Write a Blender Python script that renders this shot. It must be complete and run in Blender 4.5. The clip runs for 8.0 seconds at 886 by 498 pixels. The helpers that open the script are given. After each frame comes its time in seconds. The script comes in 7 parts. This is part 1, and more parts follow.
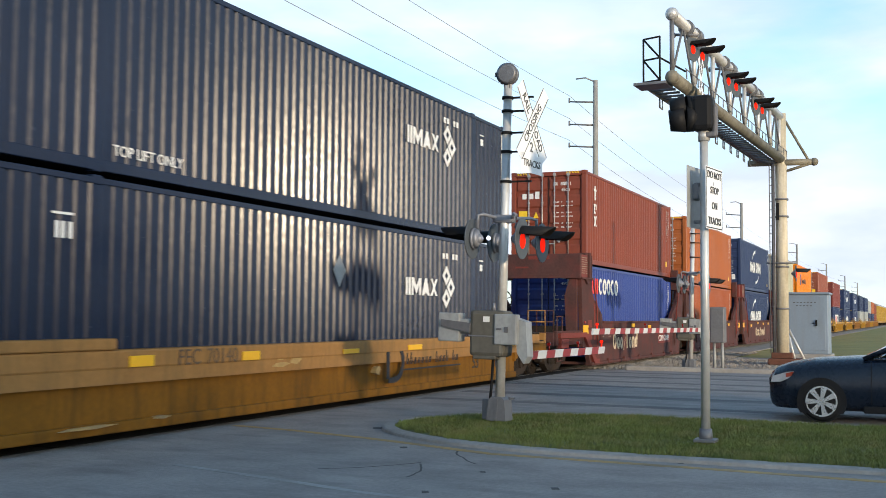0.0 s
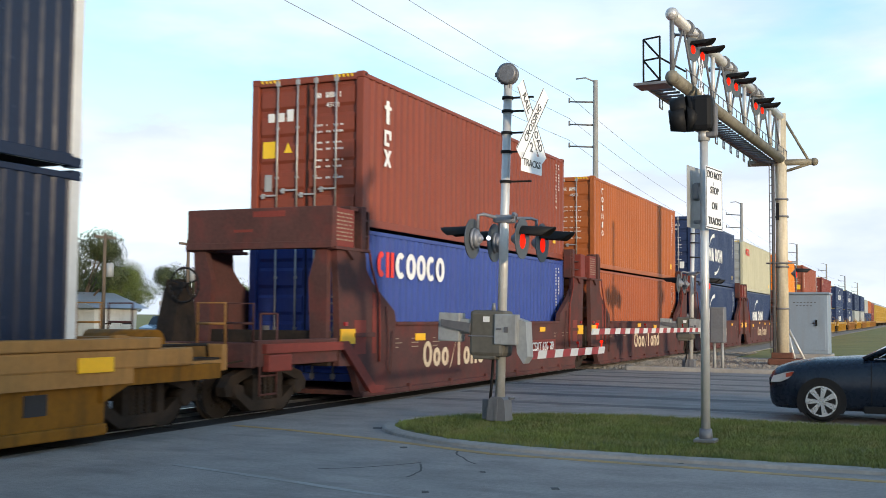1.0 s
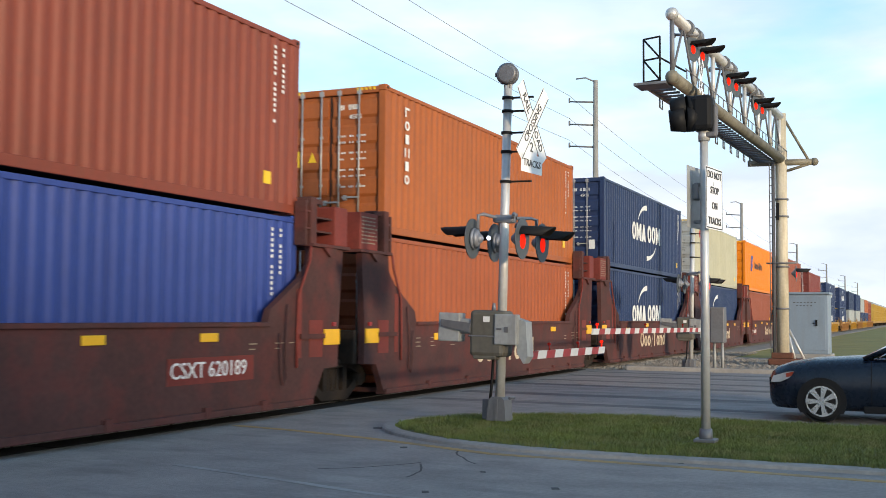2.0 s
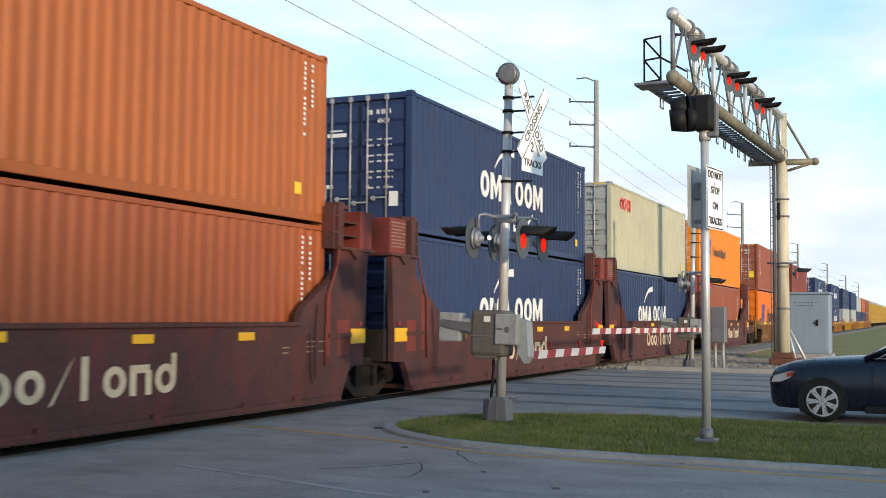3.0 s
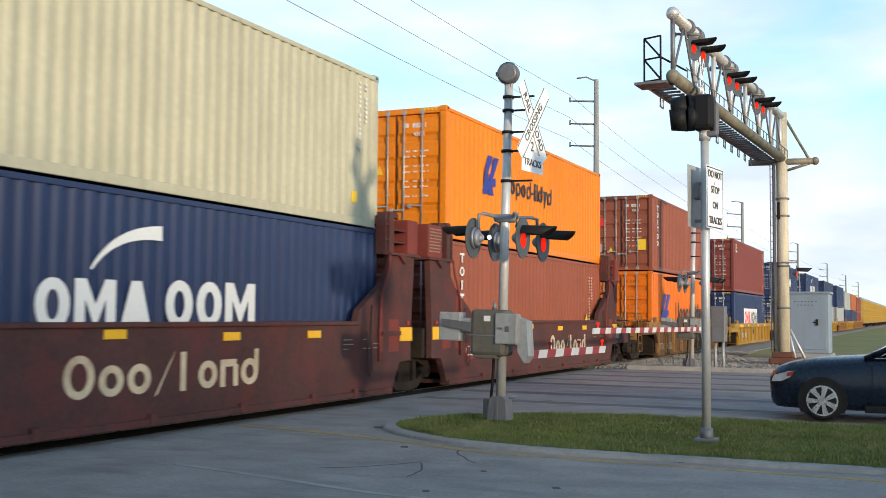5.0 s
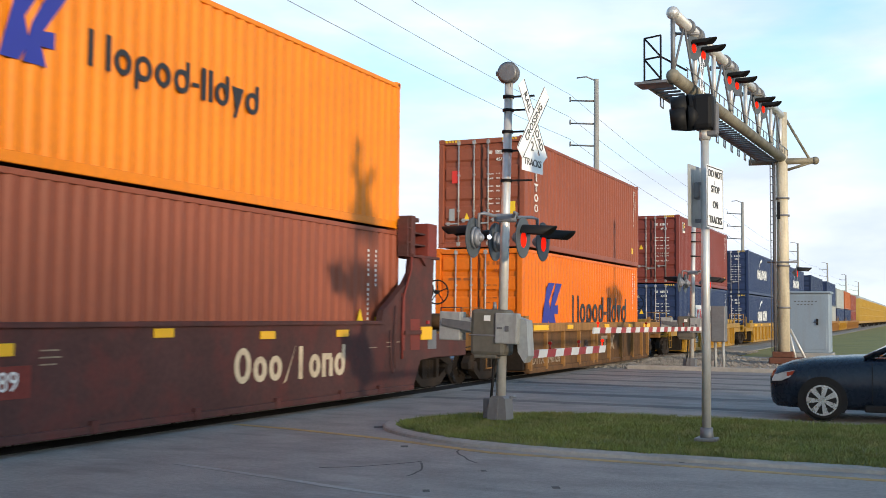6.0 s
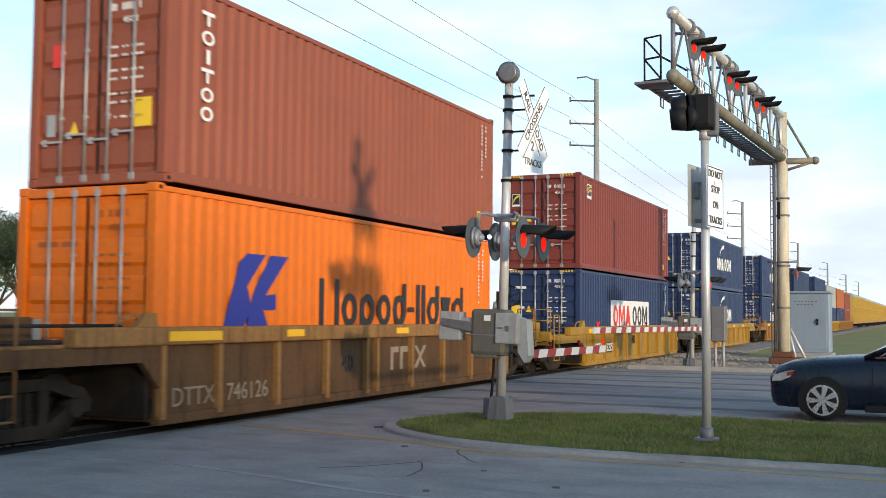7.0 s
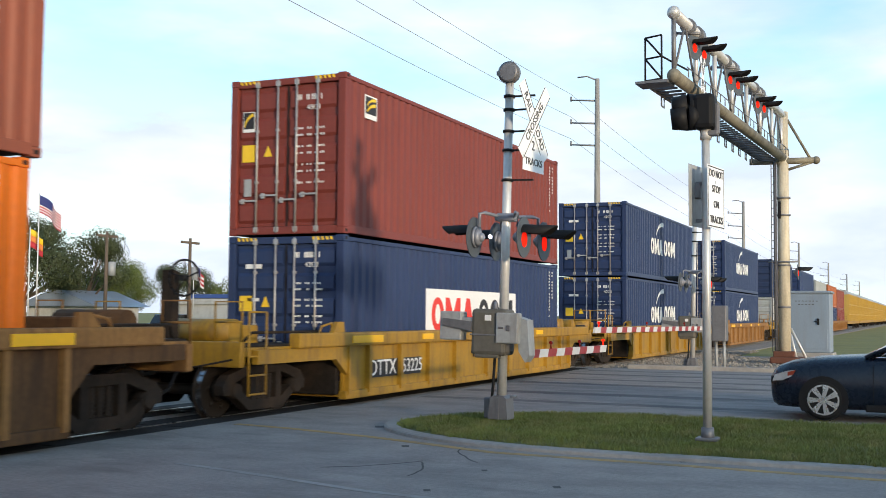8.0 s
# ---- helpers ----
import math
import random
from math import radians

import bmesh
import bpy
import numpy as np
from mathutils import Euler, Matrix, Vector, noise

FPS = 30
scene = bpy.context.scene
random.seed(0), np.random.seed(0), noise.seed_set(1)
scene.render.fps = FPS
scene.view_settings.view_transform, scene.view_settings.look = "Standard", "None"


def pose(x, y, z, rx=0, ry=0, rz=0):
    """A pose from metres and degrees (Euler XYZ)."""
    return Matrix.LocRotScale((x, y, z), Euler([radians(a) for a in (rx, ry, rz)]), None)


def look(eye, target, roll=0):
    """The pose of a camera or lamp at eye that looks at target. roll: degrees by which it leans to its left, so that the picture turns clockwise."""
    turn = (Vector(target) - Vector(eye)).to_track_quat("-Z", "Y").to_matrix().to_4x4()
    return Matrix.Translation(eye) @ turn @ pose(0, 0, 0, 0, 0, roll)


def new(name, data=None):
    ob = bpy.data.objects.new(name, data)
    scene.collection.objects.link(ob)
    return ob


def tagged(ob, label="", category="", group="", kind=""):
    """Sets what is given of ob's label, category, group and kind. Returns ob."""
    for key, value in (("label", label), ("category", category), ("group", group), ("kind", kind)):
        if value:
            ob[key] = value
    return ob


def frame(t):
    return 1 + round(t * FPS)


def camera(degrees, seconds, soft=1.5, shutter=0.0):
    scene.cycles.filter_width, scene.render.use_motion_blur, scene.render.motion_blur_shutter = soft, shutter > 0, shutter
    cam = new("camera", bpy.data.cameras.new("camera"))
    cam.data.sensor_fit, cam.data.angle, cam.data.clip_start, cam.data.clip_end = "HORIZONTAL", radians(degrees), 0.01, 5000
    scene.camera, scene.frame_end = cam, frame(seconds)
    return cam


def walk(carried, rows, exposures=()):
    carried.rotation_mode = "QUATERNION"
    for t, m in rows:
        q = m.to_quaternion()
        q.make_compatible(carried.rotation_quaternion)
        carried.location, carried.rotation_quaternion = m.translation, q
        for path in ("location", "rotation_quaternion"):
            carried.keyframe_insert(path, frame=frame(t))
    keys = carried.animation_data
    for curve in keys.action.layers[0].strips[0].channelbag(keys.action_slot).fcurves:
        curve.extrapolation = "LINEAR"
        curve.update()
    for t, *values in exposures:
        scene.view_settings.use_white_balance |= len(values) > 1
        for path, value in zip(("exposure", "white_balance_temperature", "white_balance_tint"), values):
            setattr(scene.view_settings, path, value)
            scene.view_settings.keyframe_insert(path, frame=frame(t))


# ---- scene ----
cam = camera(44.66, 8.0, soft=0.8, shutter=0.15)
EYE = (0.0, 0.0, 1.585)


def aim(yaw, pitch, roll=0.455):
    y, p = radians(yaw), radians(pitch)
    way = Vector((math.cos(y) * math.cos(p), math.sin(y) * math.cos(p), math.sin(p)))
    return look(EYE, Vector(EYE) + way * 10, roll)


walk(cam, [(0.0, aim(23.91, 3.555)), (1.7, aim(23.91, 3.555)), (3.0, aim(23.95, 3.545)), (4.4, aim(23.95, 3.535)),
           (5.8, aim(23.955, 3.50)), (7.0, aim(23.96, 3.495)), (8.0, aim(24.0, 3.48))])

# ---- light ----
SUN_TO = Vector((2.41, 3.78, -0.52)).normalized()
SUN_ELEV = math.asin(-SUN_TO.z)
sun = new("sun", bpy.data.lights.new("sun", "SUN"))
sun.data.energy, sun.data.angle, sun.data.color = 3.6, radians(3.2), (1.0, 0.80, 0.56)
sun.matrix_world = look(-SUN_TO * 60, (0, 0, 0))

world = bpy.data.worlds.new("sky")
scene.world = world
world.use_nodes = True
wn, wl = world.node_tree.nodes, world.node_tree.links
wn.clear()
w_out = wn.new("ShaderNodeOutputWorld")
w_bg = wn.new("ShaderNodeBackground")
w_sky = wn.new("ShaderNodeTexSky")
w_sky.sky_type, w_sky.sun_disc = "NISHITA", False
w_sky.sun_elevation = radians(14)
w_sky.sun_rotation = math.atan2(-SUN_TO.x, -SUN_TO.y)
w_sky.air_density, w_sky.dust_density, w_sky.ozone_density = 1.0, 0.6, 2.0
w_co = wn.new("ShaderNodeTexCoord")
w_map = wn.new("ShaderNodeMapping")
w_map.inputs["Scale"].default_value = (1.0, 1.0, 3.2)
w_noise = wn.new("ShaderNodeTexNoise")
w_noise.inputs["Scale"].default_value, w_noise.inputs["Detail"].default_value, w_noise.inputs["Roughness"].default_value = 2.6, 7.0, 0.52
w_ramp = wn.new("ShaderNodeValToRGB")
w_ramp.color_ramp.elements[0].position, w_ramp.color_ramp.elements[1].position = 0.29, 0.50
w_n2 = wn.new("ShaderNodeTexNoise")
w_n2.inputs["Scale"].default_value, w_n2.inputs["Detail"].default_value = 5.5, 5.0
w_r2 = wn.new("ShaderNodeValToRGB")
w_r2.color_ramp.elements[0].position, w_r2.color_ramp.elements[1].position = 0.38, 0.66
w_r2.color_ramp.elements[0].color, w_r2.color_ramp.elements[1].color = (8.0, 9.1, 10.6, 1), (11.0, 11.5, 12.3, 1)
w_mix = wn.new("ShaderNodeMixRGB")
w_gain = wn.new("ShaderNodeMixRGB")
w_gain.blend_type, w_gain.inputs[0].default_value, w_gain.inputs[2].default_value = "MULTIPLY", 1.0, (2.6, 3.1, 3.0, 1)
wl.new(w_co.outputs["Generated"], w_map.inputs["Vector"])
wl.new(w_map.outputs["Vector"], w_noise.inputs["Vector"])
wl.new(w_map.outputs["Vector"], w_n2.inputs["Vector"])
wl.new(w_noise.outputs["Fac"], w_ramp.inputs["Fac"])
wl.new(w_n2.outputs["Fac"], w_r2.inputs["Fac"])
wl.new(w_sky.outputs["Color"], w_gain.inputs[1])
w_sep = wn.new("ShaderNodeSeparateXYZ")
w_low = wn.new("ShaderNodeMapRange")
w_low.interpolation_type = "SMOOTHSTEP"
w_low.inputs["From Min"].default_value, w_low.inputs["From Max"].default_value = 0.16, 0.50
w_low.inputs["To Min"].default_value, w_low.inputs["To Max"].default_value = 1.0, 0.06
w_mul = wn.new("ShaderNodeMath")
w_mul.operation = "MULTIPLY"
wl.new(w_co.outputs["Generated"], w_sep.inputs[0])
wl.new(w_sep.outputs["Z"], w_low.inputs["Value"])
wl.new(w_ramp.outputs["Color"], w_mul.inputs[0])
wl.new(w_low.outputs["Result"], w_mul.inputs[1])
wl.new(w_mul.outputs[0], w_mix.inputs[0])
wl.new(w_gain.outputs["Color"], w_mix.inputs[1])
wl.new(w_r2.outputs["Color"], w_mix.inputs[2])
wl.new(w_mix.outputs["Color"], w_bg.inputs["Color"])
wl.new(w_bg.outputs["Background"], w_out.inputs["Surface"])
w_bg.inputs["Strength"].default_value = 0.10


# ---- materials ----
def mat(name, base, rough=0.6, metal=0.0, vary=0.25, grime=None, amount=0.0, streak=False, scale=1.0, bump=0.0, bump_scale=30.0, stretch=None,
        coat=0.0, glow=0.0, per_object=0.0, spec=0.5):
    """A painted, stained or raw surface: base colour, tone variation at two scales, grime in patches or streaks, fine relief."""
    m = bpy.data.materials.new(name)
    m.use_nodes = True
    n, l = m.node_tree.nodes, m.node_tree.links
    b = n["Principled BSDF"]
    co = n.new("ShaderNodeTexCoord")
    big, fine = n.new("ShaderNodeTexNoise"), n.new("ShaderNodeTexNoise")
    big.inputs["Scale"].default_value, big.inputs["Detail"].default_value = 0.9 * scale, 4.0
    fine.inputs["Scale"].default_value, fine.inputs["Detail"].default_value = 14.0 * scale, 6.0
    l.new(co.outputs["Object"], big.inputs["Vector"])
    l.new(co.outputs["Object"], fine.inputs["Vector"])
    add = n.new("ShaderNodeMath")
    add.operation = "ADD"
    l.new(big.outputs["Fac"], add.inputs[0])
    l.new(fine.outputs["Fac"], add.inputs[1])
    rng = n.new("ShaderNodeMapRange")
    rng.inputs["From Min"].default_value, rng.inputs["From Max"].default_value = 0.6, 1.4
    rng.inputs["To Min"].default_value, rng.inputs["To Max"].default_value = 1 - vary, 1 + vary
    l.new(add.outputs[0], rng.inputs["Value"])
    tone = n.new("ShaderNodeMixRGB")
    tone.blend_type, tone.inputs[0].default_value, tone.inputs[1].default_value = "MULTIPLY", 1.0, (*base, 1)
    l.new(rng.outputs["Result"], tone.inputs[2])
    colour = tone.outputs["Color"]
    if per_object:
        info = n.new("ShaderNodeObjectInfo")
        r2 = n.new("ShaderNodeMapRange")
        r2.inputs["To Min"].default_value, r2.inputs["To Max"].default_value = 1 - per_object, 1 + per_object
        l.new(info.outputs["Random"], r2.inputs["Value"])
        t2 = n.new("ShaderNodeMixRGB")
        t2.blend_type, t2.inputs[0].default_value = "MULTIPLY", 1.0
        l.new(colour, t2.inputs[1])
        l.new(r2.outputs["Result"], t2.inputs[2])
        colour = t2.outputs["Color"]
    if grime:
        mp, gn, gr, mx = n.new("ShaderNodeMapping"), n.new("ShaderNodeTexNoise"), n.new("ShaderNodeValToRGB"), n.new("ShaderNodeMixRGB")
        mp.inputs["Scale"].default_value = stretch or ((3.0, 3.0, 0.35) if streak else (1, 1, 1))
        gn.inputs["Scale"].default_value, gn.inputs["Detail"].default_value, gn.inputs["Roughness"].default_value = 1.7 * scale, 8.0, 0.62
        gr.color_ramp.elements[0].position, gr.color_ramp.elements[1].position = 0.47, 0.72
        top = gr.color_ramp.elements[1]
        top.color = (amount, amount, amount, 1)
        l.new(co.outputs["Object"], mp.inputs["Vector"])
        l.new(mp.outputs["Vector"], gn.inputs["Vector"])
        l.new(gn.outputs["Fac"], gr.inputs["Fac"])
        l.new(gr.outputs["Color"], mx.inputs[0])
        l.new(colour, mx.inputs[1])
        mx.inputs[2].default_value = (*grime, 1)
        colour = mx.outputs["Color"]
    l.new(colour, b.inputs["Base Color"])
    rr = n.new("ShaderNodeMapRange")
    rr.inputs["To Min"].default_value, rr.inputs["To Max"].default_value = max(0.03, rough - 0.12), min(1.0, rough + 0.12)
    l.new(fine.outputs["Fac"], rr.inputs["Value"])
    l.new(rr.outputs["Result"], b.inputs["Roughness"])
    b.inputs["Metallic"].default_value = metal
    b.inputs["Coat Weight"].default_value = coat
    b.inputs["Specular IOR Level"].default_value = spec
    if glow:
        b.inputs["Emission Color"].default_value = (*base, 1)
        b.inputs["Emission Strength"].default_value = glow
    if bump:
        bn, bb = n.new("ShaderNodeTexNoise"), n.new("ShaderNodeBump")
        bn.inputs["Scale"].default_value, bn.inputs["Detail"].default_value = bump_scale, 6.0
        bb.inputs["Strength"].default_value, bb.inputs["Distance"].default_value = bump, 0.02
        l.new(co.outputs["Object"], bn.inputs["Vector"])
        l.new(bn.outputs["Fac"], bb.inputs["Height"])
        l.new(bb.outputs["Normal"], b.inputs["Normal"])
    return m


RUST = (0.10, 0.035, 0.015)
DIRT = (0.06, 0.045, 0.035)
M_ASPHALT = mat("asphalt", (0.305, 0.283, 0.268), 0.85, vary=0.25, grime=(0.165, 0.155, 0.15), amount=0.7, stretch=(0.8, 0.35, 1.0), scale=1.4, bump=0.6, bump_scale=70, spec=0.25)
M_CONCRETE = mat("kerb_concrete", (0.31, 0.295, 0.275), 0.85, vary=0.2, grime=(0.19, 0.18, 0.165), amount=0.7, bump=0.3, bump_scale=40)
M_YLINE = mat("yellow_line", (0.40, 0.265, 0.10), 0.8, vary=0.3, grime=(0.16, 0.14, 0.11), amount=0.9, bump=0.2)
M_WLINE = mat("white_line", (0.34, 0.335, 0.325), 0.8, vary=0.25, grime=(0.22, 0.21, 0.20), amount=1.0, bump=0.2)
M_WEAR = mat("tyre_worn_asphalt", (0.115, 0.11, 0.11), 0.8, vary=0.3, grime=(0.20, 0.19, 0.185), amount=0.9, stretch=(2.0, 0.12, 1.0), bump=0.3, bump_scale=90)
M_CRACK = mat("tar_crack", (0.085, 0.08, 0.078), 0.9)
M_SOIL = mat("soil", (0.085, 0.095, 0.03), 0.95, vary=0.35, bump=0.5)
M_GRASS = mat("grass_blades", (0.135, 0.165, 0.036), 0.75, vary=0.5, grime=(0.27, 0.235, 0.09), amount=0.75, scale=1.2)
M_BALLAST = mat("ballast", (0.27, 0.245, 0.215), 0.9, vary=0.45, scale=2.0, bump=0.8, bump_scale=18)
M_RAIL = mat("rail_steel", (0.10, 0.075, 0.06), 0.55, 0.6, vary=0.3)
M_RAILTOP = mat("rail_top", (0.35, 0.34, 0.33), 0.3, 0.9)
M_RUBBER = mat("rubber_panel", (0.03, 0.03, 0.031), 0.75, vary=0.3, bump=0.3, spec=0.15)
M_ALU = mat("aluminium_pole", (0.62, 0.61, 0.59), 0.38, 0.35, vary=0.12, grime=(0.25, 0.23, 0.2), amount=0.35, streak=True)
M_GALV = mat("galvanised_steel", (0.36, 0.37, 0.37), 0.5, 0.15, vary=0.18, grime=(0.16, 0.15, 0.13), amount=0.5, streak=True)
M_CAST = mat("cast_grey_metal", (0.19, 0.19, 0.20), 0.5, 0.35, vary=0.2, grime=(0.08, 0.075, 0.07), amount=0.5)
M_DARKCASE = mat("dark_grey_case", (0.14, 0.13, 0.11), 0.6, 0.2, vary=0.2, spec=0.15)
M_BLACK = mat("black_paint", (0.014, 0.014, 0.015), 0.55, vary=0.2, spec=0.15)
M_DISC = mat("signal_disc_paint", (0.085, 0.10, 0.115), 0.6, 0.2, vary=0.2)
M_WHITE = mat("white_paint", (0.62, 0.62, 0.61), 0.5, vary=0.08, grime=(0.4, 0.38, 0.33), amount=0.3)
M_SIGN = mat("reflective_white_sign", (0.88, 0.89, 0.90), 0.4, vary=0.05)
M_REDREFL = mat("red_reflective", (0.30, 0.018, 0.018), 0.45, vary=0.1)
M_LAMP = mat("lit_red_lens", (1.0, 0.02, 0.008), 0.9, vary=0.02, glow=0.8, spec=0.0)
M_LAMPDIM = mat("unlit_red_lens", (0.20, 0.01, 0.008), 0.2, vary=0.05)
M_LAMPW = mat("side_lamp", (0.75, 0.8, 1.0), 0.2, vary=0.02, glow=2.0)
# Base colour is darkened and blued to hold the shade on the cabinet face.
M_CABINET = mat("shade_toned_cabinet_aluminium", (0.24, 0.30, 0.37), 0.5, 0.15, vary=0.08, grime=(0.22, 0.22, 0.21), amount=0.3, streak=True)
M_YPLATE = mat("yellow_reflector", (0.85, 0.46, 0.01), 0.45, vary=0.08)
M_WHEEL = mat("wheel_steel", (0.032, 0.025, 0.020), 0.6, 0.5, vary=0.35, spec=0.15)
M_TREAD = mat("wheel_tread", (0.42, 0.42, 0.43), 0.22, 0.95, vary=0.1)
M_TRUCK = mat("truck_grime", (0.026, 0.021, 0.018), 0.8, 0.1, vary=0.45, grime=(0.065, 0.040, 0.024), amount=0.6, bump=0.3, spec=0.15)
M_BAR = mat("locking_bar_steel", (0.45, 0.44, 0.43), 0.45, 0.5, vary=0.2, grime=(0.25, 0.1, 0.05), amount=0.4)
# Door seals and floors; also the painted shade inside casting holes.
M_DARKGAP = mat("dark_seal_floor_and_hole_shade", (0.02, 0.02, 0.02), 0.8, spec=0.15)
M_MARK = mat("white_marking", (0.78, 0.78, 0.76), 0.55, vary=0.06)
M_LOGORED = mat("red_marking", (0.72, 0.035, 0.02), 0.5, vary=0.08)
M_LOGOBLUE = mat("blue_marking", (0.02, 0.03, 0.28), 0.5, vary=0.1)
M_LOGOBLACK = mat("black_marking", (0.015, 0.013, 0.014), 0.5, vary=0.1)
M_CREAM = mat("faded_cream_marking", (0.62, 0.50, 0.34), 0.7, vary=0.2, grime=(0.2, 0.08, 0.05), amount=0.5)
M_DULL = mat("faded_grey_marking", (0.27, 0.21, 0.15), 0.8, vary=0.3)
M_DARKORANGE = mat("dark_orange_marking", (0.34, 0.09, 0.012), 0.6, vary=0.2)
M_STICKER = mat("yellow_sticker", (0.85, 0.55, 0.02), 0.5, vary=0.08)
M_WOOD = mat("grey_pole_concrete", (0.30, 0.29, 0.27), 0.85, vary=0.2, grime=(0.14, 0.13, 0.12), amount=0.5, streak=True)
M_LAMPBODY = mat("silver_lamp_housing", (0.24, 0.25, 0.28), 0.5, 0.3, vary=0.2)
M_INK = mat("weathered_black_ink", (0.07, 0.07, 0.075), 0.6, vary=0.3)
M_OLIVE = mat("weathered_olive_steel", (0.21, 0.19, 0.145), 0.6, 0.1, vary=0.35, grime=(0.07, 0.06, 0.045), amount=0.8, spec=0.2)
M_POST = mat("weathered_cream_post", (0.60, 0.53, 0.40), 0.55, 0.05, vary=0.2, grime=(0.30, 0.24, 0.15), amount=0.6, streak=True)
# Dark steel parts; on the gantry diagonals this darkness is painted backlit shade.
M_DARKSTEEL_SHADE = mat("dark_steel_and_backlit_shade", (0.13, 0.13, 0.14), 0.6, 0.1, vary=0.25)
M_CABLE = mat("overhead_cable", (0.20, 0.20, 0.21), 0.6)


def paint(name, c, rough=0.42, rusty=0.45, grime=None, spec=0.3):
    return mat(name, c, rough, 0.0, vary=0.13, grime=grime or tuple(0.45 * v + 0.25 * r for v, r in zip(c, (0.25, 0.14, 0.08))), amount=rusty,
               streak=True, scale=0.8, bump=0.08, bump_scale=5, spec=spec)


P_LIMAX = paint("slate_blue_paint", (0.012, 0.021, 0.047), 0.22, 0.06, spec=0.21)
P_TEX = paint("oxide_red_paint", (0.22, 0.052, 0.030), 0.5, 0.4)
P_SEACO = paint("royal_blue_paint", (0.035, 0.065, 0.26), 0.42, 0.2)
P_BROWNORANGE = paint("faded_orange_paint", (0.37, 0.105, 0.028), 0.5, 0.4)
P_NAVY = paint("navy_paint", (0.020, 0.038, 0.102), 0.45, 0.2)
P_CREAMBOX = paint("cream_grey_paint", (0.46, 0.44, 0.32), 0.5, 0.3)
P_ORANGE = paint("bright_orange_paint", (0.76, 0.215, 0.006), 0.45, 0.15, (0.5, 0.13, 0.02))
P_ORANGE2 = paint("deep_orange_paint", (0.70, 0.155, 0.006), 0.45, 0.12, (0.45, 0.1, 0.02))
P_RUSTO = paint("rust_orange_paint", (0.33, 0.085, 0.03), 0.5, 0.3)
P_TERRA = paint("terracotta_paint", (0.27, 0.075, 0.04), 0.5, 0.3)
P_MAROON = paint("maroon_paint", (0.19, 0.040, 0.030), 0.48, 0.25)
P_GREYBOX = paint("grey_paint", (0.34, 0.36, 0.36), 0.5, 0.3)
P_DEEPNAVY = paint("deep_navy_paint", (0.020, 0.035, 0.085), 0.45, 0.2)
C_FEC = mat("ochre_car_paint", (0.33, 0.17, 0.055), 0.6, vary=0.2, grime=(0.19, 0.115, 0.045), amount=0.75, streak=True, bump=0.1, spec=0.15)
# Darker streaked ochre for the lower side, below the tan band.
C_FECLOW = mat("darker_ochre_car_paint", (0.20, 0.088, 0.010), 0.7, vary=0.25, grime=(0.065, 0.036, 0.010), amount=0.8, streak=True, bump=0.1, spec=0.15)
C_SEA = mat("brown_car_paint", (0.082, 0.040, 0.037), 0.75, vary=0.28, grime=(0.22, 0.040, 0.032), amount=0.34, scale=1.1, bump=0.1, spec=0.15)
C_SEARED = mat("red_block_paint", (0.19, 0.042, 0.034), 0.6, vary=0.25, grime=(0.12, 0.04, 0.03), amount=0.6, bump=0.1, spec=0.15)
C_DTTXB = mat("weathered_tan_car_paint", (0.28, 0.145, 0.052), 0.75, vary=0.3, grime=(0.12, 0.06, 0.03), amount=0.8, streak=True, bump=0.15, spec=0.15)
# Darker streaked brown for the side below the tan top sill.
C_DTTXLOW = mat("dark_brown_car_side", (0.115, 0.062, 0.030), 0.8, vary=0.3, grime=(0.05, 0.03, 0.02), amount=0.8, streak=True, bump=0.15, spec=0.15)
C_DTTXY = mat("yellow_car_paint", (0.35, 0.19, 0.014), 0.55, vary=0.25, grime=(0.16, 0.09, 0.025), amount=0.85, streak=True, bump=0.08)
C_RACK = mat("autorack_yellow_paint", (0.46, 0.30, 0.06), 0.6, vary=0.2, grime=(0.35, 0.22, 0.06), amount=0.6, streak=True)


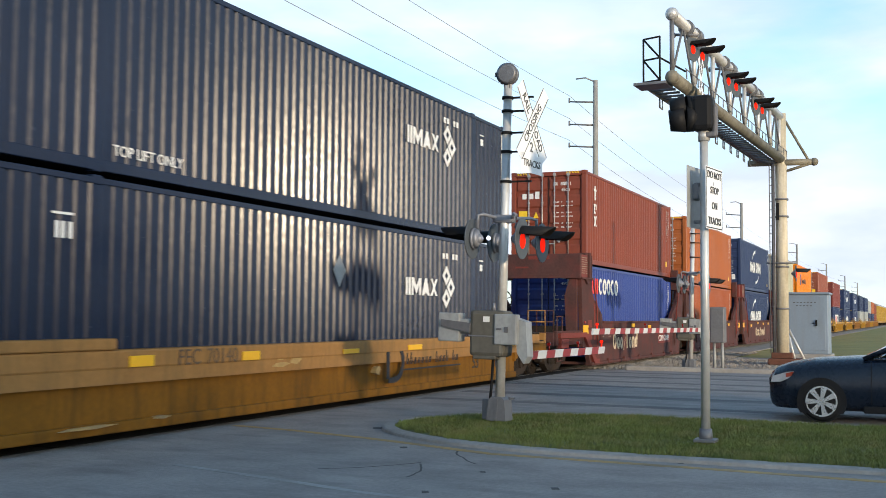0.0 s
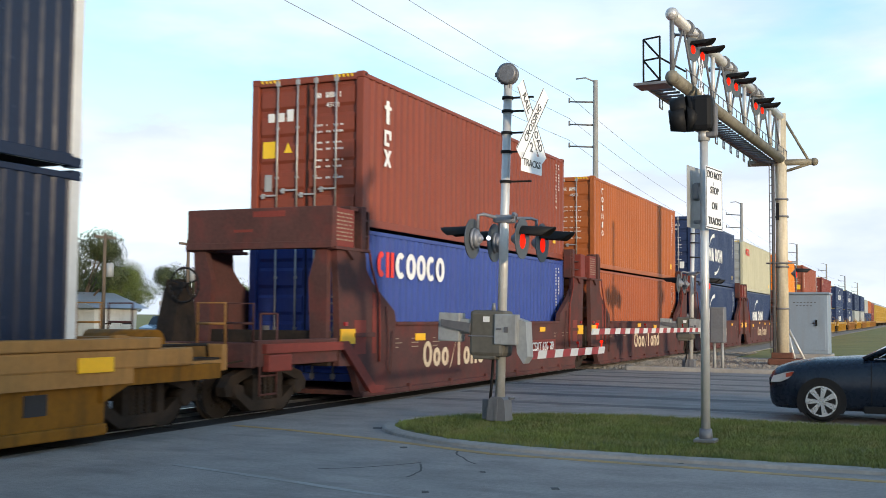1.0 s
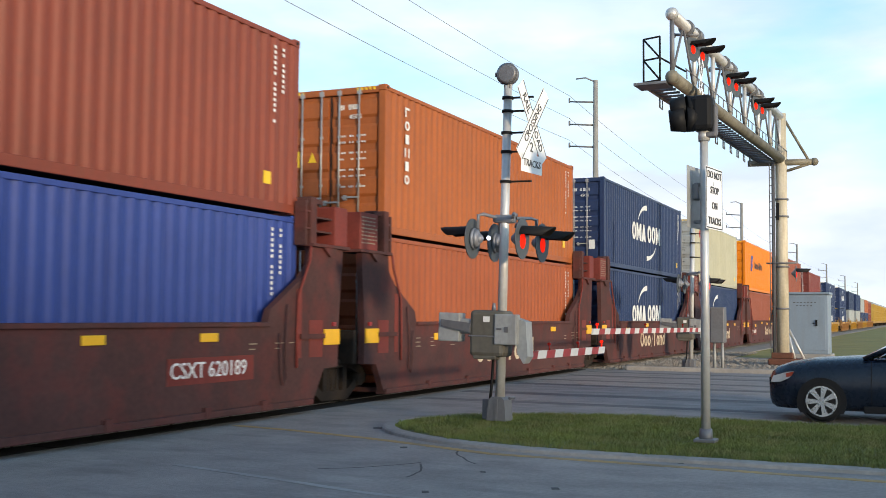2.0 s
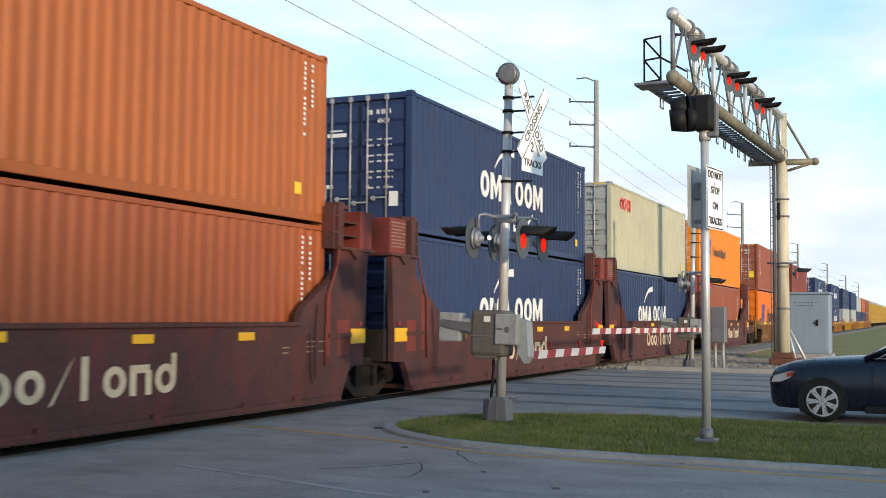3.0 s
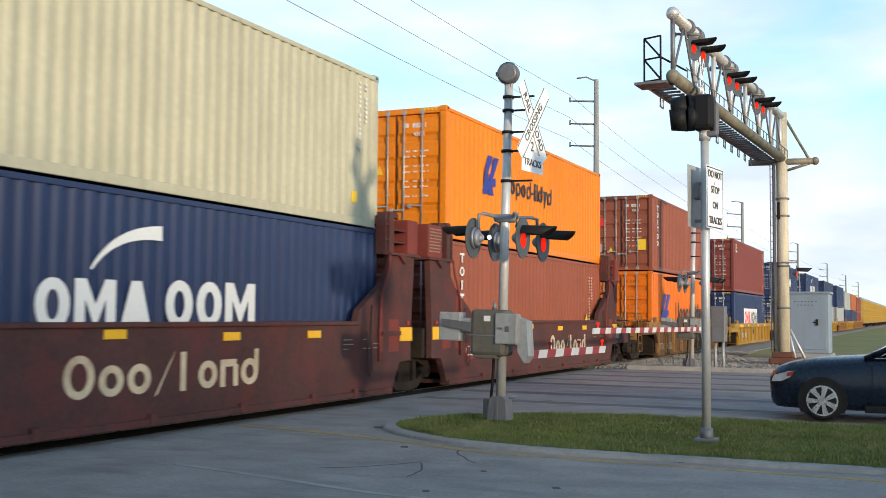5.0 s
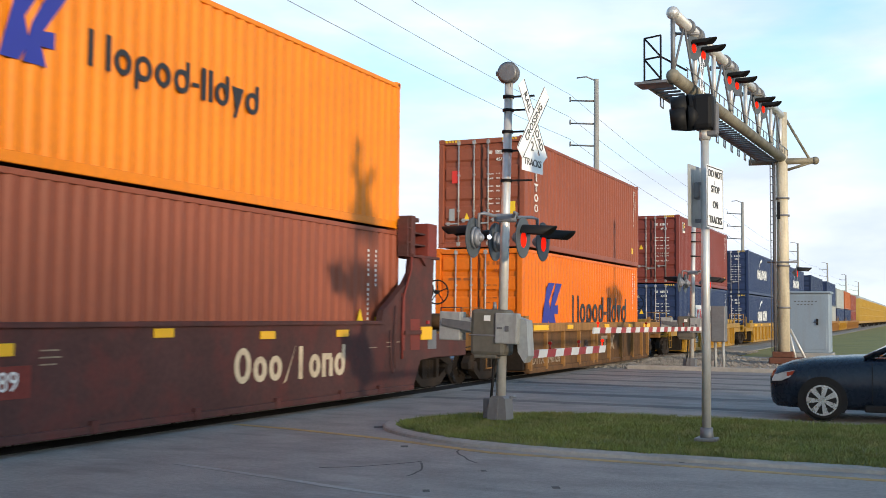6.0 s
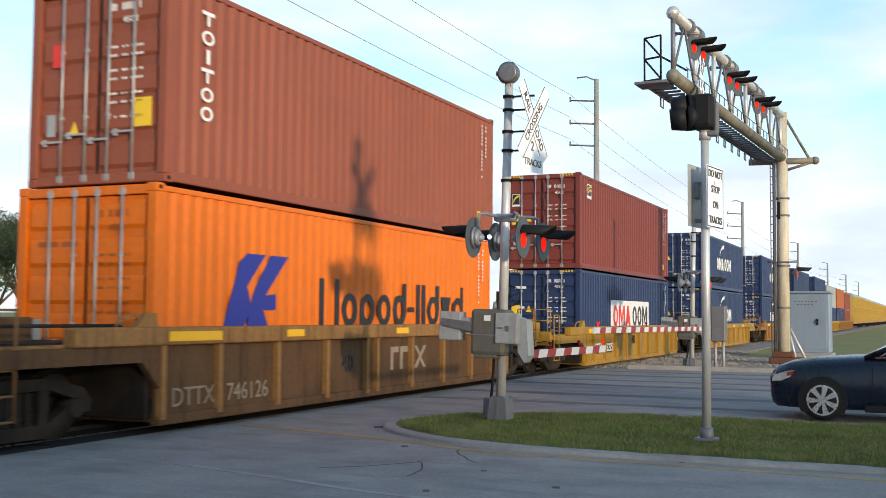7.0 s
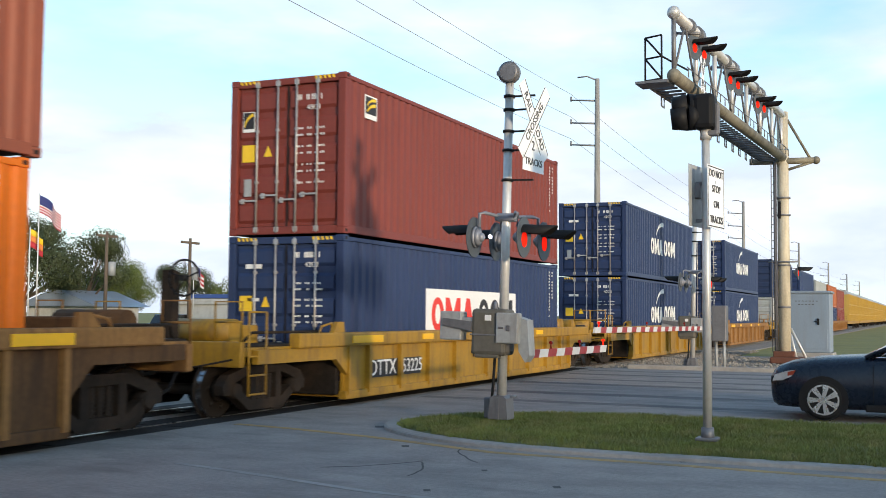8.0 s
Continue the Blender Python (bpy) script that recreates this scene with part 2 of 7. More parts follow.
# ---- mesh helpers ----
class Shape:
    """Vertices and faces of one mesh, put together from simple solids."""

    def __init__(self):
        self.v, self.f, self.s = [], [], []

    def add(self, verts, faces, smooth=False):
        o = len(self.v)
        self.v += [tuple(p) for p in verts]
        self.f += [tuple(i + o for i in f) for f in faces]
        self.s += [smooth] * len(faces)
        return self

    def box(self, x0, x1, y0, y1, z0, z1, m=None):
        p = [Vector((x, y, z)) for z in (z0, z1) for x, y in ((x0, y0), (x1, y0), (x1, y1), (x0, y1))]
        if m is not None:
            p = [m @ q for q in p]
        return self.add(p, [(3, 2, 1, 0), (4, 5, 6, 7), (0, 1, 5, 4), (1, 2, 6, 5), (2, 3, 7, 6), (3, 0, 4, 7)])

    def soft(self, x0, x1, y0, y1, z0, z1, c=0.02, m=None):
        """A box with chamfered edges."""
        c = min(c, (x1 - x0) * 0.45, (y1 - y0) * 0.45, (z1 - z0) * 0.45)
        bm = bmesh.new()
        bmesh.ops.create_cube(bm, size=1.0)
        bmesh.ops.scale(bm, vec=(x1 - x0, y1 - y0, z1 - z0), verts=bm.verts)
        bmesh.ops.translate(bm, vec=((x0 + x1) / 2, (y0 + y1) / 2, (z0 + z1) / 2), verts=bm.verts)
        bmesh.ops.bevel(bm, geom=bm.edges[:], offset=c, segments=2, affect="EDGES", profile=0.5)
        bm.verts.index_update()
        self.add([(m @ v.co if m is not None else v.co) for v in bm.verts], [[v.index for v in f.verts] for f in bm.faces])
        bm.free()
        return self

    def cyl(self, p0, p1, r0, r1=None, seg=16, caps=True, m=None):
        p0, p1 = Vector(p0), Vector(p1)
        r1 = r0 if r1 is None else r1
        z = (p1 - p0).normalized()
        x = z.orthogonal().normalized()
        y = z.cross(x)
        ring = [(math.cos(2 * math.pi * i / seg), math.sin(2 * math.pi * i / seg)) for i in range(seg)]
        pts = [p0 + (x * c + y * s) * r0 for c, s in ring] + [p1 + (x * c + y * s) * r1 for c, s in ring]
        if m is not None:
            pts = [m @ q for q in pts]
        self.add(pts, [(i, (i + 1) % seg, (i + 1) % seg + seg, i + seg) for i in range(seg)], True)
        if caps:
            o = len(self.v) - 2 * seg
            self.f += [tuple(o + i for i in reversed(range(seg))), tuple(o + seg + i for i in range(seg))]
            self.s += [False, False]
        return self

    def lathe(self, c, prof, seg=12):
        """A turned solid about the upright axis through c: rows of radius and height."""
        pts = [(c[0] + r * math.cos(2 * math.pi * i / seg), c[1] + r * math.sin(2 * math.pi * i / seg), z) for r, z in prof for i in range(seg)]
        self.add(pts, [(j * seg + i, j * seg + (i + 1) % seg, (j + 1) * seg + (i + 1) % seg, (j + 1) * seg + i) for j in range(len(prof) - 1) for i in range(seg)], True)
        return self

    def tube(self, path, r, seg=8):
        """One continuous pipe along a path."""
        p = [Vector(q) for q in path]
        rings = []
        for i, q in enumerate(p):
            d = (p[min(i + 1, len(p) - 1)] - p[max(i - 1, 0)]).normalized()
            x = d.cross(Vector((0.31, 0.23, 0.92))).normalized()
            y = d.cross(x)
            rings += [q + (x * math.cos(2 * math.pi * k / seg) + y * math.sin(2 * math.pi * k / seg)) * r for k in range(seg)]
        n = len(p)
        self.add(rings, [(j * seg + k, j * seg + (k + 1) % seg, (j + 1) * seg + (k + 1) % seg, (j + 1) * seg + k) for j in range(n - 1) for k in range(seg)]
                 + [tuple(reversed(range(seg))), tuple((n - 1) * seg + k for k in range(seg))], True)
        return self

    def prism(self, poly, axis, a, b, m=None):
        """A flat outline pushed along an axis from a to b."""
        def at(u, w, d):
            return Vector((d, u, w)) if axis == "x" else Vector((u, d, w)) if axis == "y" else Vector((u, w, d))
        n = len(poly)
        pts = [at(u, w, a) for u, w in poly] + [at(u, w, b) for u, w in poly]
        if m is not None:
            pts = [m @ q for q in pts]
        area = sum(p[0] * q[1] - q[0] * p[1] for p, q in zip(poly, poly[1:] + poly[:1]))
        flip = (area > 0) == (b > a)
        if axis == "y":
            flip = not flip
        faces = [tuple(reversed(range(n))), tuple(range(n, 2 * n))] + [(i, (i + 1) % n, (i + 1) % n + n, i + n) for i in range(n)]
        if not flip:
            faces = [tuple(reversed(f)) for f in faces]
        return self.add(pts, faces)

    def ball(self, c, r, seg=14, rings=8, squash=1.0):
        pts, faces = [], []
        for j in range(rings + 1):
            th = math.pi * j / rings
            for i in range(seg):
                ph = 2 * math.pi * i / seg
                pts.append((c[0] + r * math.sin(th) * math.cos(ph), c[1] + r * math.sin(th) * math.sin(ph), c[2] + r * squash * math.cos(th)))
        for j in range(rings):
            for i in range(seg):
                k = (i + 1) % seg
                faces.append((j * seg + i, (j + 1) * seg + i, (j + 1) * seg + k, j * seg + k))
        return self.add(pts, faces, True)

    def mesh(self, name, material):
        me = bpy.data.meshes.new(name)
        me.from_pydata(self.v, [], self.f)
        me.polygons.foreach_set("use_smooth", self.s)
        me.materials.append(material)
        me.validate()
        me.update()
        return me


def part(name, shape, material, parent, label=""):
    """One mesh object under a thing or under a part."""
    ob = new(name, shape.mesh(name, material) if isinstance(shape, Shape) else shape)
    ob.parent = parent
    return tagged(ob, label)


def thing(name, label, category, m=None, group="", kind="", shape=None, material=None):
    ob = new(name, shape.mesh(name, material) if shape else None)
    if m is not None:
        ob.matrix_basis = m
    return tagged(ob, label, category, group, kind)


def words(text, size, material, align="CENTER", depth=0.004, bold=0.0, stretch=1.0):
    """A flat lettering mesh in the x-z plane, facing -y, from the built-in font."""
    cu = bpy.data.curves.new("lettering", "FONT")
    cu.body, cu.size, cu.align_x, cu.align_y, cu.extrude, cu.offset, cu.resolution_u = text, size, align, "CENTER", depth, bold, 3
    tmp = bpy.data.objects.new("lettering", cu)
    scene.collection.objects.link(tmp)
    bpy.context.view_layer.update()
    me = bpy.data.meshes.new_from_object(tmp.evaluated_get(bpy.context.evaluated_depsgraph_get()))
    bpy.data.objects.remove(tmp)
    bpy.data.curves.remove(cu)
    me.transform(Matrix.Rotation(radians(90), 4, "X") @ Matrix.Diagonal((stretch, 1, 1, 1)))
    me.materials.clear()
    me.materials.append(material)
    return me


def moved(me, m):
    me.transform(m)
    return me


# ---- ground ----
TRACK_Y, TRACK2_Y, GAUGE = 10.547, 15.05, 1.435
ROAD_X0, ROAD_X1 = -5.0, 32.2
ISL_C, ISL_R, ISL_END, ISL_B = 14.40, 2.47, 3.47, 3.69


def sheet(name, x0, x1, y0, y1, z, material, label, thick=0.3, kind="structure"):
    return thing(name, label, name.split("_")[0], shape=Shape().box(x0, x1, y0, y1, z - thick, z), material=material, kind=kind)


M_FIELD = mat("verge_grass", (0.235, 0.21, 0.05), 0.9, vary=0.35, grime=(0.26, 0.22, 0.09), amount=0.7, scale=0.35, bump=0.6, bump_scale=25)
sheet("ground", -1500, 2500, -1500, 1500, -0.06, M_FIELD, "flat grassy ground that reaches the horizon")
sheet("road", ROAD_X0, ROAD_X1, -150, 150, 0.0, M_ASPHALT, "grey worn asphalt road over the level crossing")
sheet("gravel_bed", ROAD_X1 + 0.1, 900, 7.6, 18.0, -0.03, M_BALLAST, "grey crushed stone ballast under the tracks", 0.05)
sheet("gravel_bed", -400, ROAD_X0 - 0.1, 7.6, 18.0, -0.03, M_BALLAST, "grey crushed stone ballast under the tracks", 0.05)
sheet("gravel_apron", ROAD_X1 + 0.16, 46.0, 2.6, 7.55, -0.025, M_BALLAST, "grey gravel apron round the signal cabinet", 0.05)
kerb_far = thing("kerb", "pale concrete kerb along the far road edge", "kerb", kind="structure",
                 shape=Shape().soft(ROAD_X1 - 0.02, ROAD_X1 + 0.14, -60, 8.2, -0.1, 0.13, 0.03), material=M_CONCRETE)


def blades(name, spots, h0, h1, w, material, label, lean=0.5, seed=4):
    """Many small upright blades, each a bent sliver of two triangles."""
    rng = np.random.default_rng(seed)
    n = len(spots)
    a = rng.uniform(0, 2 * np.pi, n)
    h = rng.uniform(h0, h1, n)
    ww = w * rng.uniform(0.6, 1.3, n)
    lx, ly = rng.normal(0, lean, n) * h, rng.normal(0, lean, n) * h
    cx, cy, base = spots[:, 0], spots[:, 1], spots[:, 2]
    dx, dy = np.cos(a) * ww / 2, np.sin(a) * ww / 2
    v = np.stack([np.stack([cx - dx, cy - dy, base], 1), np.stack([cx + dx, cy + dy, base], 1),
                  np.stack([cx + dx * 0.6 + lx * 0.4, cy + dy * 0.6 + ly * 0.4, base + h * 0.6], 1),
                  np.stack([cx - dx * 0.6 + lx * 0.4, cy - dy * 0.6 + ly * 0.4, base + h * 0.6], 1),
                  np.stack([cx + lx, cy + ly, base + h], 1)], 1).reshape(-1, 3)
    k = np.arange(n) * 5
    faces = np.concatenate([np.stack([k, k + 1, k + 2, k + 3], 1).tolist(), np.stack([k + 3, k + 2, k + 4, k + 4], 1).tolist()])
    me = bpy.data.meshes.new(name)
    me.from_pydata(v.tolist(), [], [f if f[2] != f[3] else f[:3] for f in faces.tolist()])
    me.materials.append(material)
    me.update()
    return tagged(new(name, me), label, "grass", kind="stuff")


def island_outline(inset, n=36):
    r, b = ISL_R - inset, ISL_B - inset
    pts = [(ISL_C + r, -45.0)]
    pts += [(ISL_C + r * math.cos(math.pi * i / n), ISL_END + b * math.sin(math.pi * i / n)) for i in range(n + 1)]
    pts.append((ISL_C - r, -45.0))
    return pts


def median():
    top = Shape()
    o, i = island_outline(0.0), island_outline(0.20)
    n = len(o)
    v = [(x, y, -0.05) for x, y in o] + [(x, y, 0.035) for x, y in island_outline(0.02)] + [(x, y, 0.05) for x, y in island_outline(0.05)] + [(x, y, 0.055) for x, y in i] + [(x, y, 0.0) for x, y in i]
    f = [(r * n + k, r * n + (k + 1) % n, (r + 1) * n + (k + 1) % n, (r + 1) * n + k) for r in range(4) for k in range(n)]
    top.add(v, f)
    thing("kerb", "low worn concrete kerb round the grass median", "kerb", shape=top, material=M_CONCRETE, kind="structure")
    core = Shape().prism(island_outline(0.19), "z", -0.05, 0.05)
    thing("median", "grass median between the two carriageways", "median", shape=core, material=M_SOIL, kind="structure")
    rng = np.random.default_rng(7)
    pts = np.stack([rng.uniform(ISL_C - ISL_R, ISL_C + ISL_R, 210000), rng.uniform(-3.0, ISL_END + ISL_B, 210000)], 1)
    dx, dy = pts[:, 0] - ISL_C, np.maximum(pts[:, 1] - ISL_END, 0) * (ISL_R / ISL_B)
    lim = ISL_R - 0.20 + 0.035 * np.sin(pts[:, 1] * 5.0) + 0.04 * np.sin(pts[:, 1] * 13.0 + pts[:, 0] * 9)
    pts = pts[np.hypot(dx, dy) < lim]
    patch = np.sin(pts[:, 0] * 2.1 + 1.3 * np.sin(pts[:, 1] * 1.7)) * np.sin(pts[:, 1] * 1.3 + np.sin(pts[:, 0] * 2.9))
    keep = rng.uniform(0, 1, len(pts)) < np.clip(0.8 + 0.5 * patch, 0.35, 1)
    pts = pts[keep]
    spots = np.concatenate([pts, np.full((len(pts), 1), 0.045)], 1)
    blades("grass", spots, 0.02, 0.07, 0.011, M_GRASS, "short uneven green grass with dry patches on the median")


median()


def stones(name, x0, x1, y0, y1, z, n, seed, label):
    """Loose crushed stone: many small faceted lumps in one mesh."""
    rng = np.random.default_rng(seed)
    c = np.stack([rng.uniform(x0, x1, n), rng.uniform(y0, y1, n), np.full(n, z)], 1)
    base = np.array([(1, 0, 0), (-1, 0, 0), (0, 1, 0), (0, -1, 0), (0, 0, 1), (0, 0, -1)], float)
    r = rng.uniform(0.014, 0.045, n)
    v = c[:, None, :] + base[None] * r[:, None, None] * rng.uniform(0.6, 1.25, (n, 6, 1)) + rng.normal(0, 0.012, (n, 6, 3))
    tri = [(0, 2, 4), (2, 1, 4), (1, 3, 4), (3, 0, 4), (2, 0, 5), (1, 2, 5), (3, 1, 5), (0, 3, 5)]
    me = bpy.data.meshes.new(name)
    me.from_pydata(v.reshape(-1, 3).tolist(), [], [tuple(6 * i + k for k in t) for i in range(n) for t in tri])
    me.materials.append(M_BALLAST)
    me.update()
    return tagged(new(name, me), label, "gravel", kind="stuff")


stones("gravel", ROAD_X1 + 0.3, 52, 7.0, 9.4, 0.0, 5200, 3, "loose grey ballast stones beside the track")
stones("gravel", ROAD_X1 + 0.3, 44, 3.5, 7.0, -0.01, 2200, 4, "scattered grey gravel round the signal masts")


def ribbon(path, width, z0, z1, name, label, category, material):
    """A thin painted line or strip along a path on the road."""
    s = Shape()
    for (x0, y0), (x1, y1) in zip(path, path[1:]):
        d = Vector((x1 - x0, y1 - y0, 0)).normalized()
        n = Vector((-d.y, d.x, 0)) * width / 2
        a, b = Vector((x0, y0, 0)), Vector((x1, y1, 0))
        s.add([(p.x, p.y, z) for z in (z0, z1) for p in (a - n, b - n, b + n, a + n)],
              [(4, 5, 6, 7), (3, 2, 1, 0), (0, 1, 5, 4), (1, 2, 6, 5), (2, 3, 7, 6), (3, 0, 4, 7)])
    return thing(name, label, category, shape=s, material=material, kind="structure")


ribbon([(11.5, -30), (11.5, 0.4), (11.6, 1.8), (11.67, 3.2), (11.72, 4.6), (12.12, 5.6), (12.48, 6.6), (12.85, 8.0), (13.0, 9.0)], 0.14, 0.001, 0.004, "road_marking", "faded yellow edge line beside the median kerb", "road marking", M_YLINE)
ribbon([(9.35, 7.2), (9.0, 5.8), (8.65, 4.6), (8.5, 3.4)], 0.10, 0.001, 0.004, "road_marking", "worn white lane line on the road", "road marking", M_WLINE)
ribbon([(17.2, -30), (17.2, 3.5)], 0.10, 0.001, 0.004, "road_marking", "faded yellow edge line beside the median kerb", "road marking", M_YLINE)
for gx in (22.0, 27.0):
    for gy in range(-9, 1):
        ribbon([(gx, gy * 6.0), (gx, gy * 6.0 + 3.0)], 0.10, 0.001, 0.004, "road_marking", "worn white lane dash on the road", "road marking", M_WLINE)
for wx, ww in ((19.1, 0.45), (21.3, 0.6), (24.4, 0.55), (26.3, 0.4), (28.6, 0.5), (30.6, 0.4)):
    ribbon([(wx, -40), (wx + 0.05, -10), (wx - 0.05, 2), (wx, 8.9)], ww, 0.0004, 0.0015, "tyre_track", "dark tyre-worn strip along the lane", "tyre track", M_WEAR)
rng_c = random.Random(5)
for x, y, ang, ln in ((12.02, 5.04, 182, 1.35), (10.7, 4.99, 150, 1.2), (10.6, 4.95, 205, 1.0), (19.5, 6.4, 80, 3.0), (24.5, 6.0, 95, 3.5)):
    path, a = [(x, y)], radians(ang)
    for i in range(10):
        a += rng_c.uniform(-0.2, 0.2)
        path.append((path[-1][0] + math.cos(a) * ln / 10, path[-1][1] + math.sin(a) * ln / 10))
    ribbon(path, 0.022, 0.0005, 0.002, "road_crack", "thin dark crack in the asphalt", "crack", M_CRACK)
for x, y, s in ((13.55, 6.98, 0.2), (11.74, 5.70, 0.13), (9.6, 3.1, 0.1), (8.9, 4.1, 0.09), (11.9, 2.42, 0.08), (7.6, 5.2, 0.1), (10.3, 4.1, 0.08), (9.4, 1.4, 0.1)):
    ribbon([(x, y), (x + s, y + 0.5 * s)], s * 0.7, 0.0005, 0.003, "tar_patch", "small dark tar patch on the road", "patch", M_CRACK)


def track(cy, label):
    """Two rails, with rubber crossing panels in the road and sleepers beyond it."""
    base = thing("railway_track", label, "railway track", kind="structure")
    for s in (-1, 1):
        y = cy + s * GAUGE / 2
        part("rail", Shape().box(-400, 900, y - 0.035, y + 0.035, -0.15, 0.006).box(-400, 900, y - 0.07, y + 0.07, -0.17, -0.13), M_RAIL, base)
        part("rail_head", Shape().box(-400, 900, y - 0.028, y + 0.028, 0.0061, 0.014), M_RAILTOP, base)
        for y0, y1 in ((y - 0.52, y - 0.045), (y + 0.045, y + 0.52)):
            me = Shape().soft(0.01, 2.42, y0, y1, -0.05, 0.008, 0.012).mesh("crossing_panel", M_RUBBER)
            for k in range(15):
                part("crossing_panel", me, M_RUBBER, base).location.x = ROAD_X0 + 0.2 + k * 2.44
    me = Shape().soft(-0.11, 0.11, cy - 1.3, cy + 1.3, -0.2, -0.02, 0.015).mesh("sleeper", M_WOOD)
    for k in range(120):
        part("sleeper", me, M_WOOD, base).location.x = ROAD_X1 + 0.4 + k * 0.58


track(TRACK_Y, "steel railway track with dark rubber crossing panels")
track(TRACK2_Y, "second steel railway track behind the train")


# ---- train ----
SPEED = 14.45
MOVING = []


def rolls(ob, x0, z=0.0):
    """Registers a thing of the train by the place of its rear end at the start."""
    ob.location = (x0, TRACK_Y, z)
    MOVING.append((ob, x0, z))
    return ob


CACHE = {}


def cached(key, make):
    if key not in CACHE:
        CACHE[key] = make()
    return CACHE[key]


def corrugated(x0, x1, y, depth, z0, z1, side, pitch=0.278):
    """A wall of folded sheet: outer and inner flats joined by slopes."""
    n = max(2, round((x1 - x0) / pitch))
    p = (x1 - x0) / n
    prof = []
    for i in range(n):
        b = x0 + i * p
        prof += [(b, 0), (b + 0.45 * p, 0), (b + 0.6 * p, 1), (b + 0.85 * p, 1)] if pitch < 0.25 else [(b, 0), (b + 0.27 * p, 0), (b + 0.5 * p, 1), (b + 0.77 * p, 1)]
    prof.append((x1, 0))
    s = Shape()
    v = [(x, y - side * depth * d, z) for z in (z0, z1) for x, d in prof]
    m = len(prof)
    f = [(i, i + 1, m + i + 1, m + i) if side < 0 else (m + i, m + i + 1, i + 1, i) for i in range(m - 1)]
    s.add(v, f)
    w = [(x, y - side * (depth + 0.012), z) for z in (z0, z1) for x, d in ((x0, 0), (x1, 0))]
    s.add(w, [(0, 2, 3, 1) if side < 0 else (1, 3, 2, 0)])
    return s


def container(x0, zb, p, name_label, L=12.192, H=2.896, W=2.438, posts=(), detail=True, pitch=0.278, white_end=False, door_tone=None):
    """A corrugated steel box: two sides, roof, floor, front wall, posts, rails, castings, two doors with bars."""
    ob = rolls(thing("shipping_container", name_label, "container", group="containers on the train"), x0, zb)
    k = (L, H, W, p.name, tuple(posts), pitch)
    dp = door_tone or p
    h = W / 2
    lo, hi = 0.16, H - 0.11
    for s in (-1, 1):
        edges = [0.15, *posts, L - 0.15]
        for a, b in zip(edges, edges[1:]):
            a2, b2 = (a if a == 0.15 else a + 0.09), (b if b == L - 0.15 else b - 0.09)
            part("side_panel", cached(("side", s, a2, b2, *k), lambda: corrugated(a2, b2, s * (h - 0.008), 0.036, lo, hi, s, pitch).mesh("side_panel", p)), p, ob)
        part("bottom_rail", cached(("brail", s, *k), lambda: Shape().soft(0.12, L - 0.12, min(s * (h - 0.06), s * h), max(s * (h - 0.06), s * h), 0.015, lo, 0.01).mesh("bottom_rail", p)), p, ob)
        part("top_rail", cached(("trail", s, *k), lambda: Shape().soft(0.12, L - 0.12, min(s * (h - 0.06), s * (h - 0.002)), max(s * (h - 0.06), s * (h - 0.002)), hi, H - 0.03, 0.01).mesh("top_rail", p)), p, ob)
        for j, x in enumerate([0.0, L - 0.16] + [q - 0.09 for q in posts]):
            pm = M_WHITE if (white_end and j == 1) else p
            w = 0.16 if j < 2 else 0.18
            part("corner_post" if j < 2 else "lifting_post", cached(("post", s, x, pm.name, *k), lambda: Shape().soft(x, x + w, min(s * (h - 0.15), s * (h + 0.001)), max(s * (h - 0.15), s * (h + 0.001)), 0.118, H - 0.118, 0.015).mesh("corner_post", pm)), pm, ob)
            for z in (0.0, H - 0.118):
                part("corner_casting", cached(("cast", s, x, z, *k), lambda: Shape().soft(x - 0.004, x + 0.174, min(s * (h - 0.16), s * (h + 0.003)), max(s * (h - 0.16), s * (h + 0.003)), z, z + 0.118, 0.012).mesh("corner_casting", dp)), dp, ob)
                if detail:
                    # A dark plate on the solid casting stands in for the hole's inner shade.
                    part("casting_hole", cached(("hole", s, x, z, *k), lambda: Shape().soft(x + 0.05, x + 0.12, s * (h + 0.004) - 0.004, s * (h + 0.004) + 0.002, z + 0.035, z + 0.085, 0.01).mesh("casting_hole", M_DARKGAP)), M_DARKGAP, ob)
    roof = cached(("roof", *k), lambda: Shape().box(0.1, L - 0.1, -h + 0.06, h - 0.06, H - 0.06, H - 0.025).mesh("roof", p))
    part("roof", roof, p, ob)
    part("floor", cached(("floor", *k), lambda: Shape().box(0.1, L - 0.1, -h + 0.07, h - 0.07, 0.03, 0.15).mesh("floor", M_DARKGAP)), M_DARKGAP, ob)
    part("front_wall", cached(("front", *k), lambda: Shape().box(L - 0.09, L - 0.05, -h + 0.15, h - 0.15, 0.1, H - 0.1).mesh("front_wall", p)), p, ob)
    part("header", cached(("header", *k), lambda: Shape().soft(0.005, 0.12, -h + 0.16, h - 0.16, H - 0.15, H - 0.02, 0.012).mesh("header", dp)), dp, ob)
    part("door_sill", cached(("sill", *k), lambda: Shape().soft(0.005, 0.12, -h + 0.16, h - 0.16, 0.01, 0.15, 0.012).mesh("door_sill", dp)), dp, ob)

    def door(s):
        y0, y1 = (0.008, h - 0.155) if s > 0 else (-h + 0.155, -0.008)
        sh = Shape().box(0.07, 0.10, y0, y1, 0.16, H - 0.16)
        return sh.mesh("door", dp)

    def door_panel(s):
        y0, y1 = (0.058, h - 0.205) if s > 0 else (-h + 0.205, -0.058)
        d = (H - 0.32) / 5
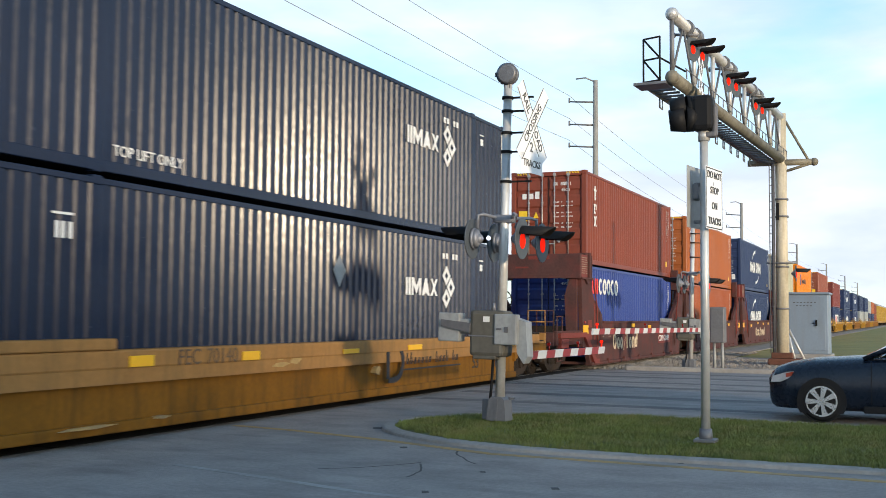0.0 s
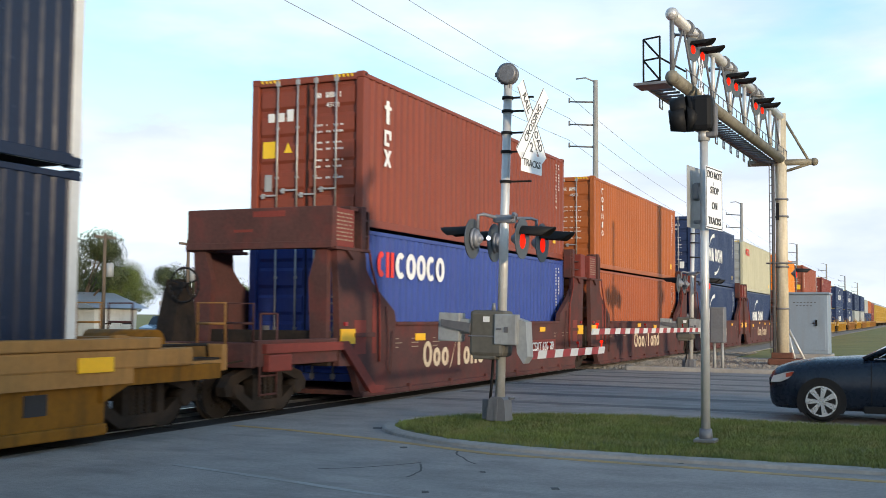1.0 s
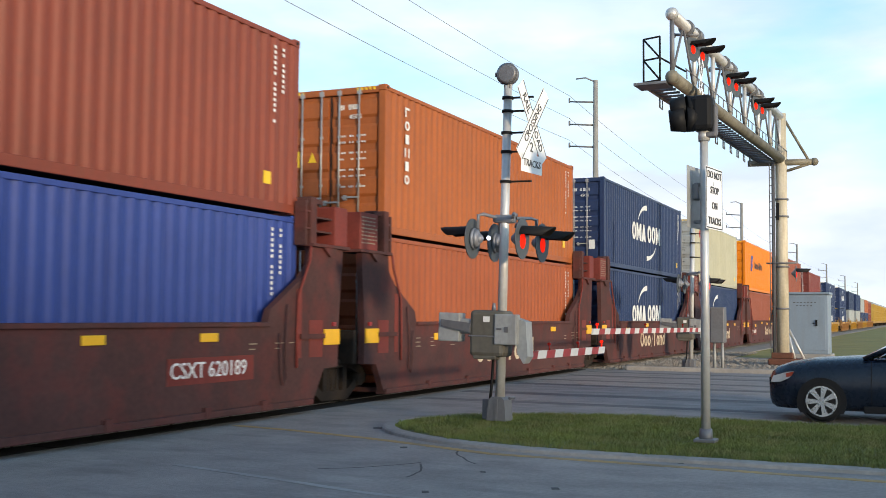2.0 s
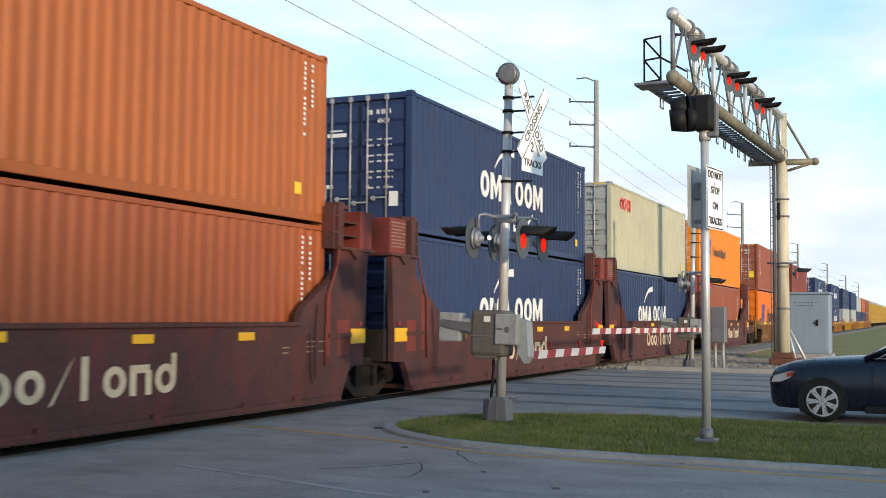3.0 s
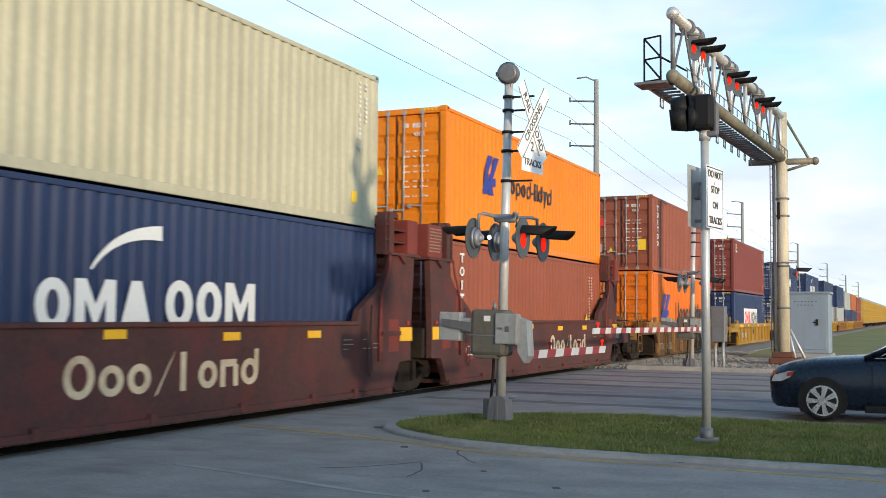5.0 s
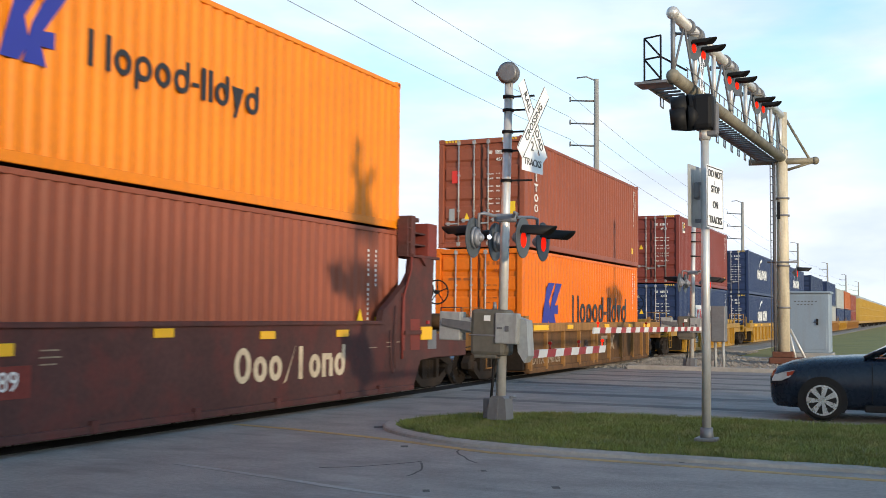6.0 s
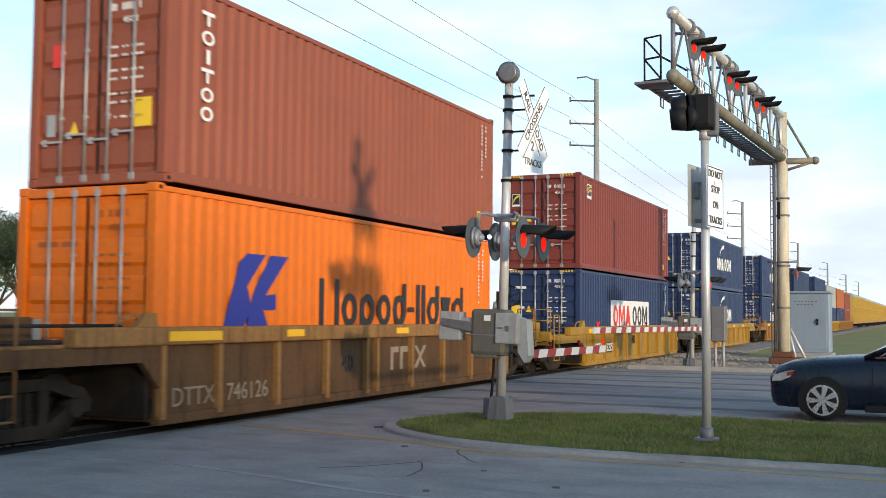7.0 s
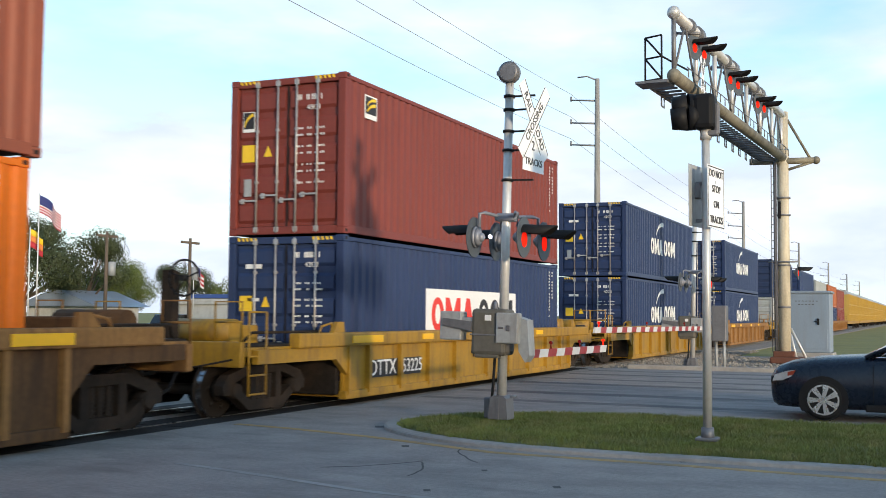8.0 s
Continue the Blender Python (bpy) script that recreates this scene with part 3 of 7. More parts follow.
        return Shape().prism([(0.07, 0.06), (0.035, 0.12), (0.035, d - 0.12), (0.07, d - 0.06)], "y", y0, y1).mesh("door_panel", dp)
    for s in (-1, 1):
        d = part("door", cached(("door", s, dp.name, *k), lambda: door(s)), dp, ob)
        for q in range(5):
            part("door_panel", cached(("dpanel", s, dp.name, *k), lambda: door_panel(s)), dp, d).location.z = 0.16 + q * (H - 0.32) / 5
        if not detail:
            continue
        for j, yy in enumerate((0.20, 0.64)):
            y = s * yy
            bar = part("locking_bar", cached(("bar", y, *k), lambda: Shape().cyl((0.012, y, 0.03), (0.012, y, H - 0.03), 0.019, seg=8)
                       .soft(-0.002, 0.05, y - 0.05, y + 0.05, 0.05, 0.15, 0.008).soft(-0.002, 0.05, y - 0.05, y + 0.05, H - 0.16, H - 0.06, 0.008)
                       .soft(0.0, 0.05, y - 0.035, y + 0.035, 0.95, 1.0, 0.008).soft(0.0, 0.05, y - 0.035, y + 0.035, 1.9, 1.95, 0.008).mesh("locking_bar", M_BAR)), M_BAR, d)
            zz = 0.62 + 0.09 * ((j + (s > 0)) % 2)
            part("bar_handle", cached(("handle", y, *k), lambda: Shape().soft(-0.012, 0.008, y - 0.02, y + 0.36, zz, zz + 0.035, 0.006).soft(-0.008, 0.03, y + 0.26, y + 0.33, zz - 0.04, zz + 0.06, 0.006).mesh("bar_handle", M_BAR)), M_BAR, d)
    part("door_seal", cached(("seal", *k), lambda: Shape().box(0.045, 0.095, -0.008, 0.008, 0.16, H - 0.16).mesh("door_seal", M_DARKGAP)), M_DARKGAP, ob)
    ob["dims"] = (L, H, W)
    return ob


def side_marks(ob, polys, material, name, y_off=0.0, label=""):
    """Flat painted shapes on the side that faces the road: outlines in x and z of the container."""
    W = ob["dims"][2]
    y = -W / 2 - 0.002 - y_off
    s = Shape()
    for poly in polys:
        s.prism(poly, "y", y - 0.002, y + 0.004)
    return part(name, s, material, ob, label)


def rect(x0, x1, z0, z1):
    return [(x0, z0), (x1, z0), (x1, z1), (x0, z1)]


def arc_band(cx, cz, r0, r1, a0, a1, n=10, sx=1.0):
    out = [(cx + sx * r1 * math.cos(radians(a0 + (a1 - a0) * i / n)), cz + r1 * math.sin(radians(a0 + (a1 - a0) * i / n))) for i in range(n + 1)]
    inn = [(cx + sx * r0 * math.cos(radians(a0 + (a1 - a0) * i / n)), cz + r0 * math.sin(radians(a0 + (a1 - a0) * i / n))) for i in range(n + 1)]
    return out + inn[::-1]


def ring(cx, cz, rx, rz, w):
    """A closed oval band in two halves."""
    out = []
    for a0 in (0, 180):
        t = [radians(a0 + 180 * i / 10) for i in range(11)]
        out.append([(cx + rx * math.cos(q), cz + rz * math.sin(q)) for q in t] + [(cx + (rx - w) * math.cos(q), cz + (rz - w * 0.8) * math.sin(q)) for q in reversed(t)])
    return out


WIDE = {"C": 0.92, "c": 0.78, "O": 0.92, "o": 0.80, "M": 1.15, "A": 1.0, "n": 0.80, "l": 0.32, "d": 0.82, "p": 0.82, "H": 0.95, "L": 0.62, "-": 0.45, "y": 0.75, "/": 0.75, "x": 0.95, " ": 0.42, "r": 0.6, "T": 0.8}


def shape_row(x0, x1, z0, z1, kinds, low=0.74, weight=0.25, gap=0.12):
    """A row of plain rings, bars, wedges, arches and blocks in place of a brand name."""
    h = z1 - z0
    unit = (x1 - x0) / sum(WIDE[c] for c in kinds)
    out, x = [], x0
    for c in kinds:
        a, b = x + gap * unit / 2, x + (WIDE[c] - gap / 2) * unit
        x += WIDE[c] * unit
        w, m, t = min(weight * h, 0.45 * (b - a)), (a + b) / 2, z0 + low * h
        if c in "Oo":
            top = z1 if c == "O" else t
            out += ring(m, (z0 + top) / 2, (b - a) / 2, (top - z0) / 2, w)
        elif c in "Cc":
            top = z1 if c == "C" else t
            q = [radians(48 + 264 * i / 14) for i in range(15)]
            cz, rx, rz = (z0 + top) / 2, (b - a) / 2, (top - z0) / 2
            out.append([(m + rx * math.cos(v), cz + rz * math.sin(v)) for v in q] + [(m + (rx - w) * math.cos(v), cz + (rz - w * 0.8) * math.sin(v)) for v in reversed(q)])
        elif c in "dp":
            out += ring(m, (z0 + t) / 2, (b - a) / 2, (t - z0) / 2, w)
            out.append(rect(b - w * 0.9, b, t - 0.3 * h, z1) if c == "d" else rect(a, a + w * 0.9, z0 - 0.26 * h, z0 + 0.3 * h))
        elif c == "M":
            out += [[(a, z0), (a + w, z0), (a + w, z0 + 0.62 * h), (m, z0 + 0.05 * h), (b - w, z0 + 0.62 * h), (b - w, z0), (b, z0), (b, z1), (b - w * 1.1, z1), (m, z0 + 0.5 * h), (a + w * 1.1, z1), (a, z1)]]
        elif c == "A":
            out += [[(a, z0), (a + w, z0), (m, z0 + 0.2 * h), (b - w, z0), (b, z0), (m + w * 0.55, z1), (m - w * 0.55, z1)]]
        elif c == "n":
            out += [rect(a, a + w, z0, t), rect(b - w, b, z0, t - 0.14 * h), rect(a + w, b - w * 0.4, t - w * 0.9, t)]
        elif c == "r":
            out += [rect(a, a + w, z0, z1), rect(a + w, b, z1 - w, z1)]
        elif c == "T":
            out += [rect(a, b, z1 - w, z1), rect(m - w * 0.55, m + w * 0.55, z0, z1 - w)]
        elif c == "l":
            out.append(rect(a, b, z0, z1))
        elif c == "H":
            out += [rect(a, a + w, z0, z1), rect(b - w, b, z0, z1)]
        elif c == "L":
            out.append(rect(a, a + w, z0, z1))
        elif c == "-":
            out.append(rect(a, b, z0 + 0.32 * h, z0 + 0.32 * h + w * 0.8))
        elif c == "y":
            out.append([(a, t), (b, t), (m - 0.05 * h, z0 - 0.26 * h), (m - 0.05 * h - w, z0 - 0.26 * h), (m - w * 0.4, z0)])
        elif c == "/":
            out.append([(a, z0 - 0.06 * h), (a + w * 0.7, z0), (b, z1), (m + w, z0 + 0.72 * h)])
        elif c == "x":
            out += [[(a, z0), (a + w * 1.2, z0), (b, z1), (b - w * 1.2, z1)], [(b - w * 1.2, z0), (b, z0), (m + w * 0.5, z0 + 0.46 * h), (m - w * 0.1, z0 + 0.36 * h)], [(a, z1), (a + w * 1.2, z1), (m + w * 0.1, z0 + 0.64 * h), (m - w * 0.5, z0 + 0.54 * h)]]
    return out


def crescent(p0, p1, p2, w0, w1, n=12):
    """A tapering curved stroke from p0 over p1 to p2."""
    mid, side = [], []
    for i in range(n + 1):
        u = i / n
        mid.append(Vector((p0[0] * (1 - u) ** 2 + 2 * p1[0] * u * (1 - u) + p2[0] * u * u, p0[1] * (1 - u) ** 2 + 2 * p1[1] * u * (1 - u) + p2[1] * u * u)))
    for i, q in enumerate(mid):
        d = (mid[min(i + 1, n)] - mid[max(i - 1, 0)]).normalized()
        side.append(Vector((-d.y, d.x)) * (w0 + (w1 - w0) * i / n) / 2)
    return [tuple(q + k) for q, k in zip(mid, side)] + [tuple(q - k) for q, k in reversed(list(zip(mid, side)))]


def door_marks(ob, seed, sticker=True, logo=None, ink=None, low_sticker=False):
    """Weights, code lines and stickers on the doors."""
    L, H, W = ob["dims"]
    rng = random.Random(seed)
    s = Shape()

    def tag(sh, y0, y1, z0, z1):
        sh.box(0.024, 0.030, y0, y1, z0, z1)
    # lines of small figures on the near door, each figure a short bar
    def line(y, n, z, h):
        for q in range(n):
            if rng.random() < 0.88:
                tag(s, y - 0.036 * q - 0.020, y - 0.036 * q, z, z + h)
    line(-0.17, 4, H * 0.845, 0.10)
    line(-0.40, 6, H * 0.845, 0.10)
    line(-0.70, 1, H * 0.845, 0.10)
    for row in range(7):
        z = H * (0.66 - 0.042 * row - 0.03 * (row // 2))
        line(-0.17, 5, z, 0.036)
        line(-0.42, 3, z, 0.036)
        line(-0.58, 6, z, 0.036)
    ink = ink or M_MARK
    tagged(part("stencil", s, ink, ob, "painted code lines"), kind="stuff")
    part("size_code", moved(words("45G1" if H > 2.8 else "42G1", 0.13, ink), Matrix.Translation((0.026, -0.56, H * 0.795)) @ Matrix.Rotation(radians(-90), 4, "Z")), ink, ob, "painted size code")
    if sticker:
        t = Shape()
        if low_sticker:
            tag(t, -0.95, -0.66, H * 0.27, H * 0.41)
        else:
            tag(t, 0.70, 0.97, H * 0.47, H * 0.58)
        part("sticker", t, M_STICKER, ob, "yellow warning sticker")
        zt = H * (0.25 if low_sticker else 0.50)
        t2 = Shape().prism([(0.32, zt), (0.50, zt), (0.41, zt + 0.20)], "x", 0.024, 0.030)
        part("sticker", t2, M_STICKER, ob, "yellow triangular sticker")
    u = Shape()
    tag(u, 0.76, 0.92, H * 0.25, H * 0.36)
    part("data_plate", u, M_GALV, ob, "grey metal data plate")
    if logo:
        v = Shape()
        for a, b, c, d in logo[1]:
            tag(v, a, b, c, d)
        part("door_marking", v, logo[0], ob)
    # hazard stripes along the header, tilted small bars
    if sticker:
        hz = Shape()
        for side in (-1, 1):
            for i in range(5):
                y = side * (0.62 + 0.09 * i)
                hz.prism([(y - 0.02, H - 0.09), (y + 0.025, H - 0.09), (y + 0.045, H - 0.03), (y, H - 0.03)], "x", -0.002, 0.006)
        part("hazard_stripes", hz, M_STICKER, ob, "yellow and black height stripes")


def side_codes(ob, x=None):
    """Small upright code lines near the far end of the side."""
    L, H, W = ob["dims"]
    x = x or L - 0.75
    tagged(side_marks(ob, [rect(x + c * 0.24, x + c * 0.24 + 0.055, H * 0.9 - r * 0.085, H * 0.9 - r * 0.085 + 0.05) for c in (0, 1) for r in range(15) if (r * 3 + c * 5) % 7 != 4 and (c == 0 or r < 9)], M_MARK, "side_code"), kind="stuff")
    side_marks(ob, [rect(x - 0.25, x - 0.05, 0.42, 0.62)], M_STICKER, "sticker")


# front of the sequence: two long slate-blue boxes
lx = 8.36
up = container(lx, 3.33, P_LIMAX, "dark slate-blue 53-foot steel container stacked on top", L=16.15, W=2.59, H=2.87, posts=(2.0, 14.15), pitch=0.235, white_end=True, detail=False)
dn = container(lx, 0.42, P_LIMAX, "dark slate-blue 53-foot steel container low in a yellow well car", L=16.15, W=2.59, H=2.87, posts=(2.0, 14.15), pitch=0.235, white_end=True, detail=False)
for c, dz in ((up, 0.0), (dn, -0.12)):
    side_marks(c, shape_row(10.70, 12.26, 1.70 + dz, 2.05 + dz, "llMAx", weight=0.22), M_MARK, "logo", label="white block lettering")
    side_marks(c, [[(12.70 + a - 0.21, 1.90 + b + dz), (12.70 + a, 1.90 + b + dz - 0.21), (12.70 + a + 0.21, 1.90 + b + dz), (12.70 + a, 1.90 + b + dz + 0.21), (12.70 + a - 0.21, 1.90 + b + dz), (12.70 + a - 0.09, 1.90 + b + dz), (12.70 + a, 1.90 + b + dz + 0.09), (12.70 + a + 0.09, 1.90 + b + dz), (12.70 + a, 1.90 + b + dz - 0.09), (12.70 + a - 0.09, 1.90 + b + dz)] for a, b in ((0, 0.24), (0, -0.24), (0.24, 0))], M_MARK, "logo_diamond", label="white diamonds")
    side_marks(c, [rect(12.5 + 0.17 * i, 12.6 + 0.17 * i, 2.38, 2.5) for i in range(5) if i != 2], M_MARK, "side_code")
    side_marks(c, [rect(14.6, 14.75, 2.2, 2.35), rect(14.56, 14.8, 2.42, 2.45), rect(1.3, 1.36, 2.05, 2.25), rect(1.4, 1.46, 2.05, 2.25), rect(1.52, 1.58, 2.05, 2.25), rect(1.25, 1.6, 2.33, 2.36)], M_MARK, "side_code")
part("top_lift_lettering", moved(words("TOP LIFT ONLY", 0.20, M_MARK, "LEFT"), Matrix.Translation((2.25, -1.30, 0.30))), M_MARK, up, "white painted lettering")
side_marks(dn, [[(7.85, 1.95), (8.07, 2.22), (8.29, 1.95), (8.07, 1.66)]], M_GALV, "placard", label="grey diamond placard holder")

# brown five-unit car
a = container(31.83, 3.21, P_TEX, "oxide-red steel container with white letters, stacked on top")
door_marks(a, 1, True, (M_MARK, [(0.30, 0.44, 2.05, 2.28), (0.5, 0.66, 2.05, 2.22), (0.72, 0.86, 2.05, 2.22)]))
side_marks(a, [rect(0.93, 1.06, 2.05, 2.5), rect(0.86, 1.14, 2.33, 2.40), rect(0.86, 0.94, 1.62, 1.93), rect(1.06, 1.14, 1.75, 1.93), rect(0.94, 1.06, 1.86, 1.93), rect(0.94, 1.06, 1.62, 1.69), [(0.84, 1.22), (0.94, 1.22), (1.16, 1.55), (1.06, 1.55)], [(1.06, 1.22), (1.16, 1.22), (0.94, 1.55), (0.84, 1.55)]], M_MARK, "logo", label="white upright block letters")
side_codes(a)
b = container(31.83, 0.36, P_SEACO, "royal-blue steel container low in a brown well car", H=2.83)
door_marks(b, 2, False)
side_marks(b, shape_row(0.60, 1.34, 1.95, 2.44, "CH", weight=0.26), M_LOGORED, "logo", label="red block letters")
side_marks(b, shape_row(1.38, 3.76, 1.94, 2.46, "cooco", low=1.0, weight=0.27, gap=0.06), M_MARK, "logo", label="white block letters")
side_codes(b)
a = container(47.17, 3.14, P_BROWNORANGE, "faded orange-brown steel container, stacked on top")
door_marks(a, 3)
side_marks(a, [q for i, c in enumerate("rOlHlO") for q in shape_row(0.84, 1.08, 2.40 - 0.27 * i, 2.59 - 0.27 * i, c)], M_MARK, "logo", label="white upright letter blocks")
side_codes(a)
b = container(47.17, 0.30, P_RUSTO, "faded orange-brown steel container low in a brown well car", H=2.82)
side_codes(b)


def liner_marks(ob, dz=0.0, k=1.0, low_stroke=False):
    """White shapes with a tapering stroke above them, and one below on some boxes."""
    def at(polys):
        return [[(3.65 + (x - 3.65) * k, 1.40 + dz + (z - 1.40) * k) for x, z in p] for p in polys]
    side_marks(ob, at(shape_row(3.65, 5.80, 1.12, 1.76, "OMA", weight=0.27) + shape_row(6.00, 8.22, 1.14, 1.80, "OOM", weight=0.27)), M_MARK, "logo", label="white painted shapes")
    side_marks(ob, at([crescent((4.60, 1.88), (5.0, 2.40), (5.94, 2.41), 0.03, 0.20)]), M_MARK, "logo_swoosh", label="white swoosh")
    if low_stroke:
        side_marks(ob, at([crescent((7.36, 1.00), (6.95, 0.58), (5.92, 0.54), 0.03, 0.18)]), M_MARK, "logo_swoosh", label="white swoosh")


a = container(62.77, 3.25, P_NAVY, "navy-blue steel container with white letters, stacked on top")
door_marks(a, 4, False, (M_MARK, [(0.3, 0.75, 2.02, 2.1), (0.4, 0.7, 2.14, 2.17), (0.62, 0.8, 0.95, 1.03), (-0.9, -0.7, 0.55, 0.85)]))
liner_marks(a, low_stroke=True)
side_codes(a)
b = container(62.77, 0.34, P_NAVY, "navy-blue steel container low in a brown well car")
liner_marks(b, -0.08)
side_codes(b)
# Doors, header, sill and castings are greyer and darker than the cream sides.
a = container(78.0, 3.19, P_CREAMBOX, "cream-grey steel container with red letters, stacked on top", door_tone=P_GREYBOX)
door_marks(a, 5, True, (M_LOGORED, [(0.28, 0.42, 2.1, 2.27), (0.46, 0.6, 2.1, 2.27), (0.64, 0.76, 2.1, 2.25), (0.8, 0.92, 2.1, 2.25)]), M_INK)
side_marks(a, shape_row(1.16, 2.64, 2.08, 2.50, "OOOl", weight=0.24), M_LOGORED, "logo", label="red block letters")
side_codes(a)
b = container(78.0, 0.30, P_NAVY, "navy-blue steel container low in a brown well car")
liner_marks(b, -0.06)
a = container(93.38, 3.24, P_ORANGE, "bright orange steel container, stacked on top")
door_marks(a, 6)
side_marks(a, [[(x * 0.60 + 1.18, (z - 0.92) * 0.83 + 1.20) for x, z in p] for p in ([(1.55, 0.92), (2.05, 0.92), (2.3, 1.2), (2.15, 1.55), (2.65, 2.05), (2.15, 2.05), (1.95, 1.9), (1.75, 1.4)], [(2.15, 0.92), (2.75, 0.92), (2.6, 1.2), (2.95, 1.2), (2.95, 1.45), (2.65, 1.42), (3.3, 2.05), (2.8, 2.05), (2.35, 1.5)])], M_LOGOBLUE, "logo_emblem", label="blue emblem")
side_marks(a, shape_row(3.48, 7.28, 1.38, 1.84, "Hopod-lldyd", weight=0.2), M_LOGOBLACK, "logo", label="black block letters")
b = container(93.38, 0.34, P_TERRA, "terracotta steel container low in a brown well car")
side_marks(b, [q for i, c in enumerate("TOlTOO") for q in shape_row(0.80 if c != "l" else 0.89, 1.05 if c != "l" else 0.96, 2.42 - 0.30 * i, 2.63 - 0.30 * i, c, low=1.0, gap=0.0)], M_MARK, "logo", label="white upright letter blocks")
side_marks(b, [rect(10.9, 10.95, 2.4 - 0.09 * i, 2.45 - 0.09 * i) for i in range(15) if i != 6] + [rect(11.2, 11.25, 2.4 - 0.09 * i, 2.45 - 0.09 * i) for i in range(8)], M_MARK, "side_code")
side_marks(b, [[(10.5, 1.1), (10.75, 1.1), (10.62, 1.35)], rect(11.2, 11.35, 0.95, 1.2)], M_STICKER, "sticker")

# single well cars
a = container(112.86, 3.36, P_TERRA, "terracotta steel container with white letters, stacked on top")
door_marks(a, 7, True, (M_LOGORED, [(0.62, 0.84, 1.72, 2.05)]), low_sticker=True)
side_marks(a, [q for i, c in enumerate("TOlTOO") for q in shape_row(0.76 if c != "l" else 0.87, 1.05 if c != "l" else 0.95, 2.34 - 0.275 * i, 2.55 - 0.275 * i, c, low=1.0, gap=0.0)], M_MARK, "logo", label="white upright letter blocks")
side_codes(a)
b = container(112.70, 0.44, P_ORANGE2, "bright orange steel container low in a brown well car")
door_marks(b, 8, False, (M_DARKORANGE, [(0.15, 0.42, 2.05, 2.12), (0.5, 0.85, 2.05, 2.12)]), M_DARKORANGE)
side_marks(b, [[(1.55, 0.92), (2.05, 0.92), (2.3, 1.2), (2.15, 1.55), (2.65, 2.05), (2.15, 2.05), (1.95, 1.9), (1.75, 1.4)],
               [(2.15, 0.92), (2.75, 0.92), (2.6, 1.2), (2.95, 1.2), (2.95, 1.45), (2.65, 1.42), (3.3, 2.05), (2.8, 2.05), (2.35, 1.5)]], M_LOGOBLUE, "logo_emblem", label="blue leaning double emblem")
hl = shape_row(4.25, 10.60, 0.93, 1.75, "Hopod-lldyd", low=0.72, weight=0.19)
side_marks(b, hl, M_LOGOBLACK, "logo", label="black block letters")
side_codes(b)
a = container(132.24, 3.01, P_MAROON, "maroon-red steel container, stacked on top")
door_marks(a, 9, True)
side_marks(a, [rect(0.72, 1.2, 2.18, 2.62)], M_MARK, "logo_panel", label="white square emblem")
side_marks(a, [rect(0.75, 1.17, 2.27, 2.59)], M_LOGOBLACK, "logo_emblem", 0.003)
side_marks(a, [crescent((0.80, 2.30), (0.90, 2.44), (1.14, 2.46), 0.02, 0.07), crescent((0.80, 2.42), (0.90, 2.55), (1.14, 2.56), 0.02, 0.06)], M_STICKER, "logo_stroke", 0.007, "two yellow strokes")
dl = Shape().box(0.020, 0.026, 0.70, 0.96, 1.92, 2.30)
part("door_emblem", dl, M_MARK, a, "white-edged emblem plate")
part("door_emblem", Shape().box(0.016, 0.021, 0.715, 0.945, 1.98, 2.285), M_LOGOBLACK, a, "dark emblem field")
part("door_emblem", Shape().prism(crescent((0.93, 2.02), (0.88, 2.20), (0.73, 2.24), 0.02, 0.06), "x", 0.010, 0.017), M_STICKER, a, "yellow stroke")
side_codes(a)
b = container(132.24, 0.40, P_NAVY, "navy-blue steel container with white panel, in yellow well car", H=2.591)
door_marks(b, 10, True, (M_MARK, [(0.5, 0.85, 2.0, 2.08), (0.55, 0.8, 1.4, 1.46)]))
side_marks(b, [rect(3.47, 8.8, 0.70, 1.72)], M_MARK, "logo_panel", label="white panel")
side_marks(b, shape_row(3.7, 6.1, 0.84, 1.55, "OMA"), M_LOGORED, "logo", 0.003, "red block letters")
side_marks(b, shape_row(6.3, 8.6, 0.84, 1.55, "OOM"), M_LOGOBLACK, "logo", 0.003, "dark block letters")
side_codes(b)
for j, x in enumerate((152.1, 172.4)):
    a = container(x, 2.97, P_NAVY, "navy-blue steel container with white letters, stacked on top", H=2.591)
    door_marks(a, 20 + j, True, (M_MARK, [(0.5, 0.85, 1.9, 1.98)]))
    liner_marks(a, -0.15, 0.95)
    b = container(x, 0.36, P_NAVY, "navy-blue steel container low in a yellow well car", H=2.591)
    door_marks(b, 30 + j, True, (M_MARK, [(0.5, 0.85, 1.9, 1.98)]))
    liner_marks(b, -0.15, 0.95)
for x, pu, pl, h in ((191.5, P_DEEPNAVY, P_GREYBOX, 2.591), (209.5, P_NAVY, P_GREYBOX, 2.591), (224.0, P_GREYBOX, P_NAVY, 2.4), (238.5, P_BROWNORANGE, P_NAVY, 2.4), (252.0, P_TEX, P_MAROON, 2.3)):
    container(x, 0.36 + h, pu, "weathered steel container, stacked on top", H=h, detail=False)
    container(x, 0.35, pl, "weathered steel container low in a well car", H=h, detail=False)


# ---- rail cars ----
SPINNING = []
WHEEL_R = 0.42


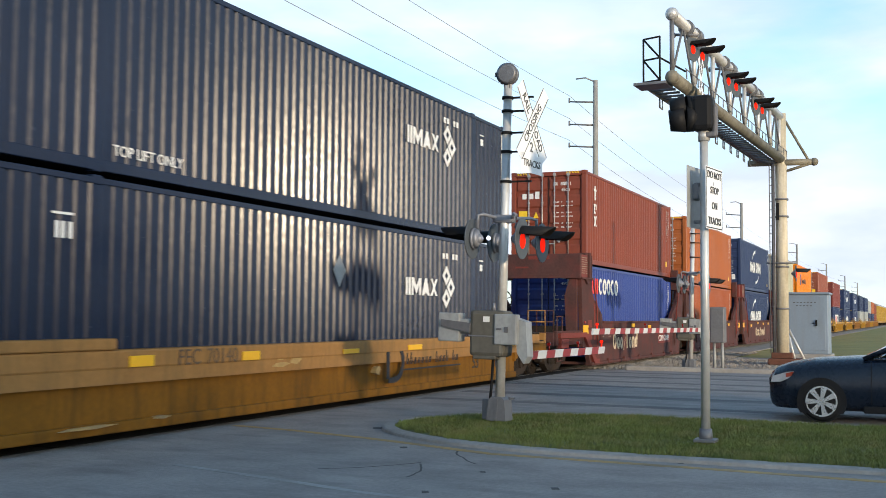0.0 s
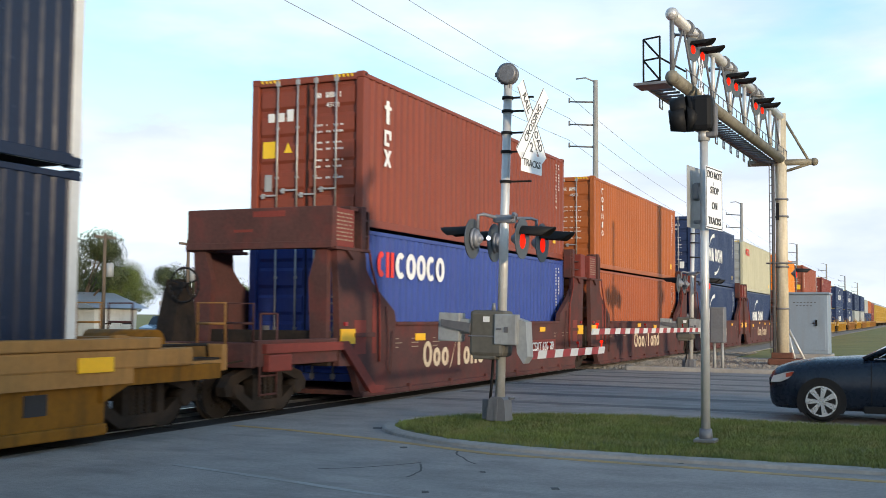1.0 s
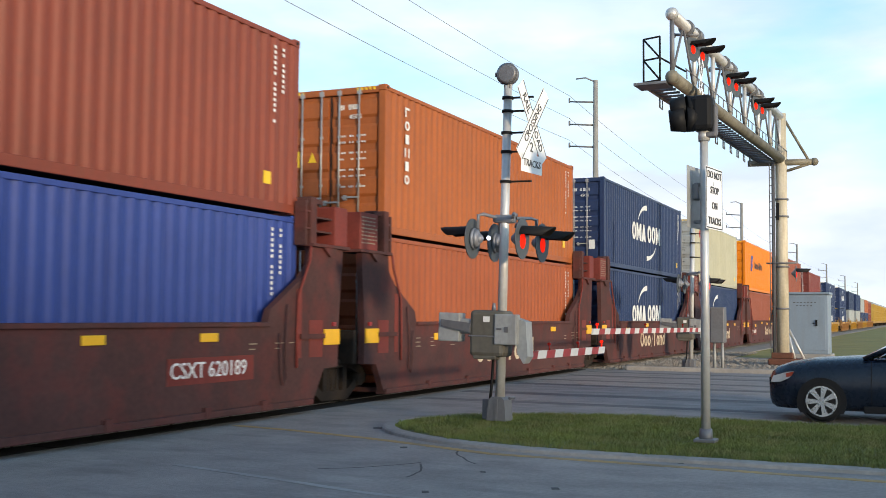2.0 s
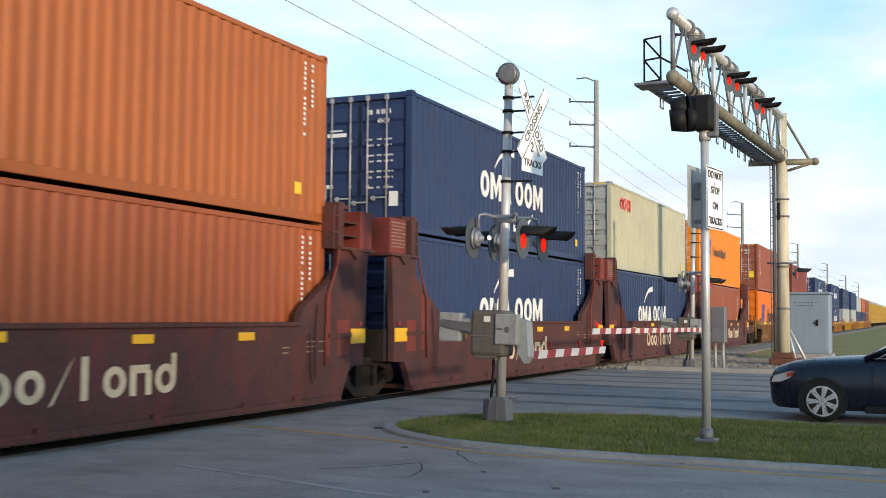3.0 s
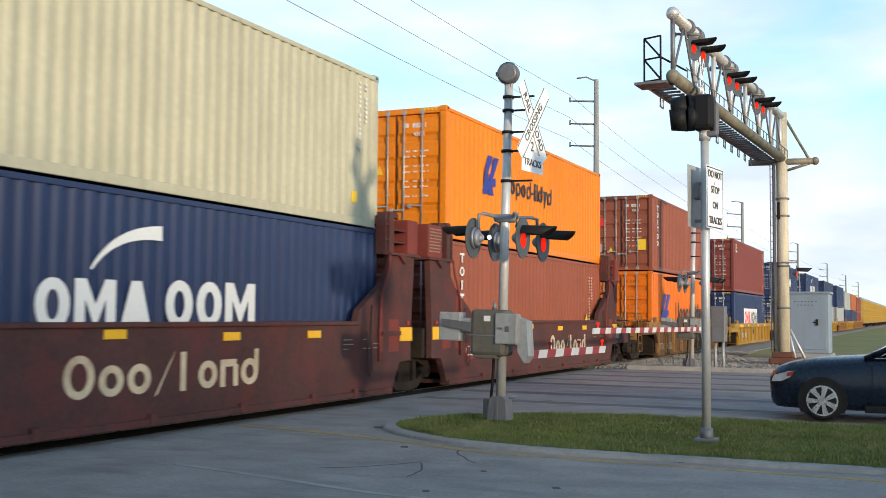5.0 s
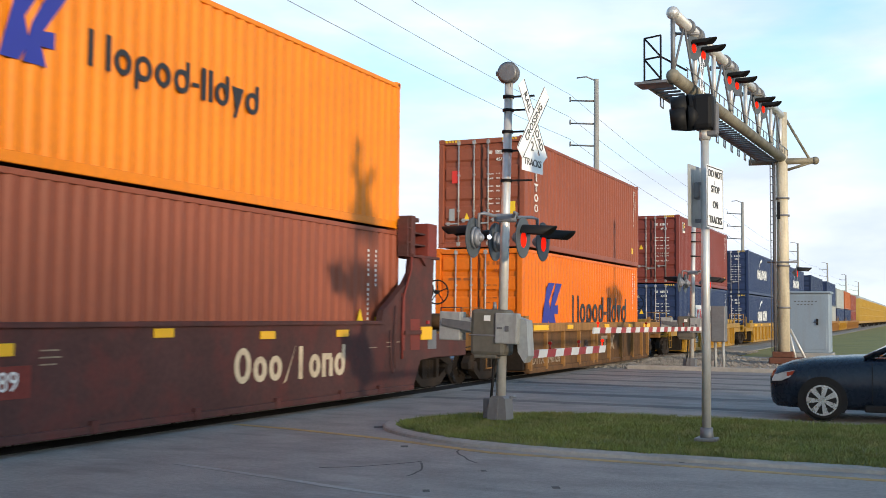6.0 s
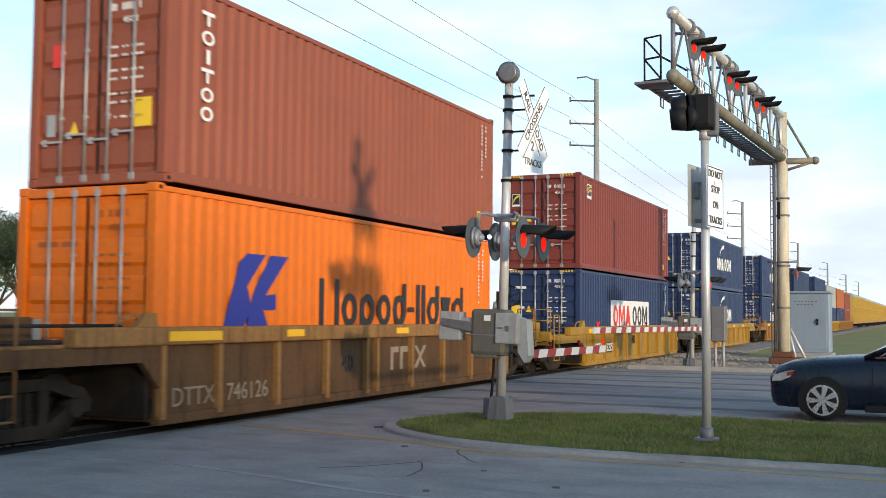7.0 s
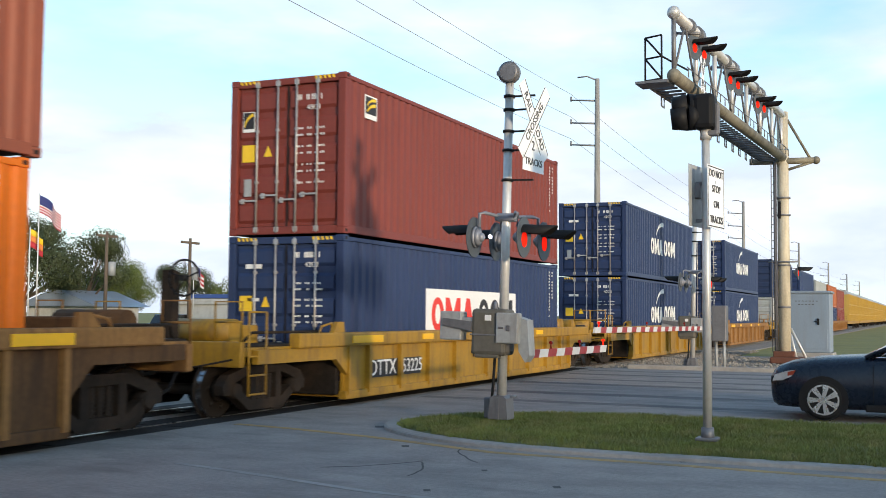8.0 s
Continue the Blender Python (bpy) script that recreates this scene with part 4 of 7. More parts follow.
def wheelset_mesh():
    def make():
        s = Shape().cyl((0, -0.95, 0), (0, 0.95, 0), 0.085, seg=12)
        for k in (-1, 1):
            y = k * 0.7175
            s.cyl((0, y - 0.055, 0), (0, y + 0.065, 0), WHEEL_R - 0.012, seg=28)
            s.cyl((0, y - k * 0.05, 0), (0, y - k * 0.085, 0), WHEEL_R + 0.028, WHEEL_R + 0.02, seg=28)
            s.cyl((0, y + k * 0.06, 0), (0, y + k * 0.10, 0), 0.19, 0.15, seg=16)
            for i in range(6):
                a = i * math.pi / 3
                s.ball((0.26 * math.cos(a), y + k * 0.066, 0.26 * math.sin(a)), 0.035, 8, 5)
        return s.mesh("wheelset", M_WHEEL)
    return cached("wheelset", make)


def tread_mesh():
    def make():
        s = Shape()
        for k in (-1, 1):
            s.cyl((0, k * 0.7175 - 0.06, 0), (0, k * 0.7175 + 0.062, 0), WHEEL_R, seg=32, caps=False)
        return s.mesh("wheel_tread", M_TREAD)
    return cached("tread", make)


def truck(parent, x, spin=True):
    """A two-axle bogie: bolster, two cast side frames with springs, two wheelsets."""
    t = part("truck", cached("bolster", lambda: Shape().soft(-0.2, 0.2, -1.0, 1.0, 0.42, 0.72, 0.03).mesh("truck", M_TRUCK)), M_TRUCK, parent, "rust-grimed two-axle bogie")
    t.location.x = x
    for s in (-1, 1):
        y0, y1 = sorted((s * 0.93, s * 1.10))

        def frame_side():
            sh = Shape()
            sh.prism([(-1.15, 0.50), (-1.0, 0.66), (-0.45, 0.80), (0.45, 0.80), (1.0, 0.66), (1.15, 0.50), (1.12, 0.36), (0.95, 0.36), (0.88, 0.52), (0.45, 0.66), (-0.45, 0.66), (-0.88, 0.52), (-0.95, 0.36), (-1.12, 0.36)], "y", y0, y1)
            sh.prism([(-0.95, 0.40), (-0.80, 0.48), (-0.42, 0.26), (0.42, 0.26), (0.80, 0.48), (0.95, 0.40), (0.46, 0.10), (-0.46, 0.10)], "y", y0, y1)
            for x0 in (-0.42, 0.28):
                sh.prism([(x0, 0.24), (x0 + 0.14, 0.24), (x0 + 0.14, 0.68), (x0, 0.68)], "y", y0, y1)
            for x0 in (-0.84, 0.84):
                sh.cyl((x0, s * 0.9, WHEEL_R), (x0, s * 1.16, WHEEL_R), 0.13, 0.11, seg=14)
            return sh.mesh("side_frame", M_TRUCK)
        part("side_frame", cached(("sf", s), frame_side), M_TRUCK, t)

        for x0 in (-0.16, 0.0, 0.16):
            part("spring", cached("spring", lambda: Shape().lathe((0, 0), [(0.05 + 0.022 * (i % 2), 0.25 + i * 0.028) for i in range(15)]).mesh("spring", M_TRUCK)), M_TRUCK, t).location = (x0, s * 1.015, 0)
    for dx in (-0.84, 0.84):
        w = part("wheelset", wheelset_mesh(), M_WHEEL, t)
        w.location = (dx, 0, WHEEL_R)
        ob = part("tread", tread_mesh(), M_TREAD, t, "polished steel wheel tread")
        ob.location = (dx, 0, WHEEL_R)
        if spin:
            SPINNING.append((w, dx))


def plates(parent, items, m_plate, name="reflector_plate", y=-1.53, label="yellow reflective plate"):
    for x0, x1, z0, z1 in items:
        part(name, Shape().soft(x0, x1, y - 0.012, y + 0.01, z0, z1, 0.006), m_plate, parent, label)


def sea_unit(x0, sx=(3.9, 7.75), lead=False, tail=False, number=0.0):
    """A brown well unit with tall braced bulkheads at both ends."""
    ob = rolls(thing("well_car", "rust-brown articulated well car with tall bulkheads", "rail car", group="rail cars"), x0)
    poly = [(-0.45, 0.18), (12.35, 0.18), (12.68, 0.70), (13.15, 0.72), (13.15, 1.30), (13.28, 2.72), (12.24, 2.72), (12.20, 2.40), (11.97, 2.18), (11.06, 1.67), (10.96, 1.42),
            (0.94, 1.42), (0.84, 1.67), (-0.07, 2.18), (-0.30, 2.40), (-0.34, 2.72), (-1.38, 2.72), (-1.25, 1.30), (-1.25, 0.72), (-0.78, 0.70)]
    for s in (-1, 1):
        y0, y1 = sorted((s * 1.36, s * 1.48))
        part("side_plate", cached(("seaplate", s), lambda: Shape().prism(poly, "y", y0, y1).mesh("side_plate", C_SEA)), C_SEA, ob)
        part("sill_cap", cached(("seacap", s), lambda: Shape().soft(0.9, 11.0, min(s * 1.30, s * 1.52), max(s * 1.30, s * 1.52), 1.40, 1.47, 0.015).soft(-0.45, 12.3, min(s * 1.30, s * 1.53), max(s * 1.30, s * 1.53), 0.14, 0.24, 0.015).mesh("sill_cap", C_SEA)), C_SEA, ob)
        for e in (0, 1):
            def X(v):
                return v if e == 0 else 11.90 - v
            tag = (s, e)
            xs = sorted((X(-1.49), X(-0.80 if e == 0 else -1.06)))
            part("corner_block", cached(("blk", *tag), lambda: Shape().soft(xs[0], xs[1], min(s * 1.10, s * 1.5), max(s * 1.10, s * 1.5), 2.75, 3.42, 0.02).mesh("corner_block", C_SEARED)), C_SEARED, ob, "faded red bulkhead block")
            if e:
                for z in (2.95, 3.18):
                    part("bulkhead_shelf", Shape().box(*sorted((X(-1.04), X(-0.5))), min(s * 1.16, s * 1.44), max(s * 1.16, s * 1.44), z, z + 0.03), C_SEA, ob)
            if s < 0 and e == 0:
                rt, st_ = random.Random(int(x0) + 3), Shape()
                for r in range(8):
                    u = -1.42
                    while u < -0.90:
                        w = rt.uniform(0.03, 0.10)
                        st_.box(u, min(u + w, -0.84), -1.504, -1.498, 3.32 - 0.065 * r, 3.345 - 0.065 * r)
                        u += w + rt.uniform(0.015, 0.05)
                tagged(part("block_stencil", st_, M_DULL, ob, "worn pale stencil lines"), kind="stuff")
            part("bulkhead_post", cached(("bpost", *tag), lambda: Shape().soft(*sorted((X(-0.50), X(-0.32))), min(s * 1.15, s * 1.48), max(s * 1.15, s * 1.48), 2.72, 3.52, 0.015).mesh("bulkhead_post", C_SEA)), C_SEA, ob)
            part("bulkhead_ledge", cached(("ledge", *tag), lambda: Shape().soft(*sorted((X(-1.52), X(-0.28))), min(s * 1.05, s * 1.55), max(s * 1.05, s * 1.55), 2.70, 2.755, 0.01).soft(*sorted((X(-0.80), X(-0.30))), min(s * 1.2, s * 1.42), max(s * 1.2, s * 1.42), 3.42, 3.50, 0.015).soft(*sorted((X(-0.80), X(-0.50))), min(s * 1.12, s * 1.18), max(s * 1.12, s * 1.18), 2.75, 3.42, 0.01).mesh("bulkhead_ledge", C_SEA)), C_SEA, ob)
            part("bulkhead_bracket", cached(("rungs", *tag), lambda: Shape().box(*sorted((X(-0.34), X(-0.16))), min(s * 1.25, s * 1.46), max(s * 1.25, s * 1.46), 2.98, 3.01).box(*sorted((X(-0.34), X(-0.16))), min(s * 1.25, s * 1.46), max(s * 1.25, s * 1.46), 3.26, 3.29).box(*sorted((X(-0.22), X(-0.17))), min(s * 1.25, s * 1.46), max(s * 1.25, s * 1.46), 2.72, 3.44).mesh("bulkhead_bracket", C_SEA)), C_SEA, ob)
            part("gusset", cached(("gus", *tag), lambda: Shape().prism([(X(-1.1), 2.70), (X(-0.65), 2.70), (X(-0.88), 2.55)], "y", *sorted((s * 1.48, s * 1.54))).mesh("gusset", C_SEA)), C_SEA, ob)
            part("stiffener", cached(("stiff", *tag), lambda: Shape().prism([(X(-0.75), 1.28), (X(0.0), 1.28), (X(0.0), 1.20), (X(-0.75), 1.20)], "y", *sorted((s * 1.48, s * 1.52))).mesh("stiffener", C_SEA)), C_SEA, ob)
            part("brake_pipe", cached(("pipe", *tag), lambda: Shape().tube([(X(-0.26), s * 1.52, 2.7), (X(-0.2), s * 1.53, 2.45), (X(0.12), s * 1.53, 1.9), (X(0.15), s * 1.53, 1.3), (X(0.15), s * 1.53, 0.75)], 0.022).mesh("brake_pipe", C_SEARED)), C_SEARED, ob)
            part("hose", cached(("hose", *tag), lambda: Shape().tube([(X(0.42), s * 1.52, 1.75), (X(0.5), s * 1.54, 1.1), (X(0.46), s * 1.54, 0.6), (X(0.56), s * 1.54, 0.5), (X(0.62), s * 1.54, 0.7), (X(0.66), s * 1.54, 1.3)], 0.016).mesh("hose", C_SEA)), C_SEA, ob)
            if s < 0:
                a, b = sorted((X(-1.25), X(-0.74)))
                plates(ob, [(a + 0.02, b + 0.02, 1.09, 1.35)], M_YPLATE, y=-1.492)
                part("marker_lamp", Shape().soft(*sorted((X(-1.12), X(-1.02))), -1.52, -1.48, 1.40, 1.47, 0.01), M_REDREFL, ob)
                part("patch_plate", Shape().box(*sorted((X(-0.72), X(-0.3))), -1.486, -1.47, 0.9, 1.5).box(*sorted((X(-0.05), X(0.1))), -1.486, -1.47, 0.9, 2.0), C_SEARED, ob, "red patch on the side plate")
    for xa, xb, nm in ((-1.42, -1.30, "bulkhead"), (13.20, 13.32, "bulkhead")):
        part(nm, cached((nm, xa), lambda: Shape().soft(xa, xb, -1.12, 1.12, 2.76, 3.38, 0.02).mesh(nm, C_SEA)), C_SEA, ob)
        part("end_beam", cached(("beam", xa), lambda: Shape().soft(xa, xb, -1.36, 1.36, 0.72, 1.32, 0.02).mesh("end_beam", M_TRUCK)), M_TRUCK, ob)
    part("well_floor", cached("seafloor", lambda: Shape().box(-0.3, 12.3, -1.36, 1.36, 0.16, 0.24).mesh("well_floor", C_SEA)), C_SEA, ob)
    part("end_platform", cached("seaend", lambda: Shape().box(-1.3, -0.5, -1.3, 1.3, 0.72, 0.86).box(12.4, 13.2, -1.3, 1.3, 0.72, 0.86).mesh("end_platform", C_SEA)), C_SEA, ob)
    plates(ob, [(1.75, 2.2, 1.10, 1.24), (4.55, 4.95, 1.26, 1.38), (7.0, 7.4, 1.20, 1.32), (9.3, 9.7, 1.20, 1.32)], M_YPLATE, y=-1.492)
    s1, sw = Shape(), sx[1] - sx[0]
    for poly2 in shape_row(sx[0], sx[0] + 0.40 * sw, 0.56, 1.08, "Ooo", weight=0.22) + shape_row(sx[0] + 0.40 * sw, sx[0] + 0.52 * sw, 0.54, 1.08, "/", weight=0.16) + shape_row(sx[0] + 0.53 * sw, sx[1], 0.55, 1.07, "Lond", weight=0.22):
        s1.prism(poly2, "y", -1.486, -1.478)
    part("logo", s1, M_CREAM, ob, "faded cream block letters")
    s2 = Shape()
    rng = random.Random(int(x0))
    for x in (0.9, 1.6, 2.6, 10.5, 11.2, 11.6):
        for r in range(3):
            if rng.random() < 0.7:
                s2.box(x, x + 0.1 + rng.random() * 0.25, -1.486, -1.479, 0.98 + r * 0.08, 0.998 + r * 0.08)
    part("stencil", s2, M_DULL, ob, "small faded stencil lines")
    for x in (1.4, 3.4, 5.4, 7.4, 9.4, 10.8):
        part("jack_pad", cached("jackpad", lambda: Shape().soft(0, 0.12, -1.545, -1.475, 0.14, 0.30, 0.01).mesh("jack_pad", C_SEA)), C_SEA, ob).location.x = x
    if number:
        nx = number
        part("number_board", Shape().box(nx - 0.05, nx + 1.95, -1.488, -1.478, 0.63, 0.99), C_SEARED, ob, "red number board")
        part("car_initials", moved(words("CSXT", 0.31, M_MARK, "LEFT"), Matrix.Translation((nx, -1.492, 0.81))), M_MARK, ob, "white painted initials")
        part("car_number", moved(words("620189", 0.31, M_MARK, "LEFT"), Matrix.Translation((nx + 0.84, -1.492, 0.81))), M_MARK, ob, "white painted number")
    if lead:
        part("bulkhead_beam", Shape().soft(-1.56, -1.40, -1.5, 1.5, 2.78, 3.44, 0.02).soft(-1.60, -1.40, -1.5, 1.5, 2.72, 2.84, 0.01), C_SEA, ob, "deep brown cross beam")
        part("beam_stencil", Shape().box(-1.566, -1.558, -0.55, 0.1, 3.28, 3.38).box(-1.566, -1.558, 0.1, 0.5, 3.02, 3.07), C_SEARED, ob)
        for s in (-1, 1):
            leg = Shape().prism([(s * 1.36, 0.8), (s * 1.36, 2.75), (s * 1.16, 2.75), (s * 1.0, 2.2), (s * 1.06, 0.8)], "x", -1.5, -1.36)
            part("bulkhead_leg", leg, C_SEA, ob)
        part("end_deck", Shape().soft(-3.7, -1.3, -1.45, 1.45, 0.98, 1.10, 0.02).soft(-3.7, -1.3, -1.48, -1.38, 0.80, 1.2, 0.02).soft(-3.7, -1.3, 1.38, 1.48, 0.80, 1.2, 0.02), C_SEA, ob)
        part("handbrake_column", Shape().prism([(-3.3, 1.1), (-2.6, 1.1), (-2.75, 2.0), (-3.0, 2.15), (-3.15, 1.7)], "y", 0.45, 0.8), M_TRUCK, ob)
        part("handbrake_wheel", brake_wheel(), M_BLACK, ob).location = (-3.2, 0.3, 2.05)
        end_gear(ob, -3.75, -1, C_SEA, M_TRUCK)
        truck(ob, -2.85)
        for s in (-1, 1):
            part("draft_arm", Shape().prism([(-3.6, 1.0), (-1.2, 1.0), (-0.2, 0.2), (0.3, 0.2), (0.3, 0.32), (-0.05, 0.34), (-1.05, 1.14), (-3.6, 1.14)], "y", *sorted((s * 1.46, s * 1.56))), C_SEARED, ob, "faded red sloping sill arm")
            part("step_block", Shape().soft(-3.55, -2.9, min(s * 1.45, s * 1.58), max(s * 1.45, s * 1.58), 0.72, 0.98, 0.02), C_SEARED, ob)
    else:
        truck(ob, -1.6)
    if tail:
        part("end_deck", Shape().soft(13.1, 15.0, -1.45, 1.45, 0.98, 1.10, 0.02).soft(13.1, 15.0, -1.48, -1.38, 0.72, 1.2, 0.02).soft(13.1, 15.0, 1.38, 1.48, 0.72, 1.2, 0.02), C_SEA, ob)
        part("handbrake_wheel", brake_wheel(), M_BLACK, ob).location = (13.9, -0.9, 2.1)
        part("handbrake_column", Shape().soft(13.45, 13.8, -1.0, -0.7, 1.1, 2.2, 0.04).cyl((13.3, -1.2, 2.0), (13.3, -0.9, 2.0), 0.16, seg=14), C_SEA, ob)
        part("lattice_plate", Shape().box(13.0, 13.4, -1.492, -1.484, 0.9, 1.28), M_CAST, ob, "dark grey tag plate")
        end_gear(ob, 15.0, 1, C_SEA, M_TRUCK)
        truck(ob, 14.0)
    return ob


def brake_wheel():
    def make():
        s = Shape()
        n = 20
        for i in range(n):
            a, b = 2 * math.pi * i / n, 2 * math.pi * (i + 1) / n
            s.cyl((0.02, 0.28 * math.cos(a), 0.28 * math.sin(a)), (0.02, 0.28 * math.cos(b), 0.28 * math.sin(b)), 0.018, seg=6)
        for i in range(5):
            a = 2 * math.pi * i / 5 + 0.3
            s.cyl((0.05, 0, 0), (0.02, 0.28 * math.cos(a), 0.28 * math.sin(a)), 0.013, seg=6)
        s.cyl((-0.06, 0, 0), (0.08, 0, 0), 0.05, seg=10)
        return s.mesh("handbrake_wheel", M_BLACK)
    return cached("brakewheel", make)


def end_gear(ob, x, way, m_rail, m_steel):
    """Coupler, end sill, grab rails and cut lever at one end of a car."""
    d = way
    part("coupler", Shape().soft(*sorted((x - d * 0.4, x + d * 0.55)), -0.14, 0.14, 0.72, 0.98, 0.04).soft(*sorted((x + d * 0.45, x + d * 0.75)), -0.2, 0.18, 0.66, 1.02, 0.05), m_steel, ob)
    part("end_sill", Shape().soft(*sorted((x - d * 0.12, x)), -1.4, 1.4, 0.78, 1.16, 0.02), m_rail, ob)
    for k in (-1, 1):
        part("grab_rail", Shape().tube([(x - d * 0.05, k * 1.38, 1.1), (x - d * 0.05, k * 1.38, 1.75), (x - d * 0.05, k * 0.9, 1.75), (x - d * 0.05, k * 0.9, 1.1)], 0.018).tube([(x - d * 0.05, k * 1.38, 1.45), (x - d * 0.05, k * 0.9, 1.45)], 0.018), m_rail, ob)
    if d < 0:
        lad = Shape()
        for xx in (x + 0.12, x + 0.58):
            lad.tube([(xx, -1.46, 0.36), (xx, -1.46, 1.6)], 0.018)
        for z in (0.38, 0.66, 0.94, 1.6):
            lad.tube([(x + 0.12, -1.46, z), (x + 0.58, -1.46, z)], 0.016)
        part("ladder", lad, m_rail, ob)
    part("cut_lever", Shape().tube([(x + d * 0.08, -1.3, 0.9), (x + d * 0.1, -0.5, 0.75), (x + d * 0.25, -0.1, 1.0)], 0.016), m_steel, ob)
    part("air_hose", Shape().tube([(x + d * 0.1, -0.35, 0.72), (x + d * 0.3, -0.35, 0.45), (x + d * 0.55, -0.3, 0.35), (x + d * 0.75, -0.25, 0.45)], 0.028), M_BLACK, ob)


def well_car(x0, label, m_top, m_side, well=12.6, over=(3.4, 2.4), top=1.28, axle=(1.95, 1.0), reach=0, ribs=(-0.3, 0.95, 2.45, 3.95, 5.35, 5.75, 7.2, 8.7, 10.2, 11.5, 12.4), spin=True, detail=True, reflectors=True):
    """A single low-side well car: side sills with ribs, end decks over the bogies, ladders, couplers."""
    ob = rolls(thing("well_car", label, "rail car", group="rail cars"), x0)
    xa, xb = -0.35, well - 0.1
    for s in (-1, 1):
        part("side_sill", Shape().soft(xa - 1.6, xb + 1.6, min(s * 1.34, s * 1.56), max(s * 1.34, s * 1.56), top - 0.24, top, 0.03), m_top, ob)
        part("side_sheet", Shape().prism([(xa, 0.26), (xa + 0.25, 0.16), (xb - 0.25, 0.16), (xb, 0.26), (xb, top - 0.2), (xa, top - 0.2)], "y", *sorted((s * 1.38, s * 1.44))), m_side, ob)
        part("bottom_chord", Shape().soft(xa, xb, min(s * 1.34, s * 1.50), max(s * 1.34, s * 1.50), 0.12, 0.26, 0.02), m_side, ob)
        part("end_sill_arm", Shape().prism([(xa + 0.1, top - 0.24), (xa + 0.1, 0.5), (xa - 0.35, top - 0.45), (xa - over[0] + 0.3, top - 0.45), (xa - over[0] + 0.3, top - 0.24)], "y", *sorted((s * 1.40, s * 1.50))), m_side, ob)
        part("end_sill_arm", Shape().prism([(xb - 0.1, top - 0.24), (xb - 0.1, 0.5), (xb + 0.35, top - 0.45), (xb + over[1] - 0.3, top - 0.45), (xb + over[1] - 0.3, top - 0.24)], "y", *sorted((s * 1.40, s * 1.50))), m_side, ob)
        if ribs:
            rib = Shape().prism([(-0.05, 0.2), (0.05, 0.2), (0.05, top - 0.22), (-0.05, top - 0.22)], "y", *sorted((s * 1.43, s * 1.53))).mesh("rib", m_top)
            for x in ribs:
                part("rib", rib, m_top, ob).location.x = x
    part("well_floor", Shape().box(xa, xb, -1.38, 1.38, 0.16, 0.26), m_side, ob)
    for e, x in ((-1, xa), (1, xb)):
        ov = over[e > 0]
        part("end_deck", Shape().soft(*sorted((x, x + e * ov)), -1.38, 1.38, top - 0.34, top - 0.20, 0.02), m_top, ob)
        part("well_end_wall", Shape().soft(*sorted((x, x + e * 0.12)), -1.36, 1.36, 0.2, top - 0.34, 0.02), M_TRUCK, ob)
        part("centre_sill", Shape().soft(*sorted((x + e * 0.5, x + e * ov)), -0.35, 0.35, top - 0.6, top - 0.345, 0.03), M_TRUCK, ob)
        end_gear(ob, x + e * ov, e, m_top, M_TRUCK)
        truck(ob, x + e * axle[e > 0], spin)
        if detail:
            part("deck_box", Shape().soft(*sorted((x + e * 1.2, x + e * 1.9)), -0.5, 0.5, top - 0.2, top + 0.12, 0.03).cyl((x + e * 2.0, -0.6, top + 0.02), (x + e * 2.0, 0.6, top + 0.02), 0.2, seg=16), m_side, ob)
            for k in (-1, 1):
                part("container_guide", Shape().prism([(x + e * 0.05, top - 0.05), (x + e * 0.5, top - 0.05), (x + e * 0.3, top + 0.18), (x + e * 0.1, top + 0.18)], "y", *sorted((k * 1.42, k * 1.5))), m_top, ob)
            part("deck_pipe", Shape().tube([(x + e * 0.3, -1.30, top - 0.1), (x + e * 0.6, -1.32, top + 0.02), (x + e * (ov - 0.4), -1.32, top + 0.02), (x + e * (ov - 0.2), -1.2, top - 0.2)], 0.022), M_TRUCK, ob)
            part("deck_grating", Shape().box(*sorted((x + e * 0.9, x + e * (ov - 0.1))), -1.36, 1.36, top - 0.198, top - 0.17), M_TRUCK, ob, "black deck grating")
            part("guide_hoop", Shape().tube([(x + e * 0.35, -1.40, top - 0.1), (x + e * 0.35, -1.40, top + 0.16), (x + e * 0.7, -1.40, top + 0.10), (x + e * 0.8, -1.40, top - 0.1)], 0.022), m_top, ob)
    if detail and reach < 2:
        part("handbrake_wheel", brake_wheel(), M_BLACK, ob).location = (xa - over[0] + 0.25 if reach == 0 else xb + over[1] - 0.25, -0.15, 2.12)
        xh = xa - over[0] + 0.3 if reach == 0 else xb + over[1] - 0.3
        part("handbrake_column", Shape().prism([(xh - 0.06, top - 0.2), (xh + 0.12, top - 0.2), (xh + 0.12, 2.22), (xh - 0.02, 2.25)], "y", 0.05, 0.28), M_TRUCK, ob)
    if detail and reflectors:
        plates(ob, [(xa + 0.1, xa + 1.25, top - 0.19, top - 0.06), (2.6, 3.1, top - 0.17, top - 0.06), (6.4, 6.9, top - 0.17, top - 0.06), (9.4, 9.9, top - 0.17, top - 0.06)], M_YPLATE, y=-1.565)
    return ob


